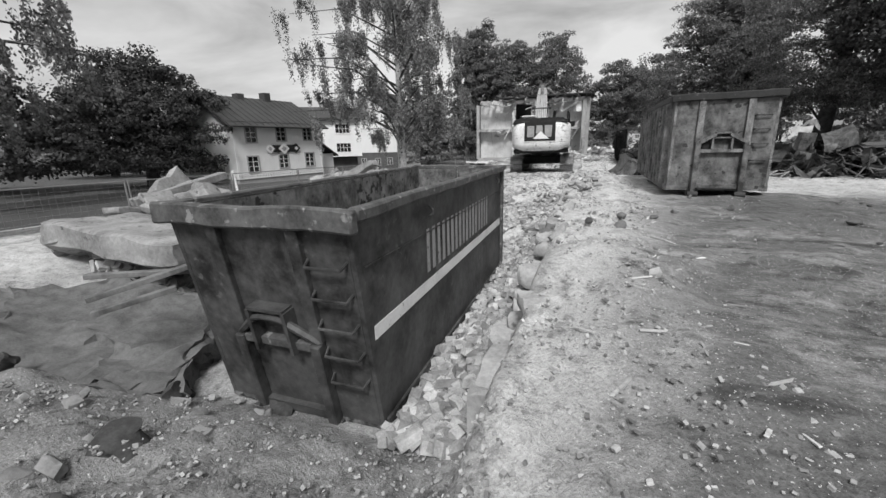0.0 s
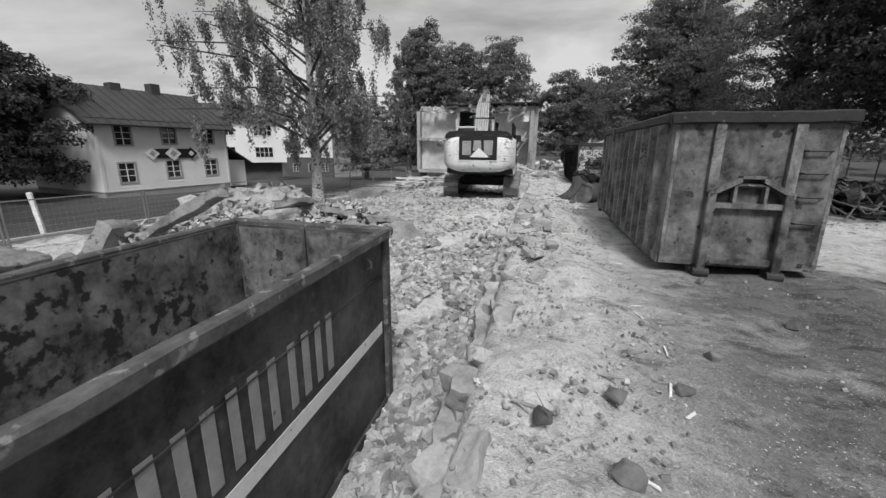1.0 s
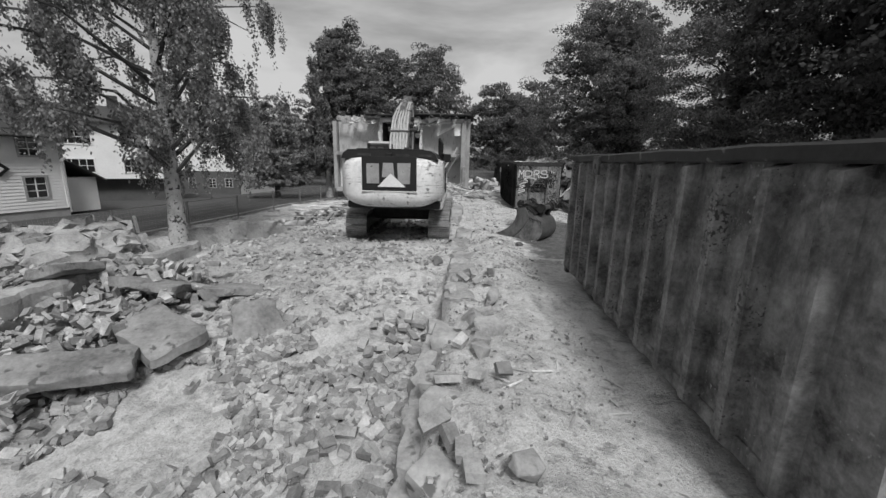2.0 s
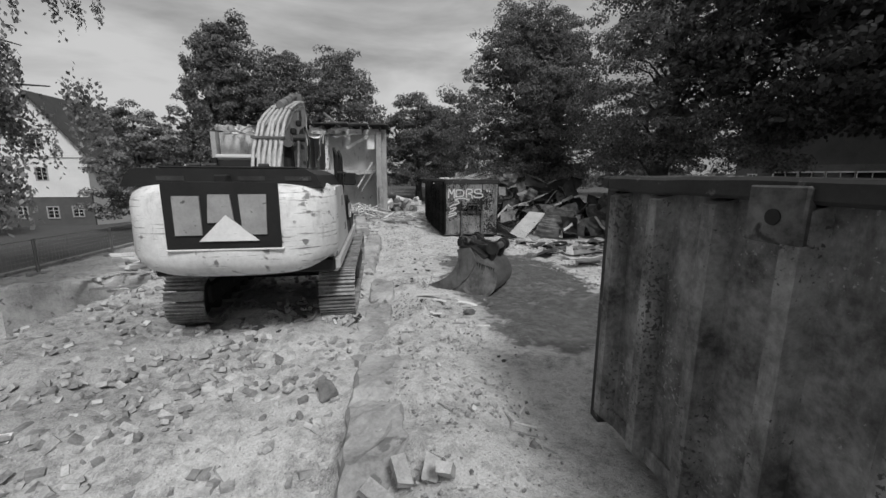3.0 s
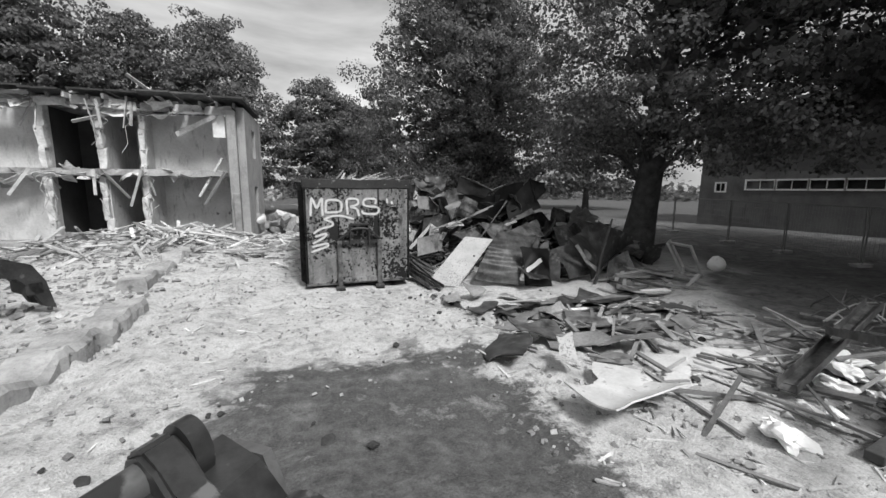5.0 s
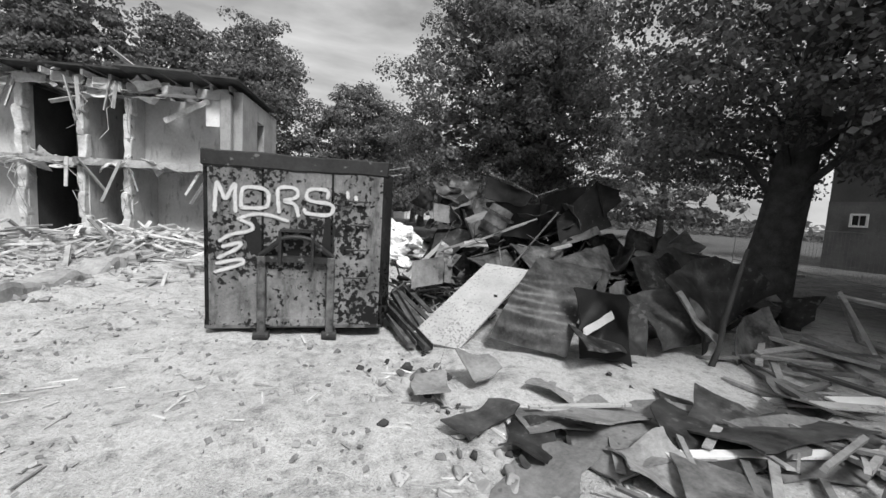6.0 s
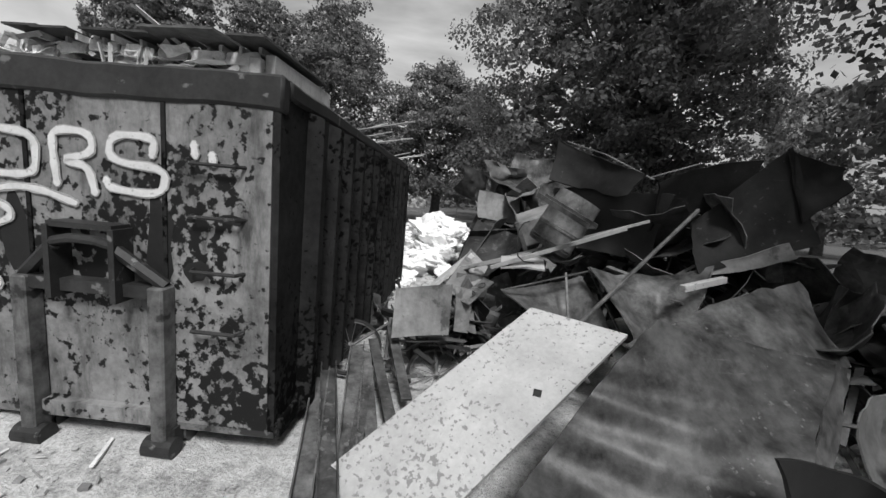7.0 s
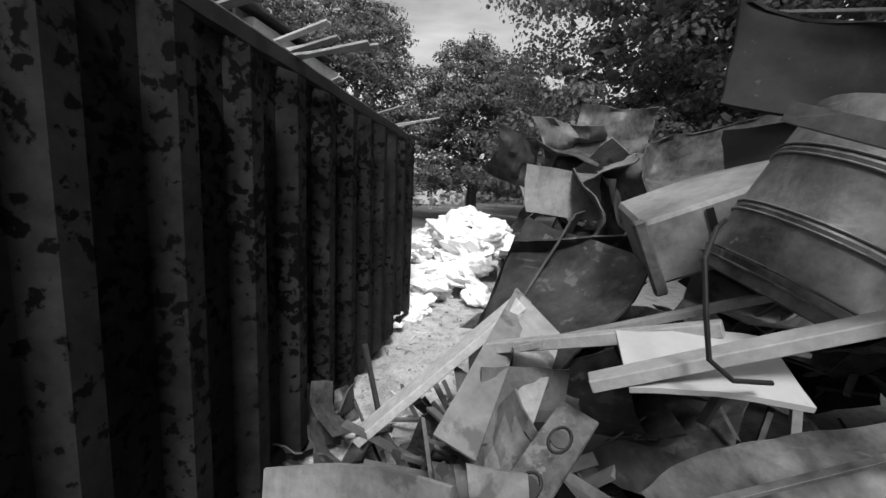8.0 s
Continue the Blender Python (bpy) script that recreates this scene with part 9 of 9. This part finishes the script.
slab(13.5, -7.4, 0.6, 55, 1.3, 0.8, 0.2, -10, 10, 9, SL)
slab(14.2, -4.6, 0.1, 110, 1.1, 0.5, 0.2, 14, 6, 10, SL)
slab(18.6, -5.9, 0.02, -52, 2.3, 1.3, 0.2, -16, -8, 31, SL)
mound = part("earth_mound", rough_block(random.Random(15), 3.9, 2.5, 1.0, 0.20, 26), M_STONE, shade=True)
mound.matrix_basis = pose(-5.15, 2.15, gz(-5.15, 2.15) + 0.50, 9, 7, 14)
tagged(mound, "grey mound of earth and mortar beside the pit", "earth mound")
rs = random.Random(77)
for i in range(70):
    u, v = rs.uniform(8.6, 14.6), rs.uniform(-9.0, -3.8)
    p = site(u, v)
    s = rs.uniform(0.15, 0.62)
    ob = part("concrete_lump", chunk(rs, s, 0.4, 16), M_SLAB if i % 4 else M_STONE)
    ob.matrix_basis = pose(p.x, p.y, gz(p.x, p.y) + s * 0.2 + rs.uniform(0, 0.35), rs.uniform(-30, 30), rs.uniform(-30, 30), rs.uniform(0, 360))
    tagged(ob, "broken lump of foundation concrete in the rubble", "concrete lump", "broken slabs")
for i in range(16):
    u, v = rs.uniform(1.5, 6.5), rs.uniform(-5.4, -4.2)
    p = site(u, v)
    beam("plank", (p.x, p.y, gz(p.x, p.y) + 0.08 + 0.03 * i), (p.x + rs.uniform(0.4, 1.5), p.y + rs.uniform(0.6, 1.6), gz(p.x, p.y) + 0.1 + 0.03 * i), 0.13, 0.05, M_WOOD if i % 3 else M_WOODDK, "old plank lying beside the dark container", "plank", "planks by the container")
# broken masonry piled beyond the dark container
rp = random.Random(88)
for i in range(64):
    x, y = rp.gauss(-6.7, 1.15), rp.gauss(7.7, 1.45)
    e = ((x + 6.7) / 2.5) ** 2 + ((y - 7.7) / 3.1) ** 2
    sz = rp.uniform(0.18, 0.48) + (0.55 if i % 7 == 0 else 0.0)
    ob = part("masonry_block", rough_block(rp, sz, sz * rp.uniform(0.7, 1.7), sz * 0.36, 0.09 * sz + 0.02, 4), M_SLAB, shade=True)
    ob.matrix_basis = pose(x, y, gz(x, y) + sz * 0.3 + 0.85 * max(0.0, 1 - e) * rp.uniform(0.5, 1.0), rp.gauss(0, 22), rp.gauss(0, 22), rp.uniform(0, 360))
    tagged(ob, "broken masonry block piled beside the pit", "masonry block", "masonry pile by the pit")
beam("concrete_beam", (-7.75, 7.1, 0.62), (-6.7, 9.4, 1.10), 0.30, 0.20, M_SLAB, "broken concrete beam lying across the masonry pile", "beam", "masonry pile by the pit")
sand = part("sand_mound", rough_block(random.Random(5), 4.4, 3.4, 1.2, 0.42, 24), M_CONC, shade=True)
sand.matrix_basis = pose(-5.2, 19.6, gz(-5.2, 19.6) + 0.62, 3, -4, 20)
tagged(sand, "pale mound of sand and mortar behind the rubble", "sand mound")
for i, (x, y) in enumerate(((-9.1, 14.5), (-4.9, 25.0))):
    ob = part("marker_post", bx(-0.06, -0.06, 0, 0.06, 0.06, 1.35 if i == 0 else 0.9, bevel=0.02), M_WHITE)
    ob.matrix_basis = pose(x, y, gz(x, y) - 0.05, 0, -5, 20)
    tagged(ob, "white leaning marker post beside the rubble", "post")


# ---- fences ----
def fence_run(name, pts, h, label, step=3.4, wires=7, group="fences"):
    """Temporary mesh fence: each panel a frame with wires, feet under the posts."""
    for (xa, ya), (xb, yb) in zip(pts, pts[1:]):
        n = max(1, round(math.hypot(xb - xa, yb - ya) / step))
        for i in range(n):
            ax, ay = xa + (xb - xa) * i / n, ya + (yb - ya) * i / n
            bx_, by_ = xa + (xb - xa) * (i + 1) / n, ya + (yb - ya) * (i + 1) / n
            za, zb = gz(ax, ay), gz(bx_, by_)
            L = math.hypot(bx_ - ax, by_ - ay) - 0.06
            f = thing(name, pose(ax, ay, za, 0, 0, math.degrees(math.atan2(by_ - ay, bx_ - ax))), label, "fence", group)
            dz = (zb - za) / L
            for x in (0.03, L):
                part("post", tb([(x, 0, dz * x), (x, 0, dz * x + h)], 0.024, 6), M_FENCE, f)
                part("foot", bx(x - 0.12, -0.3, dz * x - 0.02, x + 0.12, 0.3, dz * x + 0.11, bevel=0.02), M_CONC, f)
            for z in (0.25, h - 0.03):
                part("rail", tb([(0.03, 0, z), (L, 0, dz * L + z)], 0.018, 6), M_FENCE, f)
            bm = bmesh.new()
            for k in range(1, 24):
                x = 0.03 + (L - 0.03) * k / 24
                tube(bm, [(x, 0, dz * x + 0.25), (x, 0, dz * x + h - 0.03)], 0.0035, 3, False)
            for k in range(1, wires):
                z = 0.25 + (h - 0.28) * k / wires
                tube(bm, [(0.03, 0, z), (L, 0, dz * L + z)], 0.0035, 3, False)
            part("wire_mesh", bm, M_FENCE, f)


def spt(u, v):
    p = site(u, v)
    return (p.x, p.y)


fence_run("fence_panel", [spt(-6, -11.6), spt(16, -12.2), spt(40, -11.2)], 1.25, "low mesh fence panel along the street")
fence_run("fence_panel", [(35.5, 31.0), (31.4, 24.3), (28.8, 19.6), (25.8, 14.2), (22.0, 7.0)], 2.0, "tall temporary mesh fence panel on the asphalt")
fence_run("fence_panel", [(8.0, 68.0), (24.0, 66.0), (44.0, 58.0)], 1.6, "mesh fence panel at the edge of the park")

for a, b, w in (((-4.10, 1.70, 0.22), (-3.15, 2.22, 0.46), 0.13), ((-4.35, 2.00, 0.40), (-3.20, 2.30, 0.36), 0.10), ((-3.95, 1.55, 0.10), (-3.30, 2.05, 0.22), 0.09)):
    beam("wooden_plank", a, b, w, 0.06, M_OLDWOOD, "weathered grey plank wedged beside the pit", "plank", "loose planks")
